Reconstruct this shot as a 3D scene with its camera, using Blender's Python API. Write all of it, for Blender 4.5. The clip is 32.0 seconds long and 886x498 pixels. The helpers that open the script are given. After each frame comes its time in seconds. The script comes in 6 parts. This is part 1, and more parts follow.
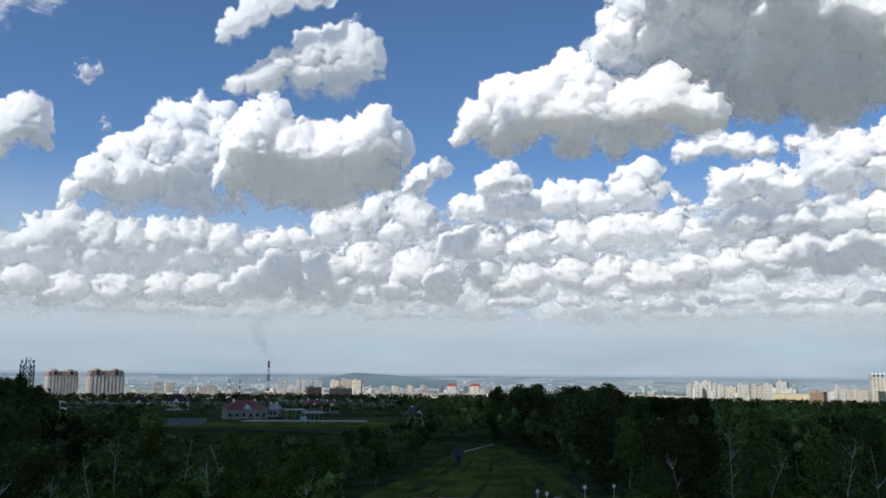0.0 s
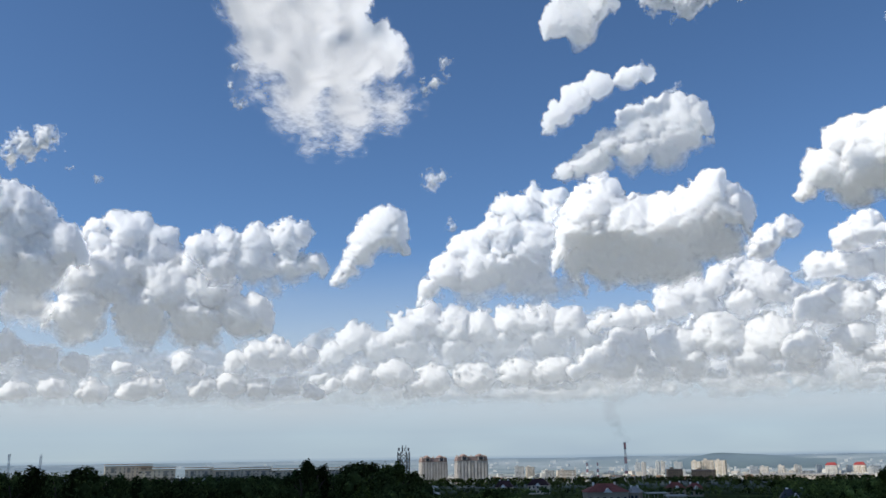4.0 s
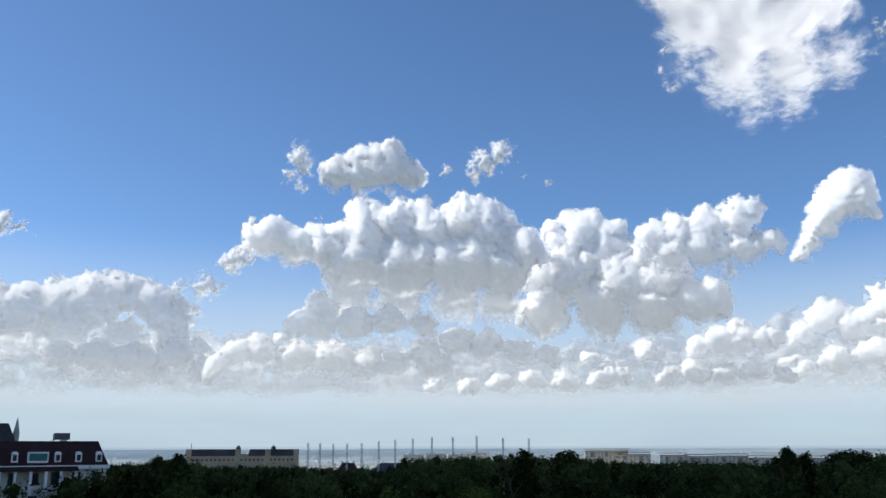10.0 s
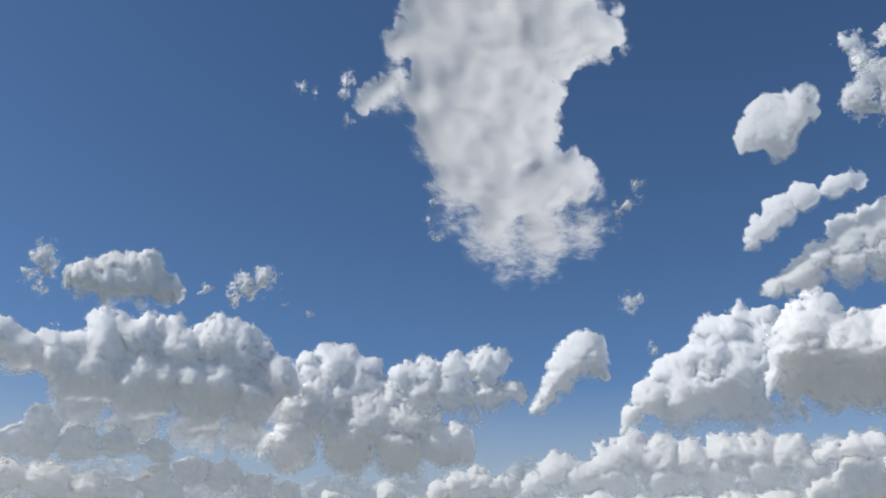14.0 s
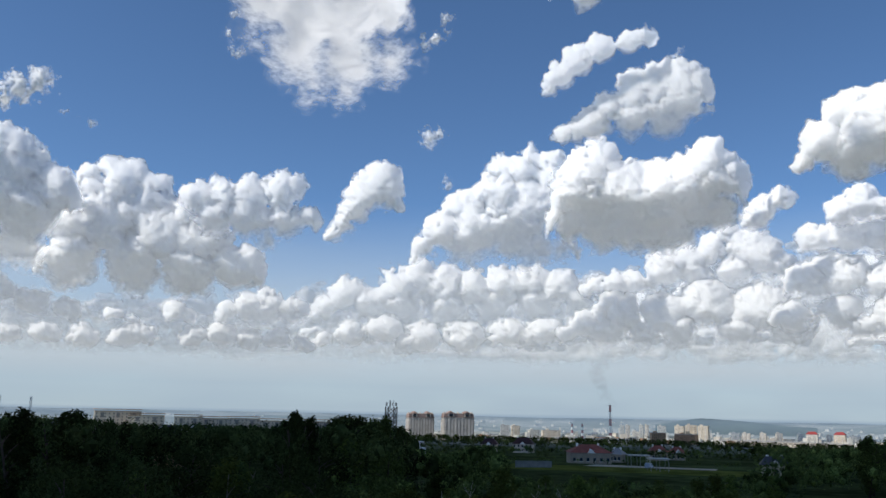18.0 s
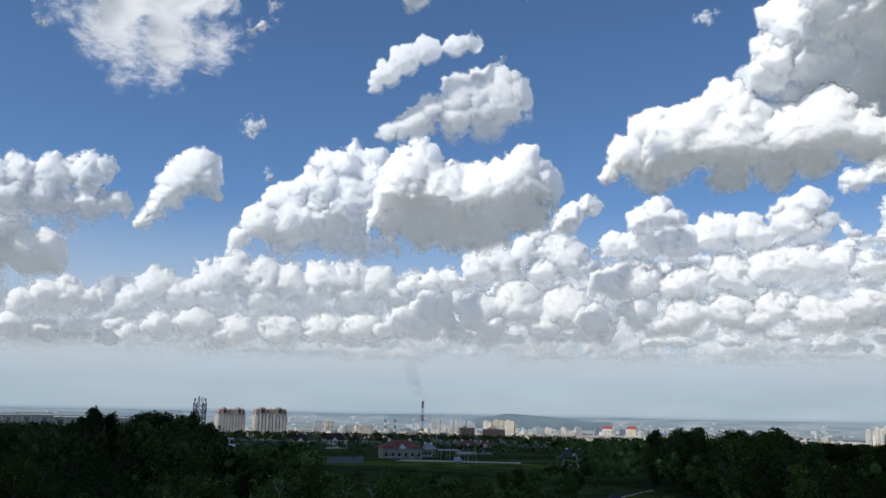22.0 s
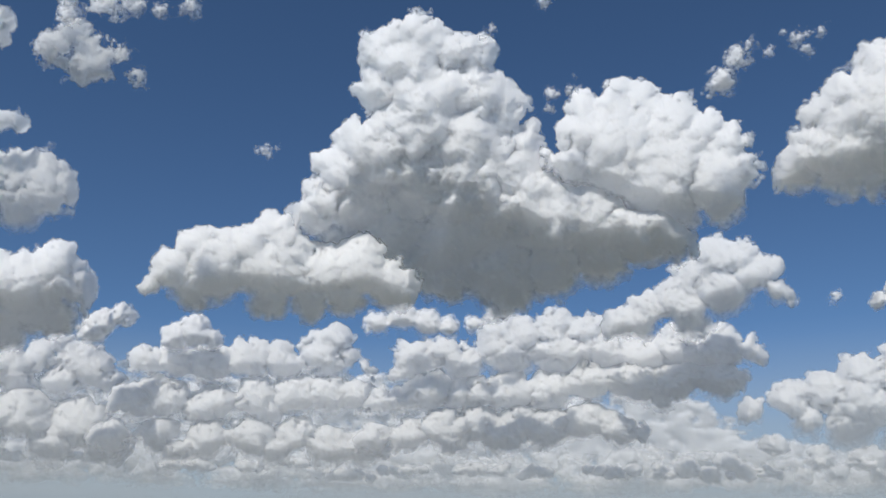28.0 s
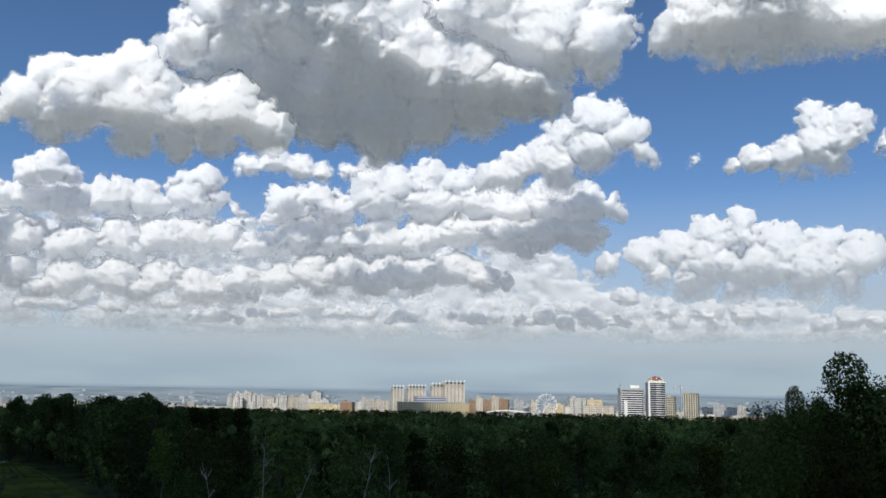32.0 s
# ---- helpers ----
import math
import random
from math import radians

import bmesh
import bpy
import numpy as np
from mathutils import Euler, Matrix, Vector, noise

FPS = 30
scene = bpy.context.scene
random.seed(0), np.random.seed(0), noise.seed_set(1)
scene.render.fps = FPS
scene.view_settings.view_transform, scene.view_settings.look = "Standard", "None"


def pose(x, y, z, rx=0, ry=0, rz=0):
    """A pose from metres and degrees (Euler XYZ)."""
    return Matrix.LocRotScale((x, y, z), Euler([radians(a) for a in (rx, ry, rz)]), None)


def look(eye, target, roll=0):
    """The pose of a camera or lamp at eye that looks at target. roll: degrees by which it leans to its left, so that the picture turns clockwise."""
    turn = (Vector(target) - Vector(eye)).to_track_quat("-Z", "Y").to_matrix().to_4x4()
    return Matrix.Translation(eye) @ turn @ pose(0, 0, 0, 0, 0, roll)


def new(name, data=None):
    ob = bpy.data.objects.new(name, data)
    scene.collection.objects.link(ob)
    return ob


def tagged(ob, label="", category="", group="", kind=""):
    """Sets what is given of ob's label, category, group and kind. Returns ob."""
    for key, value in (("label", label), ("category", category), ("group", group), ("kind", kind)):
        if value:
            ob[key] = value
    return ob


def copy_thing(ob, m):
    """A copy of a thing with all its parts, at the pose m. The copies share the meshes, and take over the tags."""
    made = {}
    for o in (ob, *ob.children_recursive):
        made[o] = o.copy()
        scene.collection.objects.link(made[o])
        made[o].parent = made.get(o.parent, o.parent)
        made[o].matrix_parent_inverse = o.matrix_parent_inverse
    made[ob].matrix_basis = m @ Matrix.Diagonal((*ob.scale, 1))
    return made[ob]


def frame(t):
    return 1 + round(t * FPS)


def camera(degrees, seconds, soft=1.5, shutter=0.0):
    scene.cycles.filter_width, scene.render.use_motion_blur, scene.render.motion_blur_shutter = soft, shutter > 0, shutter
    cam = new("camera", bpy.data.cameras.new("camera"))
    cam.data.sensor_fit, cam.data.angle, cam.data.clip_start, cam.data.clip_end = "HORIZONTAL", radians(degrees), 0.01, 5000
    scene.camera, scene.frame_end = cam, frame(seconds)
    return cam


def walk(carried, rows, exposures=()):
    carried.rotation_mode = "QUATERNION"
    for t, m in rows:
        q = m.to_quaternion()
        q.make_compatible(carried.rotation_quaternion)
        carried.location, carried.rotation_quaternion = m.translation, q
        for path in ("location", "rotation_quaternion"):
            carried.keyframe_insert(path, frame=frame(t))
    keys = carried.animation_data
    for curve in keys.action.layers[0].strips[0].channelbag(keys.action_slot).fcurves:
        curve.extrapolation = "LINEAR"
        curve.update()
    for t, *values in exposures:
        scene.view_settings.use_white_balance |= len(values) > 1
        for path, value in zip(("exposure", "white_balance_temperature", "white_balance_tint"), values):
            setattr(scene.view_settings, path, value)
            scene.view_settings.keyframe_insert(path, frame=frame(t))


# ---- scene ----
# ---- camera and its walk ----
EYE = 18.0
cam = camera(55.14, 32.0)
rows = [
    (0.0, pose(0, 0, EYE, 98.341, -0.481, -0.071)),
    (0.5, pose(0, 0, EYE, 99.219, 0.196, 3.187)),
    (1.0, pose(0, 0, EYE, 100.266, 0.175, 6.737)),
    (1.5, pose(0, 0, EYE, 101.142, 0.172, 10.037)),
    (2.0, pose(0, 0, EYE, 101.912, 0.240, 13.619)),
    (2.5, pose(0, 0, EYE, 102.477, 0.467, 16.889)),
    (4.5, pose(0, 0, EYE, 103.877, 0.930, 25.149)),
    (5.0, pose(0, 0, EYE, 103.715, 1.166, 27.741)),
    (5.5, pose(0, 0, EYE, 103.538, 1.492, 31.681)),
    (6.0, pose(0, 0, EYE, 103.489, 0.814, 35.378)),
    (6.5, pose(0, 0, EYE, 102.889, 0.298, 38.016)),
    (7.0, pose(0, 0, EYE, 102.552, 0.253, 40.371)),
    (7.5, pose(0, 0, EYE, 102.854, 0.266, 42.405)),
    (8.0, pose(0, 0, EYE, 103.531, 0.138, 44.408)),
    (8.5, pose(0, 0, EYE, 103.658, 0.314, 47.009)),
    (9.0, pose(0, 0, EYE, 103.381, 0.533, 49.644)),
    (9.5, pose(0, 0, EYE, 103.232, 0.325, 51.512)),
    (10.0, pose(0, 0, EYE, 103.102, 0.128, 53.571)),
    (10.5, pose(0, 0, EYE, 103.186, 0.372, 55.302)),
    (11.0, pose(0, 0, EYE, 103.334, 0.029, 55.165)),
    (11.5, pose(0, 0, EYE, 103.665, -0.277, 53.578)),
    (12.0, pose(0, 0, EYE, 104.411, -0.492, 50.926)),
    (12.5, pose(0, 0, EYE, 106.520, -0.666, 46.892)),
    (13.0, pose(0, 0, EYE, 109.156, -0.874, 42.444)),
    (13.5, pose(0, 0, EYE, 111.542, -1.078, 38.958)),
    (15.5, pose(0, 0, EYE, 111.516, -2.525, 31.709)),
    (16.0, pose(0, 0, EYE, 108.587, -2.143, 30.155)),
    (16.5, pose(0, 0, EYE, 105.458, -1.730, 28.094)),
    (17.0, pose(0, 0, EYE, 103.103, -1.538, 25.997)),
    (17.5, pose(0, 0, EYE, 101.660, -1.413, 23.963)),
    (18.0, pose(0, 0, EYE, 100.933, -1.141, 22.374)),
    (18.5, pose(0, 0, EYE, 100.577, -0.996, 21.268)),
    (19.0, pose(0, 0, EYE, 100.423, -0.845, 20.395)),
    (19.5, pose(0, 0, EYE, 100.415, -0.776, 18.688)),
    (20.0, pose(0, 0, EYE, 100.530, -0.658, 16.986)),
    (20.5, pose(0, 0, EYE, 100.585, -0.670, 15.741)),
    (21.0, pose(0, 0, EYE, 100.642, -0.776, 14.008)),
    (21.5, pose(0, 0, EYE, 100.736, -0.942, 11.865)),
    (22.0, pose(0, 0, EYE, 100.899, -1.068, 10.076)),
    (22.5, pose(0, 0, EYE, 101.021, -1.005, 8.625)),
    (23.0, pose(0, 0, EYE, 101.168, -1.028, 7.039)),
    (23.5, pose(0, 0, EYE, 101.306, -0.999, 5.362)),
    (24.0, pose(0, 0, EYE, 101.253, -0.969, 3.758)),
    (24.5, pose(0, 0, EYE, 101.248, -0.867, 1.608)),
    (25.0, pose(0, 0, EYE, 101.818, -0.736, -1.614)),
    (25.5, pose(0, 0, EYE, 103.159, -0.367, -5.465)),
    (26.0, pose(0, 0, EYE, 104.513, -0.456, -9.905)),
    (26.5, pose(0, 0, EYE, 105.810, -0.410, -14.403)),
    (28.5, pose(0, 0, EYE, 109.985, -0.776, -22.006)),
    (29.0, pose(0, 0, EYE, 109.988, -0.743, -22.693)),
    (29.5, pose(0, 0, EYE, 109.484, -0.706, -23.107)),
    (30.0, pose(0, 0, EYE, 108.248, -0.794, -23.618)),
    (30.5, pose(0, 0, EYE, 105.858, -1.033, -24.859)),
    (31.0, pose(0, 0, EYE, 102.684, -1.376, -27.024)),
    (31.5, pose(0, 0, EYE, 100.470, -1.443, -28.861)),
    (32.0, pose(0, 0, EYE, 99.414, -1.018, -29.933)),
]
EXPOSURES = [(0.0, 0.00, 6600, 8), (2.5, 0.00, 6600, 8), (5.0, 0.07, 6600, 8), (6.5, 0.13, 6600, 8), (8.0, 0.27, 6600, 8), (12.0, 0.30, 6600, 8), (13.0, -0.25, 6600, 8), (15.5, -0.36, 6600, 8), (16.2, -0.28, 6600, 8), (17.0, 0.00, 6600, 8), (25.0, -0.11, 6600, 8), (26.5, -0.37, 6600, 8), (29.0, -0.63, 6600, 8), (30.0, -0.69, 6600, 8), (31.0, -0.49, 6600, 8), (32.0, -0.17, 6600, 8)]
walk(cam, rows, EXPOSURES)

# ---- world, sun ----
SUN_AZ, SUN_EL = 138.0, 47.0      # degrees to the left of north (+y), degrees up
world = bpy.data.worlds.new("sky")
scene.world = world
scene.cycles.transparent_max_bounces = 24          # thin vapour lies layer behind layer
world.use_nodes = True
wn = world.node_tree
sky = wn.nodes.new("ShaderNodeTexSky")
sky.sky_type = "NISHITA"
sky.sun_disc = False
sky.sun_elevation = radians(SUN_EL)
sky.sun_rotation = radians(-SUN_AZ)
sky.altitude = 1500
sky.air_density, sky.dust_density, sky.ozone_density = 0.8, 0.6, 3.5
wn.nodes["Background"].inputs[1].default_value = 0.135
deep = wn.nodes.new("ShaderNodeHueSaturation")          # the clear deep blue of mountain air
deep.inputs["Saturation"].default_value = 1.1
wn.links.new(sky.outputs[0], deep.inputs["Color"])
wn.links.new(deep.outputs[0], wn.nodes["Background"].inputs[0])
sun_dir = Vector((-math.sin(radians(SUN_AZ)) * math.cos(radians(SUN_EL)), math.cos(radians(SUN_AZ)) * math.cos(radians(SUN_EL)), math.sin(radians(SUN_EL))))
sun = new("sun", bpy.data.lights.new("sun", "SUN"))
sun.data.energy, sun.data.angle, sun.data.color = 4.5, radians(0.53), (1.0, 0.96, 0.9)
sun.matrix_world = look(sun_dir * 3000, (0, 0, 0))


# ---- materials ----
def material(name, colour, rough=0.9, vary=0.25, size=1.0, bump=0.0, metal=0.0, random_object=0.0, stain=0.0, stain_size=12.0):
    m = bpy.data.materials.new(name)
    m.use_nodes = True
    nt = m.node_tree
    b = nt.nodes["Principled BSDF"]
    b.inputs["Roughness"].default_value = rough
    b.inputs["Metallic"].default_value = metal
    b.inputs["Specular IOR Level"].default_value = 0.25 if rough < 1 else 0.0
    co = nt.nodes.new("ShaderNodeTexCoord")
    n = nt.nodes.new("ShaderNodeTexNoise")
    n.inputs["Scale"].default_value = 1.0 / size
    n.inputs["Detail"].default_value = 6.0
    nt.links.new(co.outputs["Object"], n.inputs["Vector"])
    ramp = nt.nodes.new("ShaderNodeValToRGB")
    ramp.color_ramp.elements[0].position, ramp.color_ramp.elements[1].position = 0.3, 0.7
    ramp.color_ramp.elements[0].color = (*[c * (1 - vary) for c in colour], 1)
    ramp.color_ramp.elements[1].color = (*[min(1, c * (1 + vary)) for c in colour], 1)
    nt.links.new(n.outputs["Fac"], ramp.inputs["Fac"])
    out = ramp.outputs["Color"]
    if stain:
        n2 = nt.nodes.new("ShaderNodeTexNoise")
        n2.inputs["Scale"].default_value = 1.0 / stain_size
        n2.inputs["Detail"].default_value = 3.0
        nt.links.new(co.outputs["Object"], n2.inputs["Vector"])
        mp = nt.nodes.new("ShaderNodeMapRange")
        mp.inputs["From Min"].default_value, mp.inputs["From Max"].default_value = 0.35, 0.65
        mp.inputs["To Min"].default_value, mp.inputs["To Max"].default_value = 1 - stain, 1 + stain
        nt.links.new(n2.outputs["Fac"], mp.inputs["Value"])
        h = nt.nodes.new("ShaderNodeHueSaturation")
        nt.links.new(mp.outputs["Result"], h.inputs["Value"])
        nt.links.new(out, h.inputs["Color"])
        out = h.outputs["Color"]
    if random_object:
        oi = nt.nodes.new("ShaderNodeObjectInfo")
        mp = nt.nodes.new("ShaderNodeMapRange")
        mp.inputs["To Min"].default_value, mp.inputs["To Max"].default_value = 1 - random_object, 1 + random_object
        nt.links.new(oi.outputs["Random"], mp.inputs["Value"])
        h = nt.nodes.new("ShaderNodeHueSaturation")
        nt.links.new(mp.outputs["Result"], h.inputs["Value"])
        nt.links.new(out, h.inputs["Color"])
        out = h.outputs["Color"]
    nt.links.new(out, b.inputs["Base Color"])
    if bump:
        bp = nt.nodes.new("ShaderNodeBump")
        bp.inputs["Strength"].default_value = bump
        nt.links.new(n.outputs["Fac"], bp.inputs["Height"])
        nt.links.new(bp.outputs["Normal"], b.inputs["Normal"])
    return m


def cloud_material(through_share, depth):
    """Bright vapour: it scatters light back and lets light through, and thins out with the density stored on the mesh. depth: metres that light strays inside."""
    m = bpy.data.materials.new("cloud_vapour")
    m.use_nodes = True
    nt = m.node_tree
    nt.nodes.clear()
    out = nt.nodes.new("ShaderNodeOutputMaterial")
    co = nt.nodes.new("ShaderNodeTexCoord")
    n = nt.nodes.new("ShaderNodeTexNoise")
    n.inputs["Scale"].default_value = 0.035
    n.inputs["Detail"].default_value = 7.0
    n.inputs["Roughness"].default_value = 0.62
    nt.links.new(co.outputs["Object"], n.inputs["Vector"])
    bp = nt.nodes.new("ShaderNodeBump")
    bp.inputs["Strength"].default_value = 0.2
    bp.inputs["Distance"].default_value = 18.0
    nt.links.new(n.outputs["Fac"], bp.inputs["Height"])
    back = nt.nodes.new("ShaderNodeBsdfPrincipled")
    back.inputs["Base Color"].default_value = (0.93, 0.945, 0.97, 1)
    back.inputs["Roughness"].default_value = 1.0
    back.inputs["Specular IOR Level"].default_value = 0.0
    back.subsurface_method = "RANDOM_WALK"
    back.inputs["Subsurface Weight"].default_value = 1.0
    back.inputs["Subsurface Radius"].default_value = (1.0, 1.0, 1.0)
    back.inputs["Subsurface Scale"].default_value = depth
    nt.links.new(bp.outputs["Normal"], back.inputs["Normal"])
    on = nt.nodes.new("ShaderNodeBsdfTranslucent")
    on.inputs["Color"].default_value = (0.95, 0.95, 0.96, 1)
    body = nt.nodes.new("ShaderNodeMixShader")
    body.inputs[0].default_value = through_share
    nt.links.new(back.outputs[0], body.inputs[1])
    nt.links.new(on.outputs[0], body.inputs[2])
    # the rim frays: density, shifted by fine noise where the vapour is thin
    at = nt.nodes.new("ShaderNodeAttribute")
    at.attribute_name = "vapour"

    def calc(op, x, y):
        k = nt.nodes.new("ShaderNodeMath")
        k.operation = op
        for i, v in enumerate((x, y)):
            if isinstance(v, float):
                k.inputs[i].default_value = v
            else:
                nt.links.new(v, k.inputs[i])
        return k.outputs[0]
    thin = calc("MULTIPLY", at.outputs["Fac"], calc("SUBTRACT", 1.0, at.outputs["Fac"]))
    shift = calc("MULTIPLY", thin, calc("MULTIPLY", calc("SUBTRACT", n.outputs["Fac"], 0.5), 4.5))
    ease = nt.nodes.new("ShaderNodeMapRange")
    ease.interpolation_type = "SMOOTHSTEP"
    ease.inputs["From Min"].default_value, ease.inputs["From Max"].default_value = 0.12, 0.88
    nt.links.new(calc("ADD", at.outputs["Fac"], shift), ease.inputs["Value"])
    clear = nt.nodes.new("ShaderNodeBsdfTransparent")
    mix = nt.nodes.new("ShaderNodeMixShader")
    nt.links.new(ease.outputs[0], mix.inputs[0])
    nt.links.new(clear.outputs[0], mix.inputs[1])
    nt.links.new(body.outputs[0], mix.inputs[2])
    nt.links.new(mix.outputs[0], out.inputs["Surface"])
    return m


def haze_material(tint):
    """A see-through glow in a fixed colour that imitates haze in front of the far distance."""
    m = bpy.data.materials.new("glowing_haze")
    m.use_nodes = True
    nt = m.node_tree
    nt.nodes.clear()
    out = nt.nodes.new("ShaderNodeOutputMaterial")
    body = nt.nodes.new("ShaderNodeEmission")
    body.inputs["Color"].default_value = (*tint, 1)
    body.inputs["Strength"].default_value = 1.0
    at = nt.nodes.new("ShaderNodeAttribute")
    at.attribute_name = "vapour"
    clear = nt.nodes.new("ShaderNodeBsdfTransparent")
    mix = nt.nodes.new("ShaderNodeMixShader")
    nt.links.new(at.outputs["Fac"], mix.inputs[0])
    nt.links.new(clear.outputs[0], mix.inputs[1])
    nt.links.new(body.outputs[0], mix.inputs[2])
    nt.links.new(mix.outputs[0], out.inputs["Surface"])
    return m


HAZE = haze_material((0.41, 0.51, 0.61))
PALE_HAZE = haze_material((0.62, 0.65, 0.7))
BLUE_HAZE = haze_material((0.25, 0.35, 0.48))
CLOUD = cloud_material(0.42, 35.0)
THICK_CLOUD = cloud_material(0.28, 60.0)
FINE_CLOUD = cloud_material(0.4, 10.0)
THIN_CLOUD = cloud_material(0.55, 35.0)
GROUND = material("dry_grass_ground", (0.05, 0.065, 0.025), 1.0, 0.45, 7.0, 0.3, stain=0.35, stain_size=60.0)


def hazy_plain_soil():
    """Beyond the park the green ground gives way to yards and fields in strips; their grey paleness imitates haze and
    throws light up at the clouds.
    """
    nt = GROUND.node_tree
    b = nt.nodes["Principled BSDF"]
    green = b.inputs["Base Color"].links[0].from_socket
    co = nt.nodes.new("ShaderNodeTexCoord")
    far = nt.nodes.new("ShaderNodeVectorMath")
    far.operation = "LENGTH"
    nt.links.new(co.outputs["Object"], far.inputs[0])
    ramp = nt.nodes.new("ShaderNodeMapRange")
    # paleness grows with distance from the terrace, haze put into the colour
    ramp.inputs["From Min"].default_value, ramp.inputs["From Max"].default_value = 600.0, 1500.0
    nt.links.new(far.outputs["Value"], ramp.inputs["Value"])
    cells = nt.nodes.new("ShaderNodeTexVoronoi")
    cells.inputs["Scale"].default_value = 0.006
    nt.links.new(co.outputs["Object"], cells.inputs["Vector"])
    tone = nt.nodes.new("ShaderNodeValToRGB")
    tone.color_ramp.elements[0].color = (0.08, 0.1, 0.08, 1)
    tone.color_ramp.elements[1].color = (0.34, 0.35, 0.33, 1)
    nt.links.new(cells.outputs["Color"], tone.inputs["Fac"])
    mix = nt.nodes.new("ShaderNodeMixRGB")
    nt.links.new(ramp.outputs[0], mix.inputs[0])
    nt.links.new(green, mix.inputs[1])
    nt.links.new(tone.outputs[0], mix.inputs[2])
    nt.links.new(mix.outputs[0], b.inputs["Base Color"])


hazy_plain_soil()


# ---- helpers for meshes ----
def link_mesh(name, verts, faces, mat, parent=None, smooth=False):
    me = bpy.data.meshes.new(name)
    me.from_pydata(verts, [], faces)
    if smooth:
        me.polygons.foreach_set("use_smooth", [True] * len(me.polygons))
    me.materials.append(mat)
    ob = new(name, me)
    if parent is not None:
        ob.parent = parent
    return ob


# ---- noise in arrays ----
PERM = np.random.RandomState(7).permutation(256)
PERM = np.concatenate([PERM, PERM, PERM])
GRAD = np.random.RandomState(8).normal(size=(256, 3))
GRAD /= np.linalg.norm(GRAD, axis=1)[:, None]


def perlin(p):
    i = np.floor(p).astype(int)
    f = p - i
    u = f * f * f * (f * (f * 6 - 15) + 10)
    i &= 255
    total = 0
    for dx in (0, 1):
        wx = u[:, 0] if dx else 1 - u[:, 0]
        for dy in (0, 1):
            wy = u[:, 1] if dy else 1 - u[:, 1]
            for dz in (0, 1):
                wz = u[:, 2] if dz else 1 - u[:, 2]
                g = GRAD[PERM[PERM[PERM[i[:, 0] + dx] + i[:, 1] + dy] + i[:, 2] + dz]]
                total = total + wx * wy * wz * ((f[:, 0] - dx) * g[:, 0] + (f[:, 1] - dy) * g[:, 1] + (f[:, 2] - dz) * g[:, 2])
    return total


# ---- clouds ----
SKY_RNG = np.random.RandomState(11)
DOTS = np.random.RandomState(12).uniform((0.15, 0.15, 0.55), (0.85, 0.85, 1.0), (256, 3))     # place and radius of a dome in its cell


def fbm(p, octaves=5, gain=0.5):
    total, amp = 0, 1.0
    for k in range(octaves):
        total = total + amp * perlin(p * 2 ** k + 11.7 * k)
        amp *= gain
    return total


def blur(line, n):
    k = np.ones(n) / n
    return np.convolve(np.pad(line, n, mode="edge"), k, mode="same")[n:-n]


def smooth(field, n):
    """A field averaged over n by n cells, twice."""
    n = max(1, n) | 1
    for k in range(2):
        for axis in (0, 1):
            field = np.apply_along_axis(lambda q: blur(q, n), axis, field)
    return field


def puffs(u, v, cell, seed):
    """Close-packed domes of uneven size over a plane, one cell apart: nought to about one."""
    x, y = u / cell + 300.0, v / cell + 300.0
    i, j = np.floor(x).astype(int), np.floor(y).astype(int)
    best = np.zeros(u.shape)
    for dx in (-1, 0, 1):
        for dy in (-1, 0, 1):
            h = PERM[(PERM[(i + dx) & 255] + j + dy + seed) & 255]
            px = (i + dx) + DOTS[h, 0]
            py = (j + dy) + DOTS[h, 1]
            best = np.maximum(best, DOTS[h, 2] ** 2 - (x - px) ** 2 - (y - py) ** 2)
    return np.sqrt(best)


def pieces(mask, least):
    """The connected patches of a mask that have at least that many cells, as masks."""
    ids = np.where(mask, np.arange(1, mask.size + 1).reshape(mask.shape), 0)
    while True:
        was = ids.copy()
        for axis in (0, 1):
            for way in (1, -1):
                line = ids.swapaxes(0, axis)[::way]
                for k in range(1, len(line)):
                    line[k] = np.where(line[k] > 0, np.maximum(line[k], line[k - 1] * (line[k] > 0)), 0)
        if (was == ids).all():
            break
    names, sizes = np.unique(ids[ids > 0], return_counts=True)
    order = np.argsort(-sizes)
    return [ids == names[k] for k in order if sizes[k] >= least]


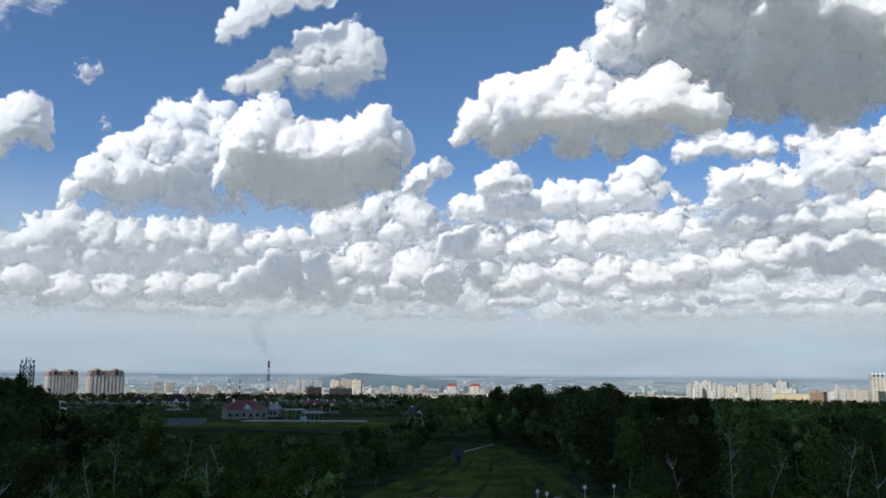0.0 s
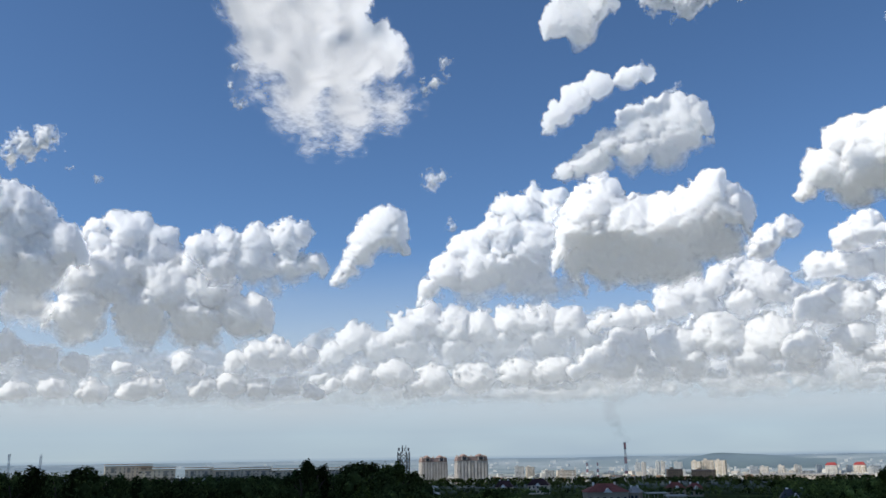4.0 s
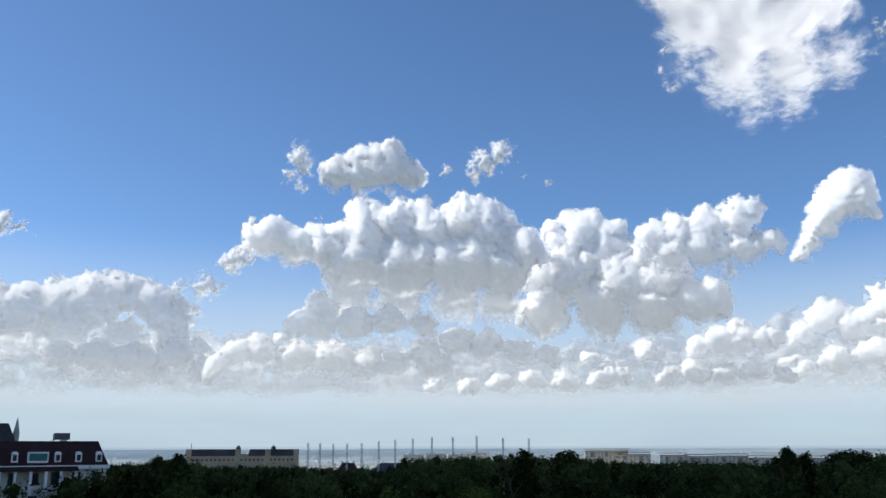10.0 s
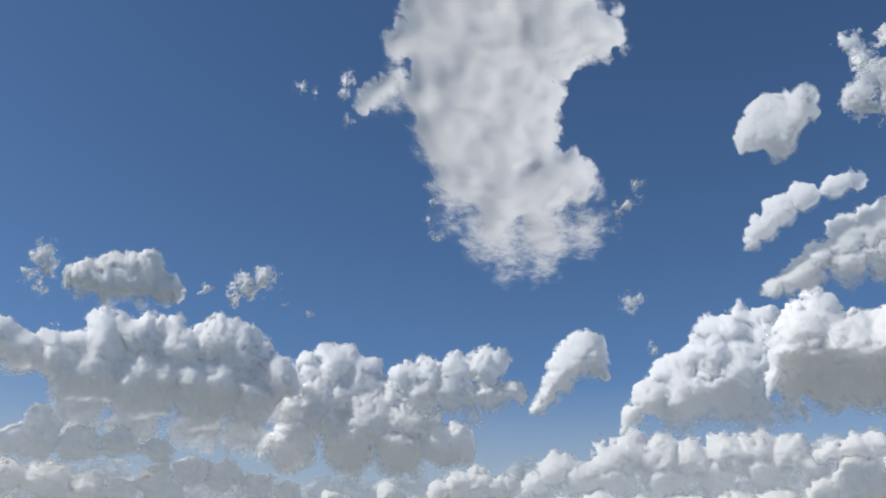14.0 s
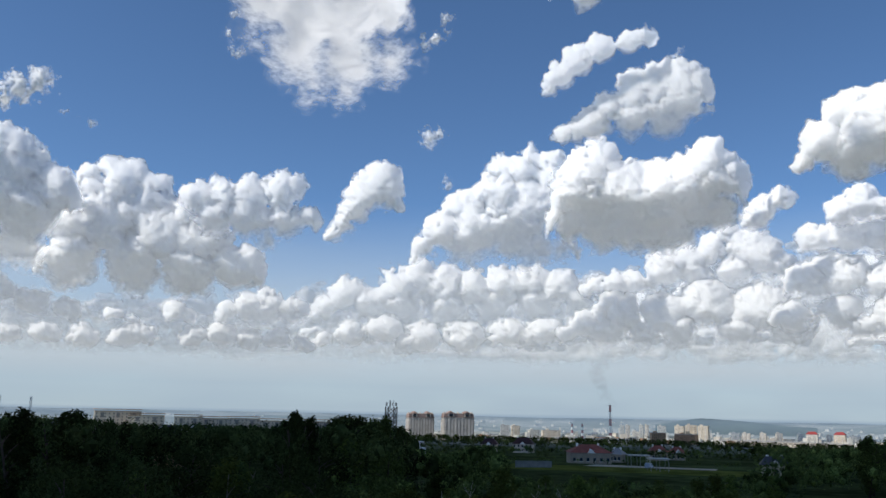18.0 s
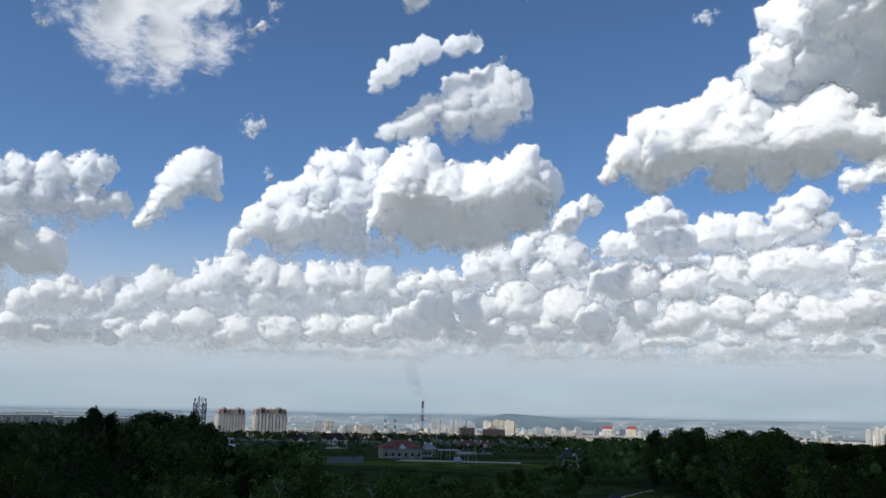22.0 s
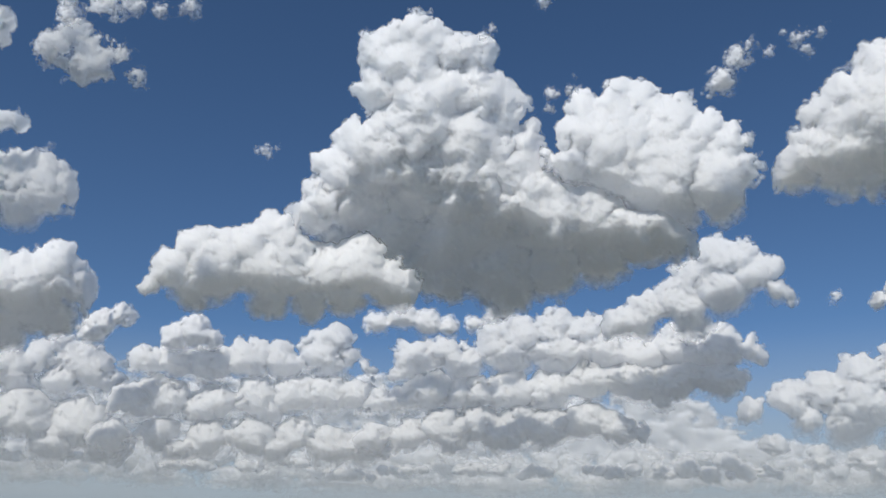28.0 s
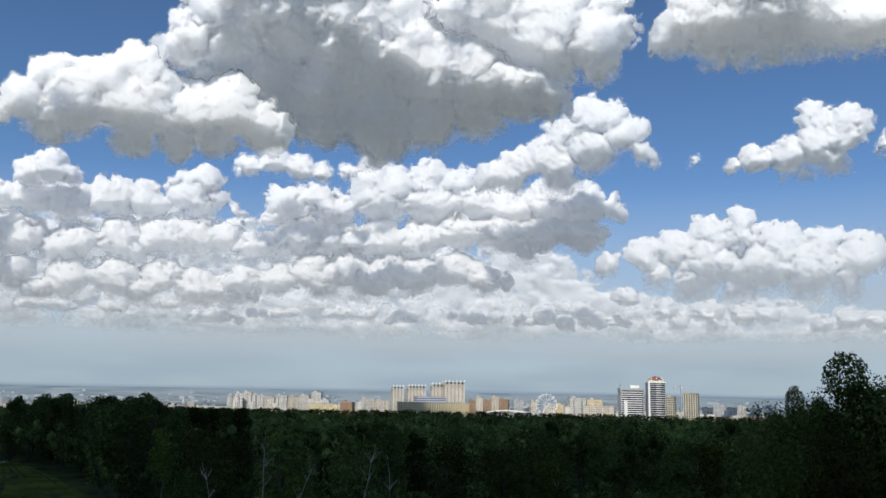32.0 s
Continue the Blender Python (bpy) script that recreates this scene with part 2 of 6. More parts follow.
def skin(A, E, way, s, front, back, d, label, mat, most=4, thin=1.0):
    """Closed skins, front and back, where s is above nought, one for each patch of cloud; d: the density, thin: its share on the far side."""
    inside = s > 0
    cell = np.maximum.reduce([d[:-1, :-1], d[1:, :-1], d[:-1, 1:], d[1:, 1:]]) > 0.02
    ids = np.arange(A.size).reshape(A.shape)
    behind = np.where(inside, ids + A.size, ids)
    eye = np.array([0, 0, EYE])
    co = np.concatenate([(eye + way * front[..., None]).reshape(-1, 3), (eye + way * back[..., None]).reshape(-1, 3)])
    den = np.concatenate([d.ravel(), d.ravel() * thin])
    made = None
    for patch in pieces(cell, 30)[:most]:
        quad = np.stack([ids[:-1, :-1], ids[:-1, 1:], ids[1:, 1:], ids[1:, :-1]], -1)[patch]
        quad_b = np.stack([behind[:-1, :-1], behind[1:, :-1], behind[1:, 1:], behind[:-1, 1:]], -1)[patch]
        used, inv = np.unique(np.concatenate([quad, quad_b]), return_inverse=True)
        quads = inv.reshape(-1, 4)
        me = bpy.data.meshes.new("cloud")
        me.vertices.add(len(used))
        me.vertices.foreach_set("co", co[used].ravel())
        me.loops.add(quads.size)
        me.loops.foreach_set("vertex_index", quads.ravel().astype(np.int32))
        me.polygons.add(len(quads))
        me.polygons.foreach_set("loop_start", np.arange(0, quads.size, 4, dtype=np.int32))
        me.polygons.foreach_set("use_smooth", np.ones(len(quads), dtype=bool))
        at = me.attributes.new("vapour", "FLOAT", "POINT")
        at.data.foreach_set("value", den[used].astype(np.float32))
        me.update(calc_edges=True)
        me.validate()
        me.materials.append(mat)
        ob = tagged(new("cloud", me), label, "cloud", "cumulus clouds")
        made = made or ob
    return made


def sky_grid(az0, az1, el0, el1, step):
    A, E = np.meshgrid(np.arange(az0, az1, step), np.arange(el0, el1, step))
    ar, er = np.radians(A), np.radians(E)
    return A, E, np.stack([-np.sin(ar) * np.cos(er), np.cos(ar) * np.cos(er), np.sin(er)], -1)


def cloud(dist, base_el, label, lobes, under=0.3, dense=1.0, ragged=1.0, flat=1.0, step=0.1, sink=0.42, squash=1.0, wisp=False, vapour=None, soft=1.0, level=False, thin=0.45):
    """One cumulus cloud seen from the terrace, dist metres off. lobes: its heads (degrees left, degrees up, degrees of radius);
    under: the share of its height that is the sloping underside, sink: how steeply that slopes; dense: how opaque its thickest part is; ragged: how torn its
    rim is; flat, squash: how far its billows and heads are drawn out sideways; wisp: a feathery scrap; soft: how wide its rim fades; level: a flat sheet seen from below; thin: the density of its far side. Front and back are one closed skin."""
    lob = np.array(lobes)
    big = float(np.mean(np.sort(lob[:, 2])[-6:]))
    pad = 0.9 + 0.3 * big
    if wisp:
        step = min(step, 0.08)
    A, E, way = sky_grid((lob[:, 0] - lob[:, 2]).min() - pad, (lob[:, 0] + lob[:, 2]).max() + pad, (lob[:, 1] - lob[:, 2]).min() - pad, (lob[:, 1] + lob[:, 2]).max() + pad, step)
    el = E[:, 0]
    seed = SKY_RNG.uniform(0, 90, 3)
    p = way.reshape(-1, 3) * (1, 1, flat) * 57.3 + seed          # degrees
    wa = fbm(p / 1.7, 4, 0.55).reshape(A.shape) * 0.42 * min(big, 1.3)
    we = fbm(p / 1.7 + 40, 4, 0.55).reshape(A.shape) * 0.42 * min(big, 1.3)
    U, V = (A + wa) * np.cos(np.radians(E)), (E + we) * squash
    # the heads: their union gives the outline, their domes the relief
    s0 = np.full(A.shape, -9.0)
    dome = np.zeros(A.shape)
    for k, (a, e, r) in enumerate(lob):
        rho = np.hypot((A + wa - a) * np.cos(np.radians(E)), (E + we - e) * squash)
        s0 = np.maximum(s0, (r - rho) + 0.25 * r * np.exp(-(rho / r) ** 2))
        dome = np.maximum(dome, np.sqrt(np.clip(r * r - rho * rho, 0, None)) * (0.7 + 0.5 * ((k * 0.618) % 1)))
    if base_el is not None:
        s0 = np.minimum(s0, (E - base_el + 0.25 + 0.6 * we) * 0.8)
    # cauliflower: domes upon domes
    c = 0.42 * big + 0.25
    n = SKY_RNG.randint(0, 255)
    heads = puffs(U, V * flat, c, n)
    knobs = puffs(U + 0.3 * we, V * flat + 0.3 * wa, c * 0.45, n + 31)
    beads = puffs(U + 0.5 * we, V * flat - 0.5 * wa, max(c * 0.2, 0.17), n + 77)
    frayed = fbm(p / (0.3 + 0.3 * big) + 60, 5, 0.66).reshape(A.shape)
    core = s0 > 0
    low = np.where(core.any(0), np.argmax(core, 0), 0) * step + el[0]
    high = np.where(core.any(0), len(el) - 1 - np.argmax(core[::-1], 0), 0) * step + el[0]
    m = max(3, int(1.6 / step))
    low, high = blur(low, m), blur(high, m)
    edge = low + under * (high - low)
    edge = edge[None, :] + 0.3 * under * fbm(p / 2.2 + 21, 4).reshape(A.shape) * np.maximum(high - low, 1)[None, :]
    rise = E - edge
    crisp = np.clip(0.55 + rise / (0.5 + 0.4 * big), 0.12, 1.0)      # billows above, a calm misty underside
    calm = 1 - crisp
    if wisp:
        s = s0 * 0.8 + 0.1 + frayed * (0.25 + 0.45 * big) + 0.3 * c * (heads - 0.5)
    else:
        s = s0 + crisp * (0.75 * c * (heads - 0.62) + 0.38 * c * (knobs - 0.55) + 0.15 * c * (beads - 0.5)) + frayed * ragged * (0.08 + 0.12 * big) * (0.15 + 1.2 * calm) * np.clip(1.2 - s0 / (0.7 * big), 0, 1) + 0.1 + 0.06 * big
    inside = s > 0
    size = dist
    high_up = math.tan(radians(float(lob[:, 1].mean())))
    turn = 0.3 * np.maximum(high - low, 0.5)[None, :]            # the face turns under gradually
    lean = (np.sqrt(rise ** 2 + turn ** 2) - turn) * np.where(rise > 0, 0.5 + min(0.9, 1.3 * high_up), max(0.15, sink - 0.5 * high_up))
    fade = (min(0.42, 0.15 + 0.25 * big) + min(1.5, 1.1 * big) * calm) * soft * (0.7 + 0.3 * ragged)
    if wisp:
        fade, dense = 0.75 * soft, dense * 0.85
    rim = np.clip(s - 0.45 * np.minimum(fade, 0.6), 0, big)              # the thin rim stays flat, the relief begins inside it
    bulge = 0.9 * big * np.sin(0.5 * math.pi * rim / big)
    shape = smooth(0.35 * bulge + 0.85 * dome, int(0.15 * big / step))
    shape = np.minimum(shape, 1.1 * bulge)
    even = np.clip(rise / (0.6 + 0.6 * big) + 0.6, 0.03, 1.0)
    grain = (0.34 * c * heads + 0.28 * c * knobs + 0.16 * c * beads) * even + frayed * 0.1 * calm * big
    lump = shape * (0.45 + 0.55 * even) + grain * np.clip(rim / (0.3 * c), 0, 1)
    if level:
        lump = smooth(lump, 9) * 0.5
        dist, lean = dist * (math.sin(radians(float(lob[:, 1].mean()))) / np.sin(np.radians(E))) ** 0.55, 0.0
    front = dist * (1 + np.radians(lean - np.clip(lump, 0, None)))
    back = dist * (1 + np.radians(lean + np.clip(smooth(bulge, 5), 0, None) * 0.7 + 0.002))
    return skin(A, E, way, s, front, back, np.clip(s / fade, 0, 1) * dense, label, vapour or (CLOUD if big * size > 2900 else FINE_CLOUD), 5 if wisp else 2, thin)


cloud(2650, 7.97, "broad white cumulus cloud with piled tops and grey flat base", [(65.44, 13.52, 1.52), (66.75, 12.39, 0.72), (63.72, 12.88, 1.53), (67.69, 11.89, 0.57), (61.30, 13.39, 1.76), (59.05, 14.62, 1.70), (56.72, 14.71, 1.71), (54.37, 14.78, 1.67), (52.01, 15.20, 1.57), (50.42, 14.45, 1.71), (48.07, 12.93, 1.56), (59.68, 11.58, 2.28), (56.23, 11.69, 2.45), (52.35, 11.77, 2.46), (49.24, 11.41, 1.93), (59.97, 9.68, 1.84), (56.54, 9.41, 1.85), (52.70, 9.48, 1.86), (49.62, 9.51, 1.67)], under=0.42, sink=1.5, thin=1.0, vapour=THICK_CLOUD)
cloud(2800, 6.41, "white cumulus cloud trailing off in ragged lumps", [(45.72, 13.67, 1.11), (43.96, 14.02, 1.33), (42.25, 13.23, 1.33), (40.38, 12.24, 1.32), (44.59, 11.76, 2.04), (41.56, 10.95, 2.02), (46.91, 11.41, 1.30), (38.94, 10.88, 1.82), (42.76, 8.73, 2.02), (39.40, 8.67, 2.00), (36.47, 8.96, 1.62), (46.55, 8.76, 1.85), (35.39, 8.92, 0.89)], under=0.28, sink=1.5, thin=1.0, vapour=THICK_CLOUD)
cloud(2700, None, "bright ragged cumulus arm beside a larger cloud", [(39.20, 13.51, 1.10), (37.68, 13.81, 1.31), (35.82, 13.91, 1.37), (33.97, 14.35, 1.21), (32.78, 14.81, 0.64), (35.92, 12.25, 1.51), (33.40, 12.12, 1.35), (31.95, 12.58, 0.85), (34.54, 11.08, 1.00), (38.14, 11.97, 1.45)], ragged=1.5)
cloud(2600, 6.51, "low white puffs under a dark cloud base", [(63.05, 8.08, 1.09), (61.81, 9.06, 1.02), (61.73, 7.57, 1.27), (59.51, 7.83, 1.32), (57.26, 8.08, 1.18), (54.97, 7.94, 1.03), (63.89, 6.95, 0.79)], squash=1.2)
cloud(2700, 3.99, "long hazy row of small cumulus heads", [(67.39, 5.91, 1.06), (65.64, 6.15, 1.14), (63.45, 5.68, 1.30), (60.88, 5.57, 1.45), (58.65, 5.25, 1.31), (56.78, 5.29, 1.03), (54.92, 6.06, 1.10), (52.66, 6.84, 1.03), (50.75, 6.49, 1.11), (48.47, 5.94, 1.03), (46.59, 5.76, 0.73), (54.14, 4.96, 1.32), (68.35, 4.98, 0.88)], squash=1.10, flat=1.18)
cloud(3000, 3.36, "pale flat cumulus row over the horizon", [(49.61, 4.08, 0.81), (47.73, 4.28, 0.81), (45.48, 4.10, 0.88), (42.88, 4.28, 1.02), (41.77, 4.46, 0.72), (51.86, 3.88, 0.73), (54.12, 4.04, 0.66)], squash=1.15, flat=1.23)
cloud(3000, 5.36, "small hazy cumulus cloud", [(36.80, 6.05, 0.79), (35.36, 6.38, 1.00), (34.10, 6.89, 1.06), (32.74, 6.50, 1.05), (34.51, 6.00, 1.06)], squash=1.1)
cloud(3000, 5.56, "small round cumulus puff", [(40.06, 6.02, 0.65), (39.34, 5.79, 0.51), (43.78, 5.20, 0.80), (42.86, 5.02, 0.55)])
cloud(3000, 3.59, "pale flat cumulus row over the horizon", [(38.86, 4.44, 0.86), (37.06, 4.61, 0.93), (35.31, 4.41, 0.92), (33.56, 4.56, 0.84), (31.89, 4.18, 0.76)], squash=1.20, flat=1.27)
cloud(3200, 3.90, "hazy bank of cumulus heads", [(77.86, 5.57, 0.99), (75.69, 5.52, 1.21), (73.44, 5.46, 1.23), (71.17, 5.92, 1.18), (69.35, 4.59, 0.91), (72.01, 4.31, 1.03), (74.89, 4.03, 1.01), (77.36, 3.93, 0.99)], squash=1.15, flat=1.23)
cloud(1500, None, "tall bright white cloud overhead with torn edges", [(37.40, 36.20, 2.88), (40.07, 35.61, 1.15), (33.25, 35.73, 3.25), (29.17, 36.18, 2.88), (25.54, 36.51, 2.15), (24.41, 35.77, 1.50), (41.00, 32.24, 1.63), (42.44, 31.53, 0.91), (38.82, 32.45, 1.89), (35.26, 32.35, 3.29), (31.28, 32.52, 2.74), (36.80, 29.65, 2.58), (32.86, 29.12, 3.33), (29.83, 29.21, 1.66), (35.68, 26.33, 2.67), (32.27, 26.12, 3.42), (28.90, 26.60, 2.59), (26.78, 25.86, 1.55), (36.36, 24.19, 1.67), (32.97, 23.43, 2.98), (29.64, 23.16, 2.98), (26.75, 23.21, 2.15), (24.91, 23.21, 0.92), (32.03, 21.18, 1.68), (29.58, 21.26, 1.68), (35.45, 40.18, 4.06), (29.31, 40.37, 4.05)], under=0.2, ragged=1.6, vapour=THIN_CLOUD, soft=2.0, level=True, thin=0.3)
cloud(2600, 10.33, "white cumulus cloud with domed heads and dark grey belly", [(12.28, 16.50, 1.69), (13.58, 15.49, 1.32), (10.45, 14.90, 1.85), (12.74, 14.03, 2.14), (7.71, 14.82, 1.63), (6.16, 15.43, 1.34), (4.60, 16.42, 1.48), (3.70, 15.10, 1.26), (5.73, 13.92, 2.16), (9.22, 13.05, 2.60), (11.90, 12.56, 1.92), (7.25, 12.36, 1.93), (13.83, 12.84, 1.47), (4.14, 13.19, 1.49)], under=0.5, sink=1.5, thin=1.0, vapour=THICK_CLOUD)
cloud(2850, 9.43, "bright cumulus shoulder with soft grey base", [(18.56, 16.24, 1.01), (17.07, 16.36, 1.30), (15.13, 15.76, 1.46), (18.83, 14.74, 1.51), (20.93, 13.46, 1.43), (16.55, 14.17, 1.82), (22.61, 12.03, 1.42), (20.46, 12.03, 2.15), (17.92, 12.22, 2.17), (21.10, 10.88, 1.61), (23.89, 10.66, 0.98), (16.36, 11.01, 1.75), (14.48, 10.93, 1.17)], under=0.35, sink=0.8, ragged=1.5)
cloud(2800, None, "small smooth cloud leaning beside a larger cloud", [(1.98, 12.65, 0.82), (1.21, 13.15, 0.89), (0.31, 13.69, 0.74), (1.59, 12.39, 0.74)])
cloud(3300, 5.43, "long low cumulus row with lumpy tops", [(29.08, 7.57, 1.15), (30.24, 6.62, 0.87), (30.97, 6.22, 0.60), (27.40, 6.83, 1.30), (25.56, 8.37, 1.32), (24.08, 8.84, 1.19), (22.30, 8.24, 1.49), (20.55, 8.35, 1.29), (18.42, 8.66, 1.30), (16.60, 8.76, 1.31), (14.73, 8.47, 1.24), (25.26, 6.79, 1.56), (22.18, 6.62, 1.59), (19.03, 6.97, 1.51), (16.13, 7.11, 1.53), (13.54, 7.21, 1.10)], under=0.35, squash=1.05, flat=1.09)
cloud(3200, 7.74, "crowded white cumulus heads climbing beside a gap", [(12.28, 8.31, 0.88), (10.96, 8.51, 1.03), (9.44, 8.49, 1.04), (7.74, 9.30, 1.26), (6.41, 10.09, 1.27), (4.68, 10.70, 1.04), (3.73, 11.87, 0.75), (2.54, 10.74, 1.27), (1.57, 9.99, 1.34), (0.79, 9.42, 0.97), (5.61, 8.97, 1.41), (3.29, 8.82, 1.34), (8.65, 7.94, 0.93)], under=0.3, ragged=1.3)
cloud(3120, 4.01, "layered low cumulus heads with pale grey bases", [(13.10, 5.92, 1.10), (10.89, 6.74, 1.33), (7.85, 6.83, 1.48), (4.99, 7.27, 1.56), (1.73, 6.94, 1.63), (11.59, 5.40, 1.25), (7.05, 5.33, 1.33), (3.24, 5.41, 1.48), (0.20, 5.82, 1.48), (9.31, 5.09, 1.18), (14.19, 5.32, 0.80)], under=0.28, squash=1.10, flat=1.14)
cloud(3200, 3.61, "layered low cumulus heads with pale grey bases", [(30.49, 4.56, 0.73), (28.67, 5.01, 1.01), (26.45, 5.31, 1.17), (23.75, 4.92, 1.26), (21.00, 4.87, 1.28), (18.19, 5.17, 1.22), (15.67, 5.45, 1.24), (16.71, 4.68, 0.87), (25.04, 4.33, 0.90)], under=0.28, squash=1.15, flat=1.23)
cloud(2050, 14.39, "huge towering cumulus cloud with dark slate grey underside", [(-18.49, 33.04, 1.81), (-16.56, 32.03, 1.67), (-20.50, 32.38, 1.53), (-22.93, 32.24, 1.31), (-16.03, 29.99, 1.46), (-19.50, 29.78, 2.94), (-23.40, 29.48, 2.13), (-25.12, 28.55, 1.84), (-26.39, 26.85, 1.33), (-18.74, 27.14, 2.95), (-23.00, 26.11, 3.15), (-14.80, 26.00, 1.66), (-13.47, 24.41, 1.65), (-16.34, 24.77, 2.22), (-12.40, 22.44, 1.65), (-14.85, 22.04, 2.40), (-11.71, 21.07, 1.54), (-18.87, 23.75, 2.97), (-26.36, 24.21, 2.04), (-23.05, 21.94, 3.54), (-13.45, 19.11, 1.84), (-17.02, 19.49, 2.97), (-27.97, 21.91, 3.34), (-31.58, 21.04, 2.95), (-34.69, 20.14, 2.41), (-36.95, 19.25, 1.45), (-21.07, 18.86, 3.17), (-25.10, 17.75, 2.83), (-28.69, 18.10, 2.30), (-32.26, 18.56, 2.06)], under=0.42, sink=1.5, thin=1.0, vapour=THICK_CLOUD)
cloud(1960, 13.54, "white cumulus arm with grey flat underside", [(-3.94, 18.39, 1.28), (-5.41, 18.44, 1.58), (-2.50, 16.91, 1.34), (-1.55, 16.01, 0.77), (-7.24, 19.00, 1.52), (-8.99, 19.91, 1.31), (-9.96, 18.68, 1.68), (-8.16, 17.41, 2.03), (-5.24, 16.77, 2.00), (-3.91, 15.72, 1.49), (-10.48, 17.22, 1.90), (-12.77, 17.56, 1.84), (-9.10, 15.62, 1.63), (-11.78, 15.43, 1.46), (-15.11, 17.88, 2.03), (-17.15, 16.84, 1.85), (-14.06, 15.94, 1.47)], under=0.35, sink=1.2, thin=1.0, vapour=THICK_CLOUD)
cloud(2050, None, "bright cumulus dome joined to a towering cloud", [(-31.50, 28.35, 1.31), (-33.61, 28.70, 1.31), (-35.67, 28.54, 1.30), (-37.61, 27.33, 1.51), (-30.80, 26.72, 1.32), (-33.89, 26.54, 2.55), (-37.03, 25.18, 2.89), (-39.87, 26.00, 1.50), (-41.37, 25.46, 1.27), (-41.74, 23.60, 1.35), (-39.97, 23.06, 2.14), (-40.58, 21.53, 1.60), (-36.44, 22.63, 2.61), (-33.35, 24.34, 2.20), (-30.52, 24.85, 1.47), (-37.88, 21.22, 1.30), (-28.46, 25.30, 0.74)], under=0.22, sink=0.6, thin=1.0, vapour=THICK_CLOUD)
cloud(2600, None, "ragged cumulus ridge climbing under a larger cloud", [(-34.70, 13.98, 1.16), (-36.69, 15.74, 1.30), (-37.91, 16.96, 1.22), (-39.68, 18.13, 1.43), (-41.05, 18.20, 1.14), (-41.93, 16.85, 1.27), (-43.12, 17.29, 0.70), (-43.20, 15.48, 0.91), (-40.01, 15.72, 1.78), (-37.70, 14.40, 1.62), (-33.20, 14.22, 1.17), (-35.15, 15.26, 1.02), (-32.42, 13.87, 0.73)], ragged=1.3)
cloud(2900, 10.04, "wide layered cumulus field with soft grey bands", [(-19.29, 12.00, 1.55), (-18.37, 10.86, 1.10), (-21.21, 12.42, 1.29), (-22.39, 11.31, 1.55), (-24.70, 13.96, 1.33), (-26.26, 13.77, 1.41), (-28.59, 13.95, 1.47), (-25.47, 12.09, 1.92), (-28.92, 12.07, 2.02), (-31.98, 12.40, 1.75), (-34.20, 11.97, 1.81), (-36.80, 12.25, 1.79), (-38.96, 12.16, 1.78), (-41.08, 12.05, 0.98), (-30.90, 13.91, 1.32)], under=0.28, squash=1.10, flat=1.18, sink=0.8)
cloud(2850, 8.32, "wide layered cumulus field with soft grey bands", [(-30.77, 10.57, 1.75), (-33.75, 10.52, 1.80), (-36.31, 10.45, 1.79), (-39.16, 10.35, 1.59), (-28.11, 9.67, 1.64), (-25.46, 9.67, 1.65), (-22.80, 9.46, 1.65), (-20.13, 9.79, 1.54), (-17.14, 8.80, 1.46), (-19.41, 8.49, 1.46), (-35.47, 8.85, 1.21)], under=0.28, squash=1.10, flat=1.23)
cloud(2800, 5.56, "low rows of cumulus lumps", [(-26.20, 7.84, 1.45), (-28.06, 7.48, 1.59), (-30.30, 7.84, 1.44), (-32.48, 7.29, 1.22), (-33.93, 7.16, 0.64), (-23.20, 7.64, 1.60), (-20.94, 7.60, 1.46), (-18.72, 6.84, 1.30), (-25.07, 6.57, 1.52), (-21.71, 6.35, 1.30), (-16.49, 6.78, 1.08)], under=0.28, squash=1.10, flat=1.23)
cloud(2900, None, "small cloud cap above a cumulus row", [(-3.07, 12.64, 0.91), (-4.25, 13.03, 1.13), (-5.38, 12.58, 0.71)])
cloud(3000, 9.72, "wide cumulus cloud with layered white tops", [(-1.56, 11.02, 1.18), (-3.28, 10.98, 1.33), (-5.56, 10.98, 1.48), (-8.02, 11.50, 1.50), (-10.23, 11.45, 1.44), (-12.42, 12.12, 1.31), (-13.67, 13.18, 1.03), (-14.50, 12.03, 0.73), (-13.42, 11.24, 1.17), (-15.87, 11.34, 0.51)], under=0.28, squash=1.05, flat=1.14)
cloud(2950, 7.10, "layered cumulus rows with blue grey shadow", [(-0.74, 8.52, 1.19), (-2.71, 8.83, 1.45), (-1.59, 7.20, 1.36), (-6.20, 8.52, 1.48), (-8.64, 9.01, 1.50), (-11.15, 9.31, 1.51), (-13.36, 9.40, 1.45), (-5.24, 7.76, 1.40), (-15.23, 9.29, 1.16), (-9.45, 7.97, 1.28)], under=0.28, squash=1.10, flat=1.23)
cloud(2900, 4.69, "layered cumulus rows with blue grey shadow", [(-0.12, 6.10, 1.21), (-2.69, 6.41, 1.23), (-5.77, 6.22, 1.46), (-8.52, 6.52, 1.48), (-11.36, 6.80, 1.35), (-4.20, 5.12, 1.37), (-13.60, 5.99, 1.64), (-15.79, 6.05, 1.44), (-10.05, 5.35, 1.27)], under=0.32, squash=1.15, flat=1.27)
cloud(2700, None, "ragged puffs hanging under a dark cloud", [(-16.49, 14.24, 1.03), (-18.22, 14.68, 1.18), (-19.80, 14.27, 1.19), (-21.38, 13.92, 0.89), (-23.13, 14.25, 0.82), (-24.70, 14.72, 0.67)], ragged=1.6, soft=1.6)
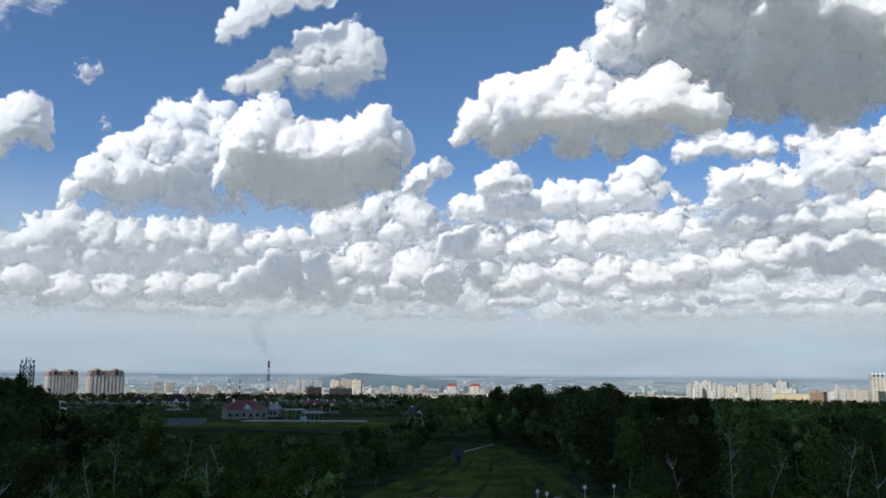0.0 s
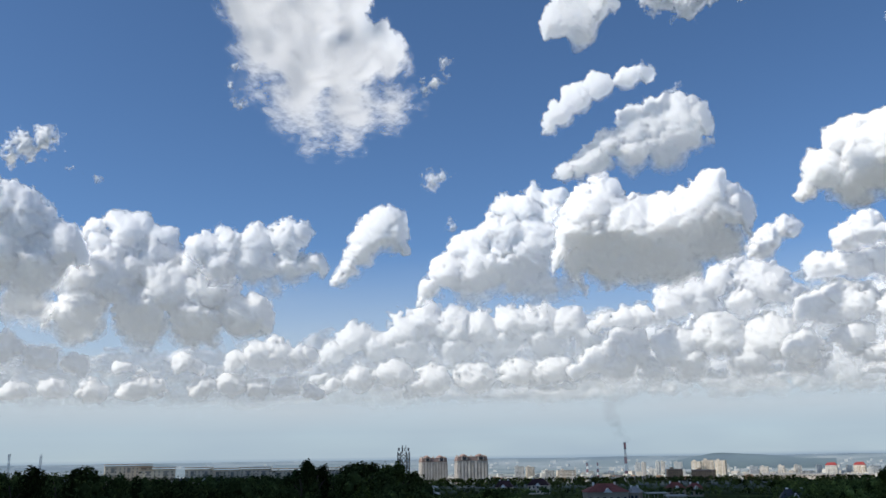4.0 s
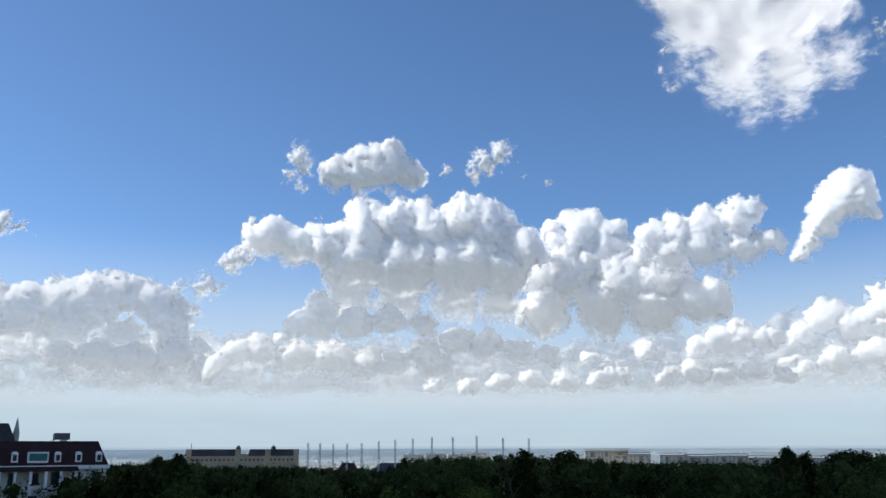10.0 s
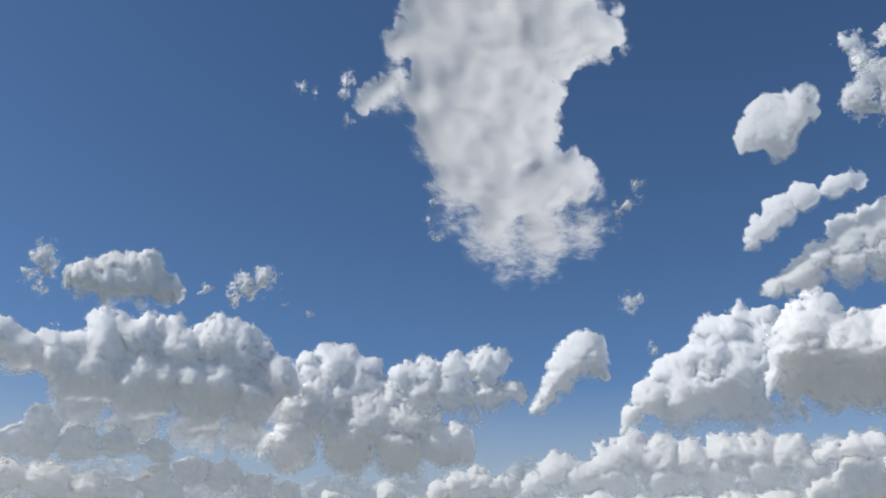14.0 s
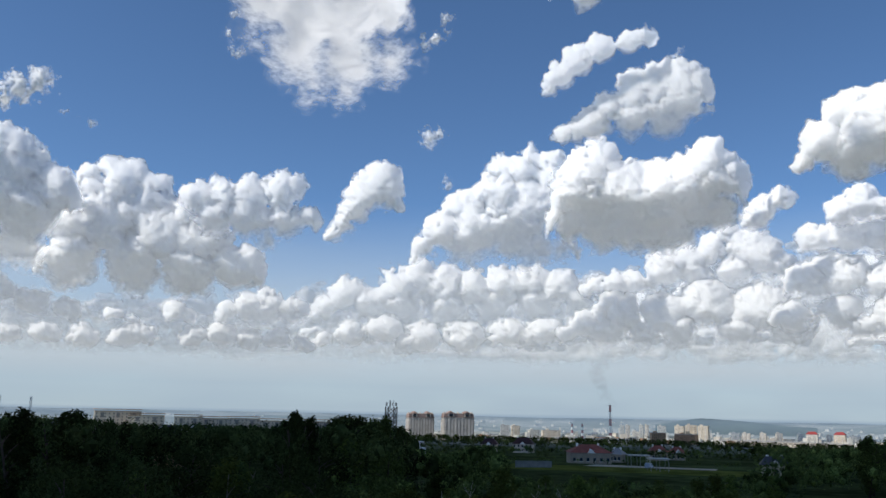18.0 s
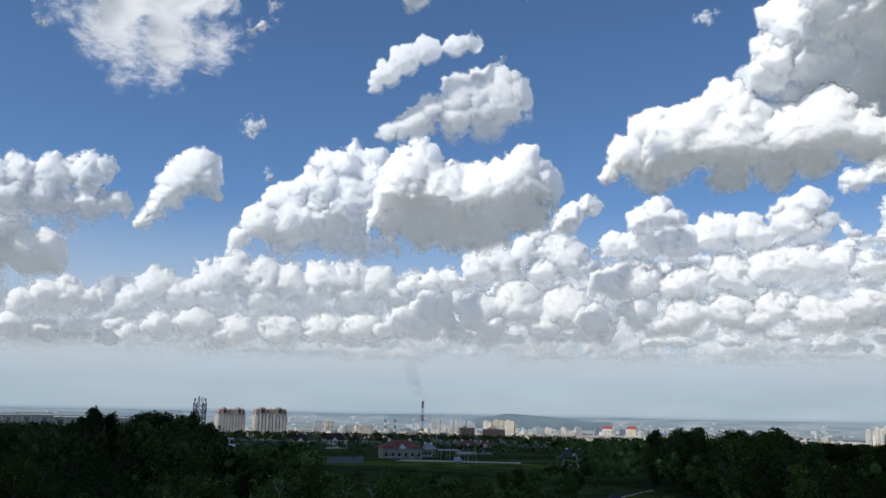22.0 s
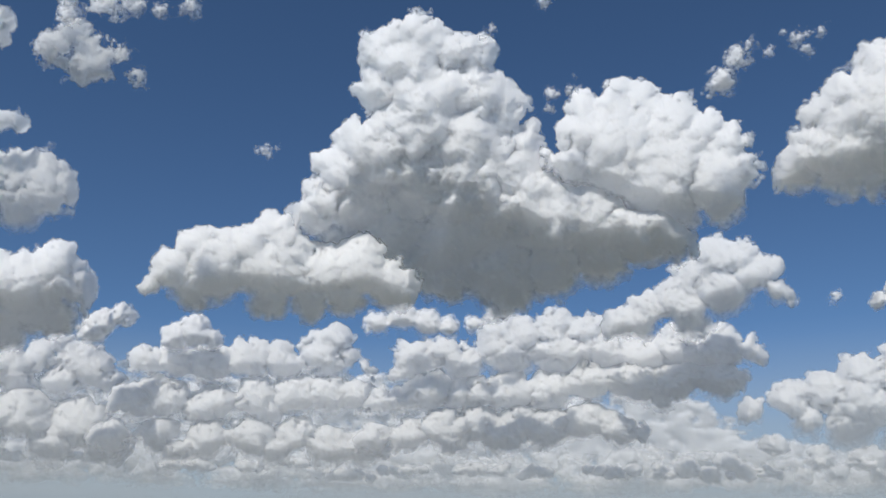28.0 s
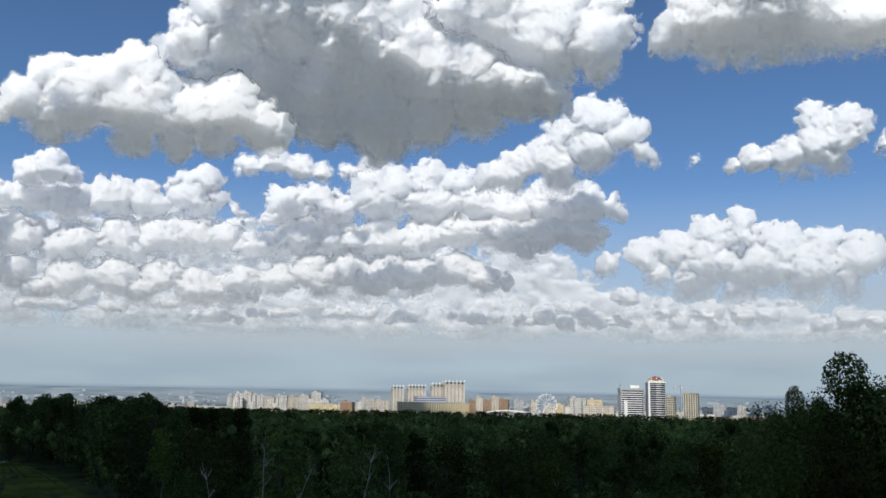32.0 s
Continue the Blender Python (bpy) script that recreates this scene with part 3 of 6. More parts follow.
cloud(3400, 5.37, "wide pale cumulus cloud fading into haze", [(-41.05, 8.35, 0.80), (-43.27, 8.87, 1.16), (-45.46, 9.38, 1.29), (-47.45, 10.34, 1.14), (-49.37, 10.41, 1.34), (-51.71, 9.34, 1.46), (-54.35, 9.56, 0.82), (-47.21, 8.42, 1.78), (-50.64, 7.95, 1.92), (-53.61, 7.84, 1.78), (-56.19, 8.42, 1.41), (-43.97, 7.38, 1.08), (-46.46, 6.97, 1.50), (-49.23, 6.56, 1.48), (-52.89, 6.29, 1.23), (-55.46, 6.56, 1.21)], under=0.32, squash=1.05, flat=1.14)
cloud(3250, 3.81, "low flat cumulus rows in haze", [(-42.12, 6.21, 0.73), (-44.64, 5.42, 0.86), (-47.11, 5.22, 0.99), (-49.51, 5.01, 0.98), (-50.85, 4.92, 0.69), (-45.32, 4.32, 0.79), (-47.77, 4.17, 0.78), (-43.54, 4.32, 0.65)], squash=1.25, flat=1.31)
cloud(3250, 3.74, "flat hazy cumulus row close to the horizon", [(-55.34, 4.50, 0.87), (-54.07, 4.25, 0.61), (-56.88, 4.54, 0.86), (-58.37, 4.38, 0.78)], squash=1.25, flat=1.31)
cloud(3300, 3.84, "small hazy cumulus lumps close to the horizon", [(-35.02, 4.77, 0.59), (-36.72, 4.97, 0.74), (-39.16, 5.24, 0.73), (-40.08, 4.61, 0.66), (-38.03, 4.41, 0.66), (-32.18, 4.62, 0.59)], squash=1.20, flat=1.27)
cloud(2500, None, "small white scrap of cloud", [(67.49, 12.00, 0.92), (68.41, 11.78, 0.53), (66.62, 12.00, 0.53)], wisp=True)
cloud(1900, None, "small ragged upright white cloud scrap", [(63.63, 19.17, 0.92), (63.30, 18.43, 0.76), (64.26, 17.72, 0.53), (63.46, 17.11, 0.50)], wisp=True)
cloud(1900, None, "small white cumulus cloud with grey belly", [(60.92, 17.94, 1.14), (58.94, 18.35, 1.60), (57.54, 18.74, 1.53), (55.94, 17.87, 1.07), (59.32, 17.21, 0.84), (57.34, 17.04, 0.69)])
cloud(1900, None, "small white wedge shaped cloud scrap", [(50.53, 18.84, 0.99), (49.51, 19.56, 0.84), (51.34, 18.18, 0.69), (53.13, 18.60, 0.46)], wisp=True)
cloud(1900, None, "tiny torn white cloud wisp", [(46.16, 17.45, 0.34), (47.86, 17.87, 0.27), (47.01, 17.65, 0.19)], wisp=True)
cloud(3300, 5.41, "distant broad cumulus bank with grey layered base", [(82.42, 7.88, 2.10), (80.24, 8.01, 1.91), (77.99, 8.13, 2.10), (76.05, 8.94, 1.72), (74.71, 9.37, 1.53), (72.60, 9.10, 1.45), (71.48, 8.05, 1.34), (81.02, 6.26, 1.72), (77.84, 6.39, 1.72), (74.50, 6.33, 1.72), (71.38, 6.42, 1.45), (69.59, 6.10, 0.76)], squash=1.10, flat=1.23)
cloud(2900, None, "thin white scrap of cloud", [(71.06, 10.08, 0.69), (69.43, 10.15, 0.92), (68.34, 10.37, 0.38), (69.41, 9.67, 0.53)], wisp=True)
cloud(2400, None, "ragged white cloud with thin trailing end", [(84.49, 13.12, 1.72), (83.28, 13.26, 1.22), (81.68, 13.08, 0.84), (80.56, 13.13, 0.42), (82.93, 11.41, 0.57)], wisp=True)
cloud(2600, None, "small white cumulus puff leaning to one side", [(26.85, 15.06, 1.45), (28.00, 14.57, 1.37), (28.64, 13.31, 1.14), (29.44, 12.24, 0.76), (30.03, 11.63, 0.57), (26.21, 13.93, 0.76)])
cloud(1500, None, "tiny torn white cloud wisp", [(44.74, 33.17, 0.61), (44.84, 32.27, 0.46), (48.22, 32.30, 0.46), (47.11, 32.00, 0.31), (44.43, 30.46, 0.38)], wisp=True)
cloud(1500, None, "torn white fragment of cloud", [(22.64, 26.18, 0.46), (23.35, 24.83, 0.53), (24.16, 24.38, 0.46), (24.30, 24.94, 0.31), (22.55, 25.27, 0.31)], wisp=True)
cloud(1500, None, "small torn cloud scrap", [(37.41, 22.99, 0.50), (38.01, 24.14, 0.42), (37.79, 25.26, 0.38)], wisp=True)
cloud(2200, None, "small white wedge of cloud", [(23.59, 18.37, 0.72), (23.02, 18.66, 0.50), (24.36, 18.07, 0.38)], wisp=True, vapour=THIN_CLOUD)
cloud(2400, None, "thin little white cloud wisp", [(22.34, 15.36, 0.46), (22.72, 15.16, 0.31)], wisp=True)
cloud(1700, None, "small high cumulus cloud", [(12.73, 28.93, 1.68), (11.32, 29.48, 1.22), (14.17, 28.17, 1.22), (12.45, 27.47, 1.22)], under=0.2, ragged=1.2, vapour=THIN_CLOUD)
cloud(1700, None, "torn high cloud with ragged gaps", [(6.07, 30.48, 1.22), (4.75, 29.23, 1.60), (6.95, 29.24, 1.22), (3.22, 29.97, 0.84), (5.60, 28.17, 0.84), (7.13, 32.69, 0.95), (4.33, 32.53, 0.95), (1.64, 28.66, 0.76)], under=0.1, ragged=1.5, wisp=True, vapour=THIN_CLOUD)
cloud(2100, None, "narrow arched strip of white cloud", [(14.49, 22.33, 0.99), (13.27, 23.25, 1.07), (11.64, 23.89, 0.92), (9.59, 24.20, 0.84), (8.57, 24.50, 0.57), (15.10, 21.59, 0.57)], vapour=THIN_CLOUD)
cloud(2100, None, "compact white cumulus cloud with ragged edge", [(7.64, 21.46, 1.60), (6.26, 20.85, 1.83), (9.26, 20.96, 1.37), (9.69, 19.29, 1.37), (7.30, 19.40, 1.53), (12.09, 19.15, 1.30), (13.30, 18.60, 0.84), (14.30, 18.34, 0.61), (11.28, 20.07, 0.99), (5.50, 19.88, 1.07)], vapour=THIN_CLOUD)
cloud(2100, None, "tiny torn white cloud wisp", [(-7.82, 25.34, 0.50), (-8.56, 25.56, 0.34), (-7.18, 25.20, 0.31)], wisp=True)
cloud(2100, None, "tiny torn white cloud wisp", [(6.17, 23.48, 0.31)], wisp=True)
cloud(1700, 20.36, "large smooth white cloud with flat grey base", [(-49.94, 26.19, 2.14), (-52.02, 26.19, 3.05), (-48.10, 25.73, 1.53), (-46.76, 23.94, 1.76), (-45.51, 22.69, 1.30), (-48.39, 22.97, 2.21), (-51.44, 22.87, 2.59), (-49.87, 21.47, 0.99), (-51.99, 22.42, 2.14), (-54.72, 22.23, 2.29), (-57.33, 21.83, 2.29), (-54.29, 20.76, 0.92), (-56.28, 20.57, 0.99), (-59.53, 21.61, 2.29)], under=0.35, thin=1.0, vapour=THICK_CLOUD)
cloud(2400, None, "ragged white cumulus cloud", [(-53.77, 17.18, 0.95), (-55.68, 16.12, 1.45), (-56.97, 16.31, 0.57), (-54.32, 15.23, 1.45), (-52.63, 14.68, 1.22), (-50.59, 14.67, 0.99), (-49.18, 14.48, 0.53), (-55.24, 14.17, 1.14), (-52.24, 13.55, 0.61), (-53.58, 13.69, 0.84)])
cloud(2400, None, "small white cloud wisp", [(-46.71, 15.00, 0.53), (-46.41, 14.83, 0.34)], wisp=True)
cloud(2400, None, "white cloud at the edge of blue sky", [(-57.99, 15.08, 0.69), (-58.58, 14.77, 0.84)], wisp=True)
cloud(1900, None, "feathery slanting cloud wisp", [(-42.56, 30.61, 0.84), (-41.40, 29.25, 0.99), (-40.54, 28.64, 0.57), (-43.62, 31.22, 0.46), (-44.70, 30.52, 0.38)], wisp=True)
cloud(1900, None, "feathery white wisp of cloud", [(-46.69, 30.97, 0.61), (-48.22, 31.09, 0.46), (-47.12, 30.10, 0.46), (-45.82, 31.55, 0.34)], wisp=True)
cloud(1900, None, "torn cloud scrap beside a tower of cloud", [(-29.00, 29.69, 0.61), (-30.29, 29.85, 0.46), (-28.76, 28.85, 0.46), (-30.75, 30.78, 0.23)], wisp=True)
cloud(1900, None, "small torn cloud wisp", [(-28.74, 35.73, 0.57), (-29.43, 36.05, 0.38)], wisp=True)
cloud(1900, None, "small torn cloud wisp", [(-24.47, 33.87, 0.50), (-23.80, 33.33, 0.34)], wisp=True)
cloud(1700, None, "pale torn cloud high up", [(6.35, 31.49, 0.84), (2.52, 32.93, 0.99), (-1.30, 33.72, 0.84), (0.61, 33.17, 0.76)], under=0.1, ragged=1.6, dense=0.7, wisp=True)

# ---- low cloud rows and haze towards the horizon ----
def cloud_field(dist, left, right, low, tops, fill, label, step=0.13):
    """A far field of flat cumulus, rank behind rank, seen edge on. tops: its upper limit (degrees left, degrees up); fill: how closed it is."""
    high = max(e for a, e in tops)
    A, E, way = sky_grid(right, left, low - 0.4, high + 0.8, step)
    p = way.reshape(-1, 3) * (1, 1, 2.6) * 57.3 + SKY_RNG.uniform(0, 90, 3)
    wa = fbm(p / 2.4, 4, 0.55).reshape(A.shape)
    patch = fbm(p / 3.2 + 33, 5, 0.58).reshape(A.shape)
    # heads shrink towards the horizon: ranks are even in the logarithm of height
    rank = np.log(np.clip(E, 1.5, None)) * 7.0
    heads = puffs(A * 1.15 + 0.5 * wa, rank * 0.9 + 0.4 * wa, 1.0, 5)
    knobs = puffs(A * 1.15 - 0.3 * wa, rank * 0.9 + 0.4 * wa, 0.42, 50)
    limit = np.interp(A, [a for a, e in tops], [e for a, e in tops])
    s = fill + patch * 1.0 + 0.45 * (heads - 0.5) + 0.2 * (knobs - 0.5)
    s = np.minimum(s, (limit - E) * 0.6 + patch * 0.9 + 0.5 * (heads - 0.5))
    s = np.minimum(s, (E - low) * 0.6 + patch * 0.4)
    size = np.clip(E, 2.5, None) / 7.0
    lump = np.clip(s, 0, 0.8) * 0.4 + smooth(0.45 * heads + 0.2 * knobs, 3) * size
    front = dist * (1 - np.radians(lump))
    back = dist * (1 + np.radians(0.5 * np.clip(s, 0, 1) + 0.002))
    return skin(A, E, way, s, front, back, np.clip(s / 0.7, 0, 1) * np.clip(0.35 + (E - low) / 3.0, 0, 1), label, FINE_CLOUD, 12)


cloud_field(4550, 84, -61, 3.4, [(-61, 5.0), (-42, 5.5), (-36, 6.5), (25, 6.5), (40, 6.0), (84, 6.5)], 0.25, "far broken field of creamy flat cumulus near the horizon")
cloud_field(4700, 84, -61, 2.8, [(-61, 5.5), (-42, 6.5), (-36, 10.0), (-10, 11.5), (10, 9.5), (25, 8.5), (40, 7.0), (84, 7.5)], 0.6, "far layered field of creamy flat cumulus near the horizon")


def cloud_row(dist, up, size, left, right, label, gap):
    """A loose row of small flat cumulus, each of a few uneven heads; gap: the widest gap between clouds, in heads."""
    rng = SKY_RNG
    a = right
    while a < left:
        heads = []
        lift = rng.normal() * size * 0.5
        for k in range(rng.randint(3, 10)):
            r = size * rng.uniform(0.45, 1.0) * (1.5 if rng.rand() < 0.2 else 1.0)
            heads.append((a, up + lift + rng.uniform(-0.1, 0.25) * size, r))
            heads.append((a + rng.uniform(-1, 1) * r, up + lift + rng.uniform(0.1, 0.7) * r, r * rng.uniform(0.3, 0.6)))
            a += size * rng.uniform(0.5, 1.1)
        cloud(dist, up + lift - 0.4 * size, label, heads, under=0.3, dense=0.9, ragged=1.0, flat=1.3, squash=1.3, step=0.08)
        a += size * rng.uniform(0.3, gap)


cloud_row(3350, 4.9, 0.5, 30, -42, "small creamy cumulus in a far row", 5.0)

# clouds added out of view, overhead and behind the terrace; the first two are placed to shade the park and gardens
cloud(1150, None, "broad unseen cumulus cloud added overhead to shade the park", [(131, 53, 13), (145, 48, 12), (117, 46, 11), (160, 55, 13), (99, 56, 12), (131, 63, 11), (173, 48, 10), (93, 49, 8), (112, 42, 9), (101, 43, 8)], under=0.28, ragged=0.5, step=0.5, thin=1.0)
cloud(2080, None, "broad unseen cumulus cloud added overhead to shade the gardens", [(89, 51, 5), (101, 52, 8), (97, 57, 6), (112, 53, 7)], under=0.4, ragged=0.5, step=0.4, thin=1.0, level=True)
cloud(1700, None, "white cumulus cloud high over the hillside", [(-100, 40, 5), (-108, 38, 4), (-94, 37, 4)], step=0.3)
cloud(1900, None, "white cumulus cloud high over the hillside", [(-130, 28, 5), (-138, 27, 4), (-124, 26, 4)], step=0.3)
cloud(2100, None, "white cumulus cloud high over the hillside", [(110, 22, 4), (116, 21, 3), (104, 20, 3)], step=0.3)


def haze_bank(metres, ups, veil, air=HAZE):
    """Haze over the plain, put in as a glowing curved sheet that is thickest at the horizon and fades out upwards."""
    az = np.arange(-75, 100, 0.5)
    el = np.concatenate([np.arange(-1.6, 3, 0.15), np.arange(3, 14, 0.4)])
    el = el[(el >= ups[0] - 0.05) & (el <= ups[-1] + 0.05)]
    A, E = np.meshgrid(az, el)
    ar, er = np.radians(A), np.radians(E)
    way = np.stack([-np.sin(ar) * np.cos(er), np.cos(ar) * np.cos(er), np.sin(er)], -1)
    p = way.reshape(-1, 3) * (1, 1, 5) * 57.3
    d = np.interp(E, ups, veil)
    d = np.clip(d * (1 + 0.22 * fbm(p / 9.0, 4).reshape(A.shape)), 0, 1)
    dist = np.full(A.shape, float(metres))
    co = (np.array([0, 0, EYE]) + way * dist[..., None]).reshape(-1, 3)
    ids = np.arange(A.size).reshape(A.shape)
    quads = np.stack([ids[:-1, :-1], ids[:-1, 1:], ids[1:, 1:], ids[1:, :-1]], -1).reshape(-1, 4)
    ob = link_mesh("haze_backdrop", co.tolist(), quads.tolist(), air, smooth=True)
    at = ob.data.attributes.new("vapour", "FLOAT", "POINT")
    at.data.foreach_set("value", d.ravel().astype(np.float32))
    tagged(ob, "pale blue grey glowing sheet that imitates haze over the far plain", "haze", kind="structure")


# glowing sheets that lay haze colour over sky, clouds, plain and far town
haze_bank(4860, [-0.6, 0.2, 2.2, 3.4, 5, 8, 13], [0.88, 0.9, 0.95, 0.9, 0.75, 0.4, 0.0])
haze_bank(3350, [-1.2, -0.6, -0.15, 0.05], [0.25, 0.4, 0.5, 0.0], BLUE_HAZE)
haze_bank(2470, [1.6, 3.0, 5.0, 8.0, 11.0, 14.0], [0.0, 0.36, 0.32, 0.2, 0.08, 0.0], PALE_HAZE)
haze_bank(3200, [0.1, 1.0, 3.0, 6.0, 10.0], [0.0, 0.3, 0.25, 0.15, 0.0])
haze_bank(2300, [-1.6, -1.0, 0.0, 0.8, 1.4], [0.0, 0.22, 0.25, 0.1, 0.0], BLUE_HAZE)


SMOKE = material("dark_smoke", (0.12, 0.12, 0.13), 1.0, 0.1, 30.0)
at = SMOKE.node_tree.nodes.new("ShaderNodeAttribute")
at.attribute_name = "vapour"
SMOKE.node_tree.links.new(at.outputs["Fac"], SMOKE.node_tree.nodes["Principled BSDF"].inputs["Alpha"])
plume = cloud(3020, None, "thin dark smoke plume over a chimney", [(11.5, 0.9, 0.12), (11.6, 1.2, 0.18), (11.75, 1.55, 0.26), (11.95, 1.9, 0.34), (12.15, 2.3, 0.4), (12.25, 2.75, 0.45), (12.1, 3.2, 0.42), (11.7, 3.4, 0.35)], dense=0.3, vapour=SMOKE, wisp=True, soft=1.2)
plume.name = "smoke_plume"
tagged(plume, category="smoke", group="chimney smoke")


# ---- ground ----
def ground_height(x, y):
    r = np.hypot(x, y)
    return np.interp(r, [0, 300, 500, 1000, 1600, 3000, 3600, 4300, 4950], [0, -1, -6, -18, -29, -58, -62, -38, 10])


def spot(az, dist, up=0.0):
    a = radians(az)
    x, y = -math.sin(a) * dist, math.cos(a) * dist
    return x, y, float(ground_height(x, y)) + up


def build_ground():
    rings = [0.01, 40, 80, 120, 170, 230, 300, 400, 500, 650, 800, 1000, 1300, 1600, 2000, 2500, 3000, 3300, 3600, 3800, 4000, 4150, 4300, 4450, 4600, 4800, 4950]
    seg = 180
    v, f = [], []
    for r in rings:
        for k in range(seg):
            a = 2 * math.pi * k / seg
            x, y = r * math.sin(a), r * math.cos(a)
            rough = 0.0 if r < 2500 else 5.0 * float(noise.noise((x / 400, y / 400, 0.3)))
            v.append((x, y, float(ground_height(x, y)) + rough))
    for i in range(len(rings) - 1):
        for k in range(seg):
            f.append((i * seg + k, (i + 1) * seg + k, (i + 1) * seg + (k + 1) % seg, i * seg + (k + 1) % seg))
    f.append(tuple(range(seg)))
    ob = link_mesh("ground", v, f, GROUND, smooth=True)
    tagged(ob, "wide ground falling from a wooded park to the hazy plain", "ground", kind="structure")


build_ground()


# ---- mesh helpers ----
def box(bm, x, y, z, sx, sy, sz, taper=1.0):
    """A box standing on z, centred on x, y."""
    vs = []
    for k, (h, t) in enumerate(((z, 1.0), (z + sz, taper))):
        for dx, dy in ((-1, -1), (1, -1), (1, 1), (-1, 1)):
            vs.append(bm.verts.new((x + dx * sx / 2 * t, y + dy * sy / 2 * t, h)))
    for q in ((3, 2, 1, 0), (4, 5, 6, 7), (0, 1, 5, 4), (1, 2, 6, 5), (2, 3, 7, 6), (3, 0, 4, 7)):
        bm.faces.new([vs[k] for k in q])


def tube(bm, x, y, z, r0, r1, h, n=12, cap=True):
    lo = [bm.verts.new((x + r0 * math.cos(2 * math.pi * k / n), y + r0 * math.sin(2 * math.pi * k / n), z)) for k in range(n)]
    hi = [bm.verts.new((x + r1 * math.cos(2 * math.pi * k / n), y + r1 * math.sin(2 * math.pi * k / n), z + h)) for k in range(n)]
    for k in range(n):
        bm.faces.new((lo[k], lo[(k + 1) % n], hi[(k + 1) % n], hi[k]))
    if cap:
        bm.faces.new(hi)
        bm.faces.new(lo[::-1])


def rod(bm, a, b, r, n=4):
    a, b = Vector(a), Vector(b)
    q = (b - a).to_track_quat("Z", "Y").to_matrix()
    lo, hi = [], []
    for k in range(n):
        w = q @ Vector((r * math.cos(2 * math.pi * k / n), r * math.sin(2 * math.pi * k / n), 0))
        lo.append(bm.verts.new(a + w))
        hi.append(bm.verts.new(b + w))
    for k in range(n):
        bm.faces.new((lo[k], lo[(k + 1) % n], hi[(k + 1) % n], hi[k]))
    bm.faces.new(hi)
    bm.faces.new(lo[::-1])


def hip(bm, x, y, z, sx, sy, h, ridge=0.4):
    """A hipped roof over a rectangle; ridge: the share of the length that the ridge has (1: a gable)."""
    b = [bm.verts.new((x + dx * sx / 2, y + dy * sy / 2, z)) for dx, dy in ((-1, -1), (1, -1), (1, 1), (-1, 1))]
    r = [bm.verts.new((x + d * sx / 2 * ridge, y, z + h)) for d in (-1, 1)]
    for q in ((b[0], b[1], r[1], r[0]), (b[2], b[3], r[0], r[1]), (b[1], b[2], r[1]), (b[3], b[0], r[0]), (b[3], b[2], b[1], b[0])):
        bm.faces.new(q)


def part(name, bm, mat, parent, label=""):
    me = bpy.data.meshes.new(name)
    bm.to_mesh(me)
    bm.free()
    me.materials.append(mat)
    ob = new(name, me)
    ob.parent = parent
    if label:
        tagged(ob, label)
    return ob


def thing(name, x, y, z, turn, label, category, group=""):
    ob = new(name)
    ob.matrix_world = pose(x, y, z, 0, 0, turn)
    return tagged(ob, label, category, group)


def boxes(name, mat, parent, *list_of_boxes, label=""):
    bm = bmesh.new()
    for b in list_of_boxes:
        box(bm, *b)
    return part(name, bm, mat, parent, label)


# ---- building materials ----
PLASTER = {
    "white": material("white_plaster", (0.6, 0.57, 0.51), 0.85, 0.06, 3.0, 0.1, stain=0.1),
    "beige": material("beige_plaster", (0.6, 0.52, 0.42), 0.85, 0.08, 3.0, 0.1, stain=0.12),
    "grey": material("grey_concrete", (0.42, 0.42, 0.41), 0.85, 0.1, 3.0, 0.1, stain=0.15),
    "yellow": material("yellow_plaster", (0.68, 0.56, 0.34), 0.85, 0.06, 3.0, 0.1, stain=0.1),
    "brick": material("brown_brick", (0.34, 0.22, 0.14), 0.9, 0.15, 1.0, 0.2, stain=0.12),
    "frame": material("bare_concrete", (0.5, 0.46, 0.36), 0.9, 0.1, 2.0, 0.1, stain=0.15),
    "glassy": material("pale_panel", (0.5, 0.52, 0.62), 0.5, 0.1, 4.0),
}
GLASS = material("dark_window_glass", (0.03, 0.035, 0.045), 0.15, 0.3, 6.0)
# near-black for boxes that imitate the shade inside openings
SHADE = material("opening_shade", (0.04, 0.038, 0.035), 0.9, 0.3, 2.0)
TRIM = material("white_trim", (0.78, 0.77, 0.74), 0.7, 0.05, 2.0)
ROOF_RED = material("red_tile_roof", (0.22, 0.068, 0.052), 0.8, 0.2, 1.5, 0.2, stain=0.15)
ROOF_DARK = material("dark_slate_roof", (0.05, 0.05, 0.06), 0.7, 0.2, 1.5, 0.2, stain=0.2)
ROOF_BROWN = material("dark_maroon_roof", (0.04, 0.016, 0.018), 0.7, 0.25, 1.2, 0.2, stain=0.15)
ROOF_GREY = material("grey_flat_roof", (0.3, 0.3, 0.3), 0.9, 0.15, 5.0)
STEEL = material("weathered_steel", (0.13, 0.13, 0.13), 0.5, 0.2, 2.0, metal=0.6)
GALV = material("galvanised_steel", (0.5, 0.52, 0.54), 0.5, 0.1, 1.0, metal=0.3)
RED_PAINT = material("faded_red_paint", (0.24, 0.04, 0.04), 0.7, 0.15, 4.0)
WHITE_PAINT = material("chalky_white_paint", (0.75, 0.74, 0.72), 0.7, 0.08, 4.0)
RNG = random.Random(5)
TWIN_WALL = material("beige_grey_render", (0.44, 0.4, 0.36), 0.85, 0.08, 3.0, 0.1, stain=0.12)
TWIN_BAY = material("pale_render", (0.5, 0.46, 0.42), 0.85, 0.08, 3.0, 0.1, stain=0.12)
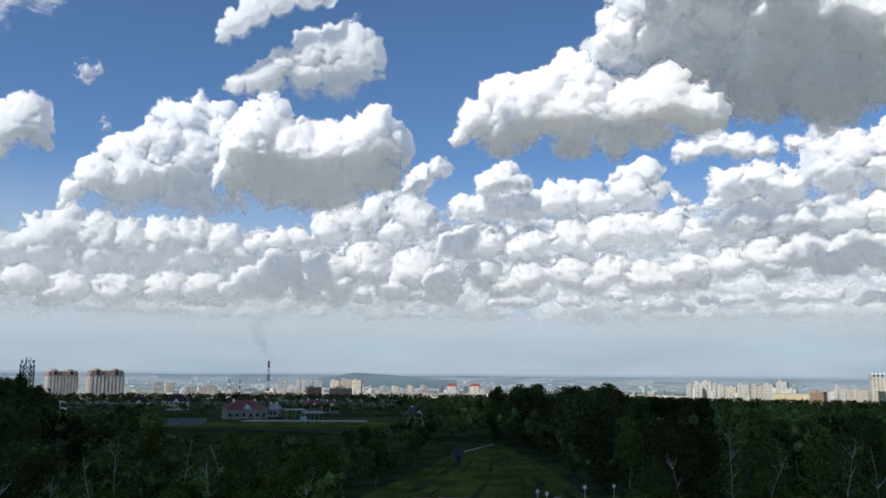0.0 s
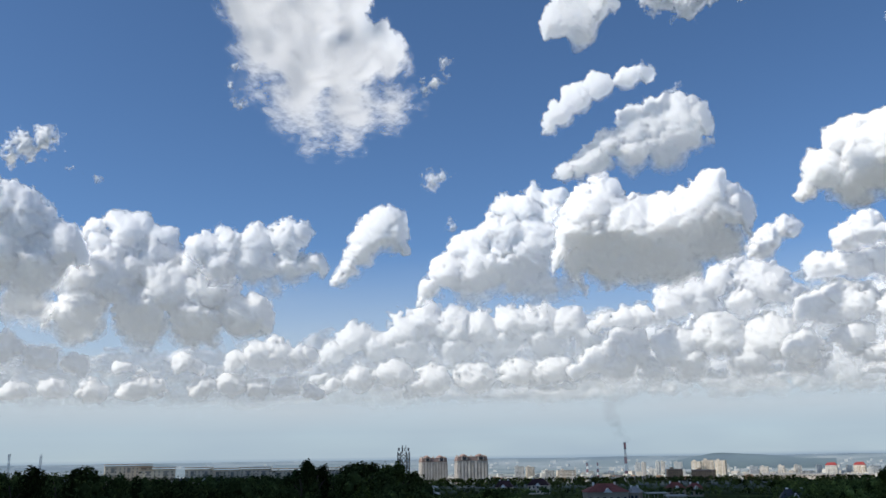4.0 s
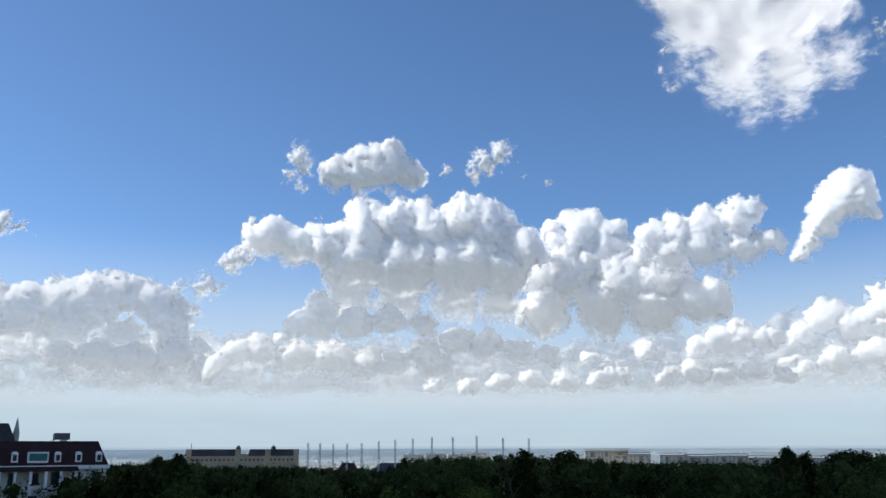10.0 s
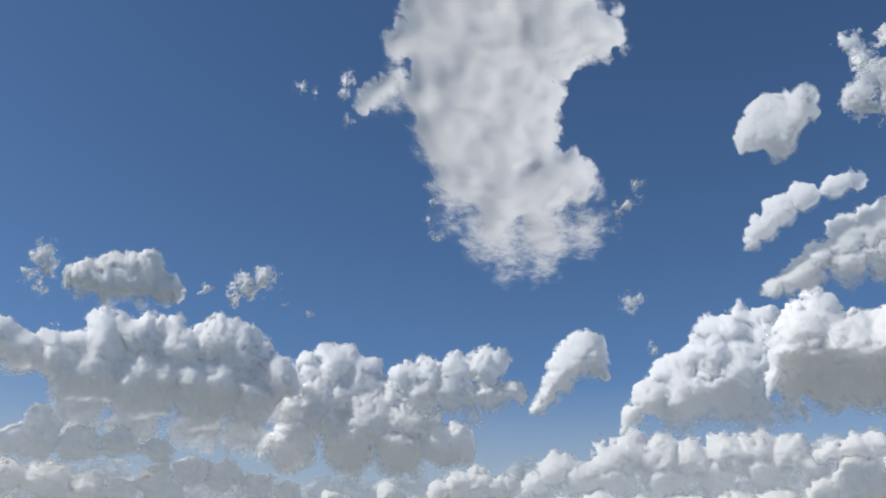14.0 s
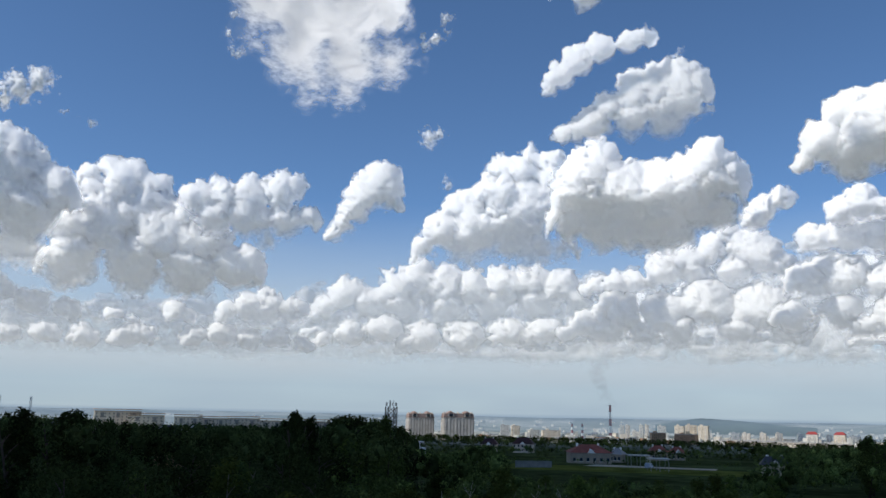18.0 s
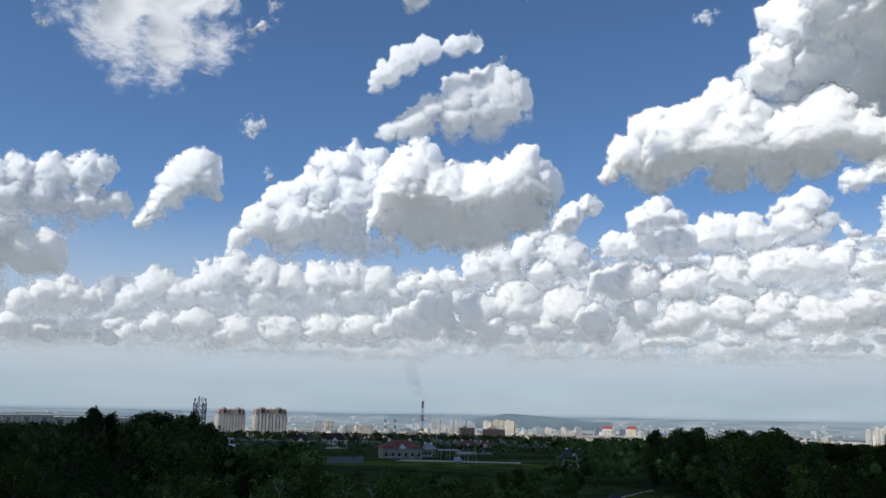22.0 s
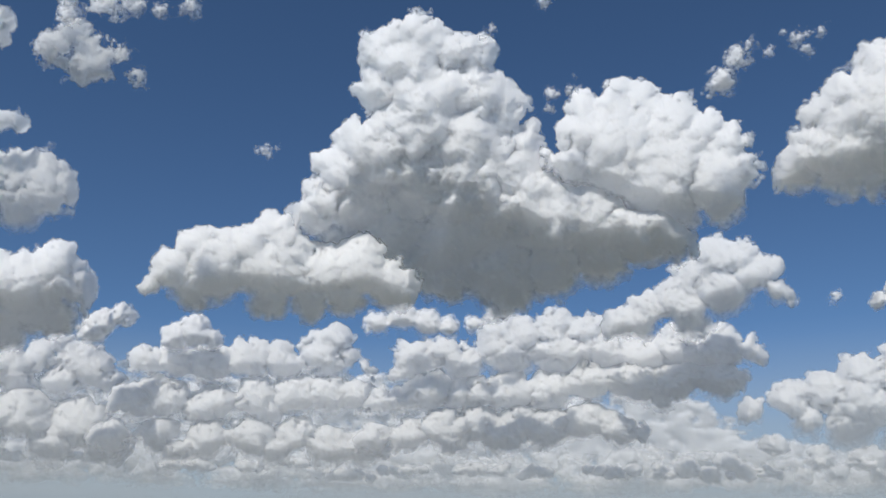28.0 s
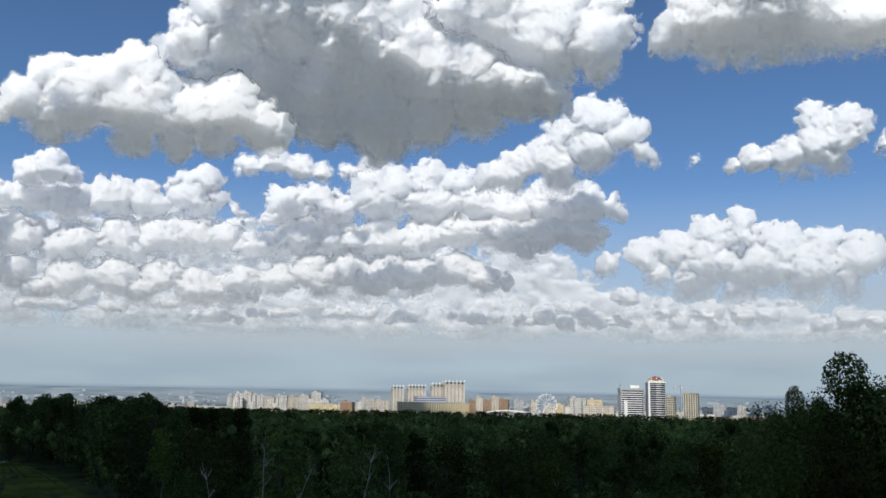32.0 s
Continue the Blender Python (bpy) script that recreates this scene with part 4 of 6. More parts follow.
# one grey for window panes and for flat pieces that imitate shadow
TWIN_PANE = material("pane_shade_grey", (0.25, 0.23, 0.22), 0.4, 0.3, 5.0)
TWIN_ROOF = material("dusty_rose_roof", (0.24, 0.175, 0.155), 0.85, 0.15, 2.0, 0.2, stain=0.1)


# ---- city ----
def window_rows(ob, w, d, h, floors, bays, side_bays, mat, low=3.0, tall=1.6, share=0.55):
    """One joined row of panes a storey, on the front and both ends."""
    fh = (h - low) / floors
    for k in range(floors):
        bm = bmesh.new()
        z = low + fh * k + fh * 0.28
        for j in range(bays):
            x = -w / 2 + w * (j + 0.5) / bays
            box(bm, x, -d / 2, z, w / bays * share, 0.12, tall)
        for s in (-1, 1):
            for j in range(side_bays):
                y = -d / 2 + d * (j + 0.5) / side_bays
                box(bm, s * w / 2, y, z, 0.12, d / side_bays * share, tall)
        tagged(part("glazing", bm, mat, ob), kind="stuff")


BLOCK_WORDS = {
    "white": "white plastered apartment block with rows of small windows",
    "beige": "beige plastered apartment block with rows of windows",
    "grey": "grey concrete apartment block with a flat roof",
    "yellow": "pale yellow plastered block with rows of windows",
    "brick": "low brown brick block with a flat roof",
    "frame": "bare concrete high rise shell with empty openings",
    "glassy": "office block with pale panels and dark glass bands",
}


def block(az, dist, width, top, style="beige"):
    x, y, z = spot(az, dist)
    h = max(7.0, top - z)
    turn = RNG.uniform(-22, 22)
    w = width * 0.86
    d = min(max(10.0, width * 0.5), 18.0)
    ob = thing("apartment_building", x, y, z, az + turn, BLOCK_WORDS[style], "building", "city blocks")
    wall = PLASTER[style]
    boxes("wall", wall, ob, (0, 0, -4, w, d, h + 4))
    floors = max(2, round((h - 2) / 3.1))
    bays = max(3, round(w / 3.6))
    # on a bare shell the panes are dark boxes for shade in empty openings
    window_rows(ob, w, d, h - 0.6, floors, bays, max(2, round(d / 4)), SHADE if style == "frame" else GLASS, 1.5, 1.35 if style != "frame" else 2.1, (0.5 if style == "frame" else 0.36) if style != "glassy" else 0.8)
    boxes("roof", ROOF_GREY, ob, (0, 0, h, w + 0.8, d + 0.8, 0.7))
    boxes("stair_head", wall, ob, (-w * 0.2, 0, h + 0.7, min(5, w * 0.3), d * 0.5, 2.6))
    if style == "white":
        q = RNG.choice((-1, 1))
        boxes("wing", wall, ob, (q * w * 0.62, -1.5, -4, w * 0.36, d * 0.8, h * RNG.uniform(0.5, 0.85) + 4))
    if style in ("white", "beige") and h > 18:
        n = max(1, bays // 3)
        for j in range(n):
            bm = bmesh.new()
            bx = -w / 2 + w * (j + 0.5) / n
            for k in range(floors):
                box(bm, bx, -d / 2 - 0.7, 1.5 + (h - 2.1) / floors * k, 2.8, 1.3, 1.0)
            tagged(part("balcony_stack", bm, TRIM if style == "beige" else PLASTER["grey"], ob), kind="stuff")
    return ob


def twin(az, dist, width, top):
    x, y, z = spot(az, dist)
    h = top - z
    w, d = width * 0.9, 20.0
    body = h - 11.0
    ob = thing("apartment_tower", x, y, z, az + 14, "tall beige grey apartment tower with gabled dusty rose attic storeys", "building", "twin apartment towers")
    boxes("wall", TWIN_WALL, ob, (0, 0, -4, w, d, body + 4))
    for j in range(9):
        bx = -w / 2 + w * (j + 0.5) / 9
        boxes("bay", TWIN_BAY if j % 2 else TWIN_WALL, ob, (bx, -d / 2 - 0.3, 0, w / 20, 0.8, body - (0 if j % 2 else 4)))
        # soft grey strip painted as the shadow line of windows between bays
        boxes("window_shadow_strip", TWIN_PANE, ob, (bx + w / 18, -d / 2 - 0.06, 2, w / 46, 0.2, body - 4))
    for j in range(4):
        for q in (-1, 1):
            boxes("side_bay", TWIN_BAY, ob, (q * (w / 2 + 0.5), -d / 2 + d * (j + 0.5) / 4, 0, 1.2, d / 9, body - 3))
    window_rows(ob, w, d, body, round(body / 3.1), 18, 8, TWIN_PANE, 1.5, 1.2, 0.3)
    boxes("cornice", TWIN_ROOF, ob, (0, 0, body, w + 1.6, d + 1.6, 0.9))
    boxes("attic", TWIN_ROOF, ob, (0, 0, body + 0.9, w + 0.4, d + 0.4, 5.6, 0.96))
    boxes("parapet", TWIN_WALL, ob, (0, 0, body + 6.5, w * 0.97, d * 0.97, 0.7))
    for q in (-0.27, 0.27):
        bm = bmesh.new()
        hip(bm, q * w, -1.0, body + 6.4, d + 1.5, w * 0.3, 4.6, 0.8)
        bmesh.ops.rotate(bm, verts=bm.verts, cent=(q * w, -1.0, 0), matrix=Matrix.Rotation(radians(90), 3, "Z"))
        part("gabled_roof", bm, TWIN_ROOF, ob, "dusty rose gabled roof")
        boxes("gable_wall", TWIN_WALL, ob, (q * w, -d / 2 - 0.6, body + 1.4, w * 0.2, 1.2, 5.2))
        bm = bmesh.new()
        tube(bm, 0, 0, 0, w * 0.065, w * 0.065, 0.4, 14)
        bmesh.ops.rotate(bm, verts=bm.verts, cent=(0, 0, 0), matrix=Matrix.Rotation(radians(90), 3, "X"))
        bmesh.ops.translate(bm, verts=bm.verts, vec=(q * w, -d / 2 - 1.1, body + 5.2))
        part("arched_window", bm, GLASS, ob)
        boxes("attic_window", GLASS, ob, (q * w, -d / 2 - 1.25, body + 1.6, w * 0.12, 0.2, 3.4))
    for q in (-0.46, 0.0, 0.46):
        boxes("roof_lantern", TWIN_WALL, ob, (q * w, 0, body + 7.2, 3.2, 3.2, 2.0, 0.8))
    return ob


def crown(az, dist, width, top):
    x, y, z = spot(az, dist)
    h = top - z
    w, d = width * 0.88, max(16.0, width * 0.5)
    ob = thing("apartment_tower", x, y, z, az + 16, "slender cream apartment tower with ribs and a turreted crown", "building", "turreted towers")
    boxes("wall", PLASTER["beige"], ob, (0, 0, -4, w, d, h - 1))
    n = max(3, round(w / 6.5))
    for j in range(n + 1):
        bx = -w / 2 + w * j / n
        boxes("rib", PLASTER["white"], ob, (bx, -d / 2 - 0.6, 0, 1.7, 1.4, h - 7))
        boxes("turret", TRIM, ob, (bx, -d / 2 - 0.2, h - 3, 2.0, 2.0, 2.6, 0.7))
    for j in range(n):
        bx = -w / 2 + w * (j + 0.5) / n
        boxes("glazed_strip", TWIN_PANE, ob, (bx, -d / 2 - 0.05, 3, w / n * 0.14, 0.2, h - 14))
    window_rows(ob, w, d, h - 8, round((h - 8) / 3.1), n * 3, 4, TWIN_PANE, 1.5, 1.3, 0.3)
    boxes("cornice", PLASTER["white"], ob, (0, 0, h - 8.5, w + 2.6, d + 2.6, 1.0), (0, 0, h - 3.4, w + 2.0, d + 2.0, 0.8))
    for j in range(n):
        boxes("top_storey_window", GLASS, ob, (-w / 2 + w * (j + 0.5) / n, -d / 2 - 0.1, h - 7, w / n * 0.5, 0.3, 3.2))
    return ob


def hall(az, dist, width, top, style="white"):
    x, y, z = spot(az, dist)
    h = max(5.0, top - z)
    ob = thing("long_hall", x, y, z, az, "long low pale industrial hall with a flat roof", "building", "long halls")
    boxes("wall", PLASTER[style], ob, (0, 0, -4, width, 20, h + 4))
    boxes("roof", ROOF_GREY, ob, (0, 0, h, width + 1, 21, 0.5))
    n = max(4, int(width / 9))
    for j in range(n):
        boxes("window_band", GLASS, ob, (-width / 2 + width * (j + 0.5) / n, -10.05, h - 3.2, width / n * 0.7, 0.2, 1.6))
    return ob


def yellow_long(az, dist, width, top, style="yellow"):
    ob = None
    x, y, z = spot(az, dist)
    h = top - z
    ob = thing("long_block", x, y, z, az + 8, "long pale yellow block with regular rows of windows", "building")
    boxes("wall", PLASTER["yellow"], ob, (0, 0, -3, width, 16, h + 3))
    window_rows(ob, width, 16, h, max(3, round(h / 3.3)), 30, 4, GLASS, 1.2, 1.5, 0.4)
    boxes("roof", ROOF_GREY, ob, (0, 0, h, width + 0.8, 16.8, 0.6))
    boxes("end_wing", PLASTER["brick"], ob, (width / 2 + 4.5, -1, -3, 9, 18, h + 2))
    return ob


def redtop(az, dist, width, top, style="white"):
    ob = block(az, dist, width, top - 8, style)
    w, h = width * 0.86, max(7.0, top - 8 - spot(az, dist)[2])
    bm = bmesh.new()
    hip(bm, 0, 0, h + 0.7, w + 1, 15, 7.0, 0.6)
    part("pitched_roof", bm, RED_PAINT, ob, "bright red pitched roof")
    tagged(ob, "pale apartment block under a bright red roof")
    return ob


def chimney(az, dist, width, top):
    x, y, z = spot(az, dist)
    h, r = top - z, max(3.4, width / 2)
    ob = thing("power_station_chimney", x, y, z, 0, "tall chimney banded in red and white", "chimney")
    n = 5
    for k in range(n):
        bm = bmesh.new()
        a, b = k / n, (k + 1) / n
        tube(bm, 0, 0, -2 + h * a, r * (1.25 - 0.45 * a), r * (1.25 - 0.45 * b), h / n, 16, k == n - 1)
        part("band", bm, RED_PAINT if k % 2 == 0 else WHITE_PAINT, ob)
    for k in (0.55, 0.8, 0.97):
        bm = bmesh.new()
        tube(bm, 0, 0, h * k, r * 1.25, r * 1.25, 1.2, 16)
        part("gallery", bm, STEEL, ob)
    return ob


def chimney_small(az, dist, width, top):
    ob = chimney(az, dist, 3.6, top)
    tagged(ob, "slim distant chimney with red and white bands")
    return ob


def wheel(az, dist, width, top):
    x, y, z = spot(az, dist)
    r = width / 2
    c = top - z - r
    ob = thing("ferris_wheel", x, y, z, az + 10, "white ferris wheel standing among city blocks", "ferris wheel")
    n = 24
    for rr, t in ((r, 0.55), (r * 0.86, 0.35)):
        bm = bmesh.new()
        for k in range(n):
            a, b = 2 * math.pi * k / n, 2 * math.pi * (k + 1) / n
            rod(bm, (rr * math.cos(a), 0, c + rr * math.sin(a)), (rr * math.cos(b), 0, c + rr * math.sin(b)), t)
        part("rim", bm, WHITE_PAINT, ob)
    for k in range(16):
        a = 2 * math.pi * k / 16
        bm = bmesh.new()
        rod(bm, (0, 0, c), (r * math.cos(a), 0, c + r * math.sin(a)), 0.28)
        part("spoke", bm, WHITE_PAINT, ob)
        boxes("cabin", TRIM, ob, (r * 1.04 * math.cos(a), 0, c + r * 1.04 * math.sin(a) - 1.2, 1.8, 1.8, 2.2))
    for s in (-1, 1):
        for q in (-1, 1):
            bm = bmesh.new()
            rod(bm, (s * r * 0.55, q * 4, 0), (0, q * 1.2, c), 0.6)
            part("support_leg", bm, WHITE_PAINT, ob)
    bm = bmesh.new()
    rod(bm, (0, -2, c), (0, 2, c), 1.4, 10)
    part("hub", bm, STEEL, ob)
    return ob


def tower_grey(az, dist, width, top):
    x, y, z = spot(az, dist)
    h, w, d = top - z, width * 0.9, 22.0
    ob = thing("high_rise", x, y, z, az + 12, "grey high rise with banded balconies and a white plant room", "building")
    boxes("wall", PLASTER["grey"], ob, (0, 0, -3, w, d, h - 2))
    floors = round((h - 6) / 3.2)
    for k in range(floors):
        zz = 2 + (h - 7) / floors * k
        boxes("balcony_band", TRIM, ob, (-w * 0.05, -d / 2 - 0.6, zz, w * 0.9, 1.3, 1.1))
        boxes("glazing", GLASS, ob, (0, -d / 2 - 0.05, zz + 1.2, w * 0.94, 0.2, 1.6))
    boxes("stair_tower", TRIM, ob, (-w * 0.3, -d / 2 - 1.2, 0, w * 0.13, 2.6, h * 0.62))
    boxes("parapet", PLASTER["grey"], ob, (0, 0, h - 5, w + 1, d + 1, 3.2))
    boxes("plant_room", TRIM, ob, (w * 0.15, 0, h - 1.8, w * 0.4, 8, 4.0))
    boxes("mast", STEEL, ob, (-w * 0.47, 0, h - 1.8, 0.6, 0.6, 6.0))
    return ob


def tower_dome(az, dist, width, top):
    x, y, z = spot(az, dist)
    h, w, d = top - z, width * 0.88, 20.0
    ob = thing("high_rise", x, y, z, az + 12, "dark glazed high rise with white bands under a domed red roof", "building")
    boxes("wall", PLASTER["grey"], ob, (0, 0, -3, w, d, h + 3))
    floors = round(h / 3.2)
    for k in range(floors):
        zz = 1 + h / floors * k
        boxes("glazing", GLASS, ob, (0, -d / 2 - 0.05, zz + 0.8, w * 0.96, 0.2, 2.0))
        boxes("balcony", TRIM, ob, (w * 0.1, -d / 2 - 0.7, zz, w * 0.3, 1.5, 1.0))
    boxes("side_pier", TRIM, ob, (-w * 0.45, -d / 2 - 0.4, 0, w * 0.1, 1.2, h))
    boxes("cornice", TRIM, ob, (0, 0, h, w + 1.6, d + 1.6, 1.6))
    boxes("arched_storey", PLASTER["beige"], ob, (0, 0, h + 1.6, w * 0.86, d * 0.86, 3.4, 0.92))
    bm = bmesh.new()
    tube(bm, 0, 0, h + 5.0, w * 0.42, w * 0.26, 3.2, 14, False)
    tube(bm, 0, 0, h + 8.2, w * 0.26, 0.3, 1.6, 14)
    part("domed_roof", bm, ROOF_RED, ob, "domed red roof")
    for s in (-0.3, 0.0, 0.3):
        boxes("roof_dormer", TRIM, ob, (s * w, -w * 0.36, h + 5.0, 1.6, 1.6, 2.2))
    return ob


def crane_tower(az, dist, width, top, style="frame"):
    ob = block(az, dist, width, top, style)
    x, y, z = spot(az + 0.62, dist)
    h = top - z + 13
    cr = thing("tower_crane", x, y, z, az + 30, "tower crane beside a high rise shell", "crane")
    boxes("mast", GALV, cr, (0, 0, 0, 1.4, 1.4, h))
    boxes("jib", GALV, cr, (13, 0, h - 3, 30, 1.0, 1.2))
    boxes("counter_jib", GALV, cr, (-6, 0, h - 3, 11, 1.0, 1.2))
    boxes("counterweight", PLASTER["grey"], cr, (-11, 0, h - 6, 2.4, 1.6, 3.4))
    boxes("cab", TRIM, cr, (1.2, 0, h - 5.2, 1.6, 1.6, 2.0))
    boxes("apex", GALV, cr, (0, 0, h - 2, 0.9, 0.9, 5.5, 0.3))
    return ob


def arena(az, dist, width, top):
    x, y, z = spot(az, dist)
    h = top - z
    ob = thing("sports_hall", x, y, z, az, "wide low hall with a curved white roof", "building")
    boxes("wall", PLASTER["grey"], ob, (0, 0, -3, width, 40, h - 1))
    bm = bmesh.new()
    for k in range(12):
        a, b = k / 12, (k + 1) / 12
        za, zb = h - 4 + 4.5 * math.sin(math.pi * a), h - 4 + 4.5 * math.sin(math.pi * b)
        q = [(-width / 2 + width * a, -21, za), (-width / 2 + width * b, -21, zb), (-width / 2 + width * b, 21, zb), (-width / 2 + width * a, 21, za)]
        vs = [bm.verts.new(v) for v in q] + [bm.verts.new((v[0], v[1], v[2] - 0.6)) for v in q]
        for f in ((0, 1, 2, 3), (7, 6, 5, 4), (0, 4, 5, 1), (1, 5, 6, 2), (2, 6, 7, 3), (3, 7, 4, 0)):
            bm.faces.new([vs[i] for i in f])
    part("roof", bm, TRIM, ob, "curved white roof")
    for j in range(14):
        boxes("column", TRIM, ob, (-width / 2 + width * (j + 0.5) / 14, -20.4, 0, 0.6, 0.6, h - 4))
    return ob


def hotel(az, dist, width, top):
    x, y, z = spot(az, dist)
    h = top - z
    ob = thing("palace_hotel", x, y, z, az, "long cream building with a dark mansard roof and small domes", "building")
    w, d = width, 18.0
    boxes("wall", VILLA_WALL, ob, (0, 0, -3, w, d, h - 1.5))
    window_rows(ob, w, d, h - 5, 3, 26, 3, GLASS, 1.0, 1.7, 0.4)
    for s, l in ((-0.26, 0.46), (0.26, 0.44)):
        boxes("mansard", ROOF_DARK, ob, (s * w, 0, h - 6.5, l * w, d + 0.6, 6.5, 0.93))
    for s in (-0.49, -0.05, 0.22, 0.48):
        boxes("pavilion", VILLA_WALL, ob, (s * w, -0.6, -2, w * 0.05, d, h + 2))
    for s in (-0.05, 0.27):
        bm = bmesh.new()
        tube(bm, s * w, -d * 0.3, h, 2.4, 2.2, 2.0, 12)
        tube(bm, s * w, -d * 0.3, h + 2.0, 2.3, 0.3, 2.0, 12)
        part("dome", bm, ROOF_DARK, ob, "dark ribbed dome")
    boxes("flag_mast", STEEL, ob, (-w * 0.47, -d * 0.4, h - 2, 0.5, 0.5, 8))
    return ob


def town(az, dist, width, top):
    ob = block(az, dist, width, top, "white")
    tagged(ob, "low white houses crowded together on the slope", "building", "white town houses")
    return ob


def school(az, dist, width, top):
    x, y, z = spot(az, dist)
    h = max(8, top - z)
    ob = thing("residential_block", x, y, z, az + RNG.uniform(-6, 6), "long cream terrace block with a heavy flat cornice", "building", "cream terrace blocks")
    d = 16.0
    boxes("wall", PLASTER["beige"], ob, (0, 0, -3, width * 0.96, d, h + 1))
    window_rows(ob, width * 0.96, d, h - 3, max(3, round(h / 3.4)), max(5, round(width / 4)), 3, TWIN_PANE, 1.0, 1.5, 0.34)
    boxes("cornice", PLASTER["brick"], ob, (0, 0, h - 2.6, width * 0.96 + 1.0, d + 1.0, 0.5), (0, 0, h - 0.6, width * 0.96 + 1.4, d + 1.4, 0.6))
    n = max(2, int(width / 12))
    for j in range(n):
        # flat grey panel imitates the shade of a recessed porch
        boxes("porch_shade", TWIN_PANE, ob, (-width * 0.48 + width * 0.96 * (j + 0.5) / n, -d / 2 - 0.1, h - 8, 3.0, 0.3, 4.4))
    return ob


def house(az, dist, width, top, wall, roof, words, ridge=0.45, turn=0.0, dormer=True):
    x, y, z = spot(az, dist)
    h = max(7.0, top - z)
    eave = h * 0.58
    w, d = width * 0.92, max(9.0, min(width * 0.7, 16.0))
    ob = thing("house", x, y, z, az + turn, words, "house", "villas among the trees")
    boxes("wall", wall, ob, (0, 0, -2, w, d, eave + 2))
    bm = bmesh.new()
    hip(bm, 0, 0, eave, w + 1.6, d + 1.6, h - eave, ridge)
    part("roof", bm, roof, ob)
    n = max(3, round(w / 3.2))
    for k in (1.2, 4.2):
        if k + 1.5 < eave:
            for j in range(n):
                pane = boxes("window", GLASS, ob, (-w / 2 + w * (j + 0.5) / n, -d / 2, k, 1.2, 0.16, 1.5))
                boxes("sill", TRIM, pane, (-w / 2 + w * (j + 0.5) / n, -d / 2 - 0.1, k - 0.16, 1.45, 0.3, 0.14))
    for s in (-0.28, 0.25):
        boxes("chimney_stack", TRIM, ob, (s * w, 0.5, eave + (h - eave) * 0.4, 0.9, 0.9, (h - eave) * 0.75))
    if dormer:
        bm = bmesh.new()
        hip(bm, 0, -d * 0.4, eave - 0.2, 4.6, 4.0, 1.9, 1.0)
        bmesh.ops.rotate(bm, verts=bm.verts, cent=(0, -d * 0.4, 0), matrix=Matrix.Rotation(radians(90), 3, "Z"))
        part("porch_gable", bm, TRIM, ob)
    return ob


VILLA_WALL = material("sandy_render", (0.34, 0.28, 0.22), 0.9, 0.1, 2.0, 0.1, stain=0.12)


def house_red(az, dist, width, top):
    return house(az, dist, width, top, VILLA_WALL, ROOF_RED, "beige villa under a red hipped tile roof", 0.35, 10)


def house_grey(az, dist, width, top):
    return house(az, dist, width, top, VILLA_WALL, ROOF_GREY, "small villa with a grey hipped roof", 0.3, -15, False)


def house_dark(az, dist, width, top):
    return house(az, dist, width, top, PLASTER["beige"], ROOF_DARK, "wide villa under a dark slate roof", 0.6, 4)


def house_brown(az, dist, width, top):
    return house(az, dist, width, top, PLASTER["beige"], ROOF_BROWN, "villa with a dark red brown roof", 0.5, -8)


def house_dome(az, dist, width, top):
    return house(az, dist, width, top, VILLA_WALL, ROOF_BROWN, "broad villa under a rounded maroon roof", 0.5, 0)


def house_white(az, dist, width, top):
    x, y, z = spot(az, dist)
    h = max(6.5, top - z)
    ob = thing("house", x, y, z, az + 12, "white flat roofed modern villa with dark glazing", "house", "villas among the trees")
    boxes("wall", TRIM, ob, (0, 0, -2, width * 0.8, 9, h + 1))
    boxes("roof", TRIM, ob, (0.8, 0, h - 1, width, 10.5, 0.5))
    boxes("window", GLASS, ob, (-width * 0.12, -4.55, h - 4, width * 0.5, 0.2, 2.4))
    boxes("terrace", TRIM, ob, (width * 0.5, -1, 0, width * 0.4, 8, h * 0.5))
    return ob


def canopy(az, dist, width, top):
    x, y, z = spot(az, dist)
    h = max(4.0, top - z)
    ob = thing("flat_canopy", x, y, z, az + 12, "pale grey flat canopy on posts over a yard", "canopy", "yard canopies")
    boxes("roof", PLASTER["grey"], ob, (0, 0, h - 0.35, width, 7, 0.35))
    for sx in (-0.45, 0, 0.45):
        for sy in (-3, 3):
            boxes("post", PLASTER["grey"], ob, (sx * width, sy, -1, 0.12, 0.12, h + 0.65))
    return ob


FENCE_SHEET = material("weathered_sheet_metal", (0.2, 0.205, 0.21), 0.7, 0.15, 1.5, stain=0.15)


def fence(az, dist, width, top):
    x, y, z = spot(az, dist)
    ob = thing("sheet_fence", x, y, z, az + RNG.uniform(-12, 12), "grey corrugated sheet fence behind trees", "fence", "grey fences")
    h = max(2.4, min(7.0, top - z))
    n = max(4, int(width / 2.4))
    for j in range(n):
        boxes("sheet", FENCE_SHEET, ob, (-width / 2 + width * (j + 0.5) / n, 0.03 * (j % 2), -1, width / n * 0.985, 0.08, h + 1))
    return ob


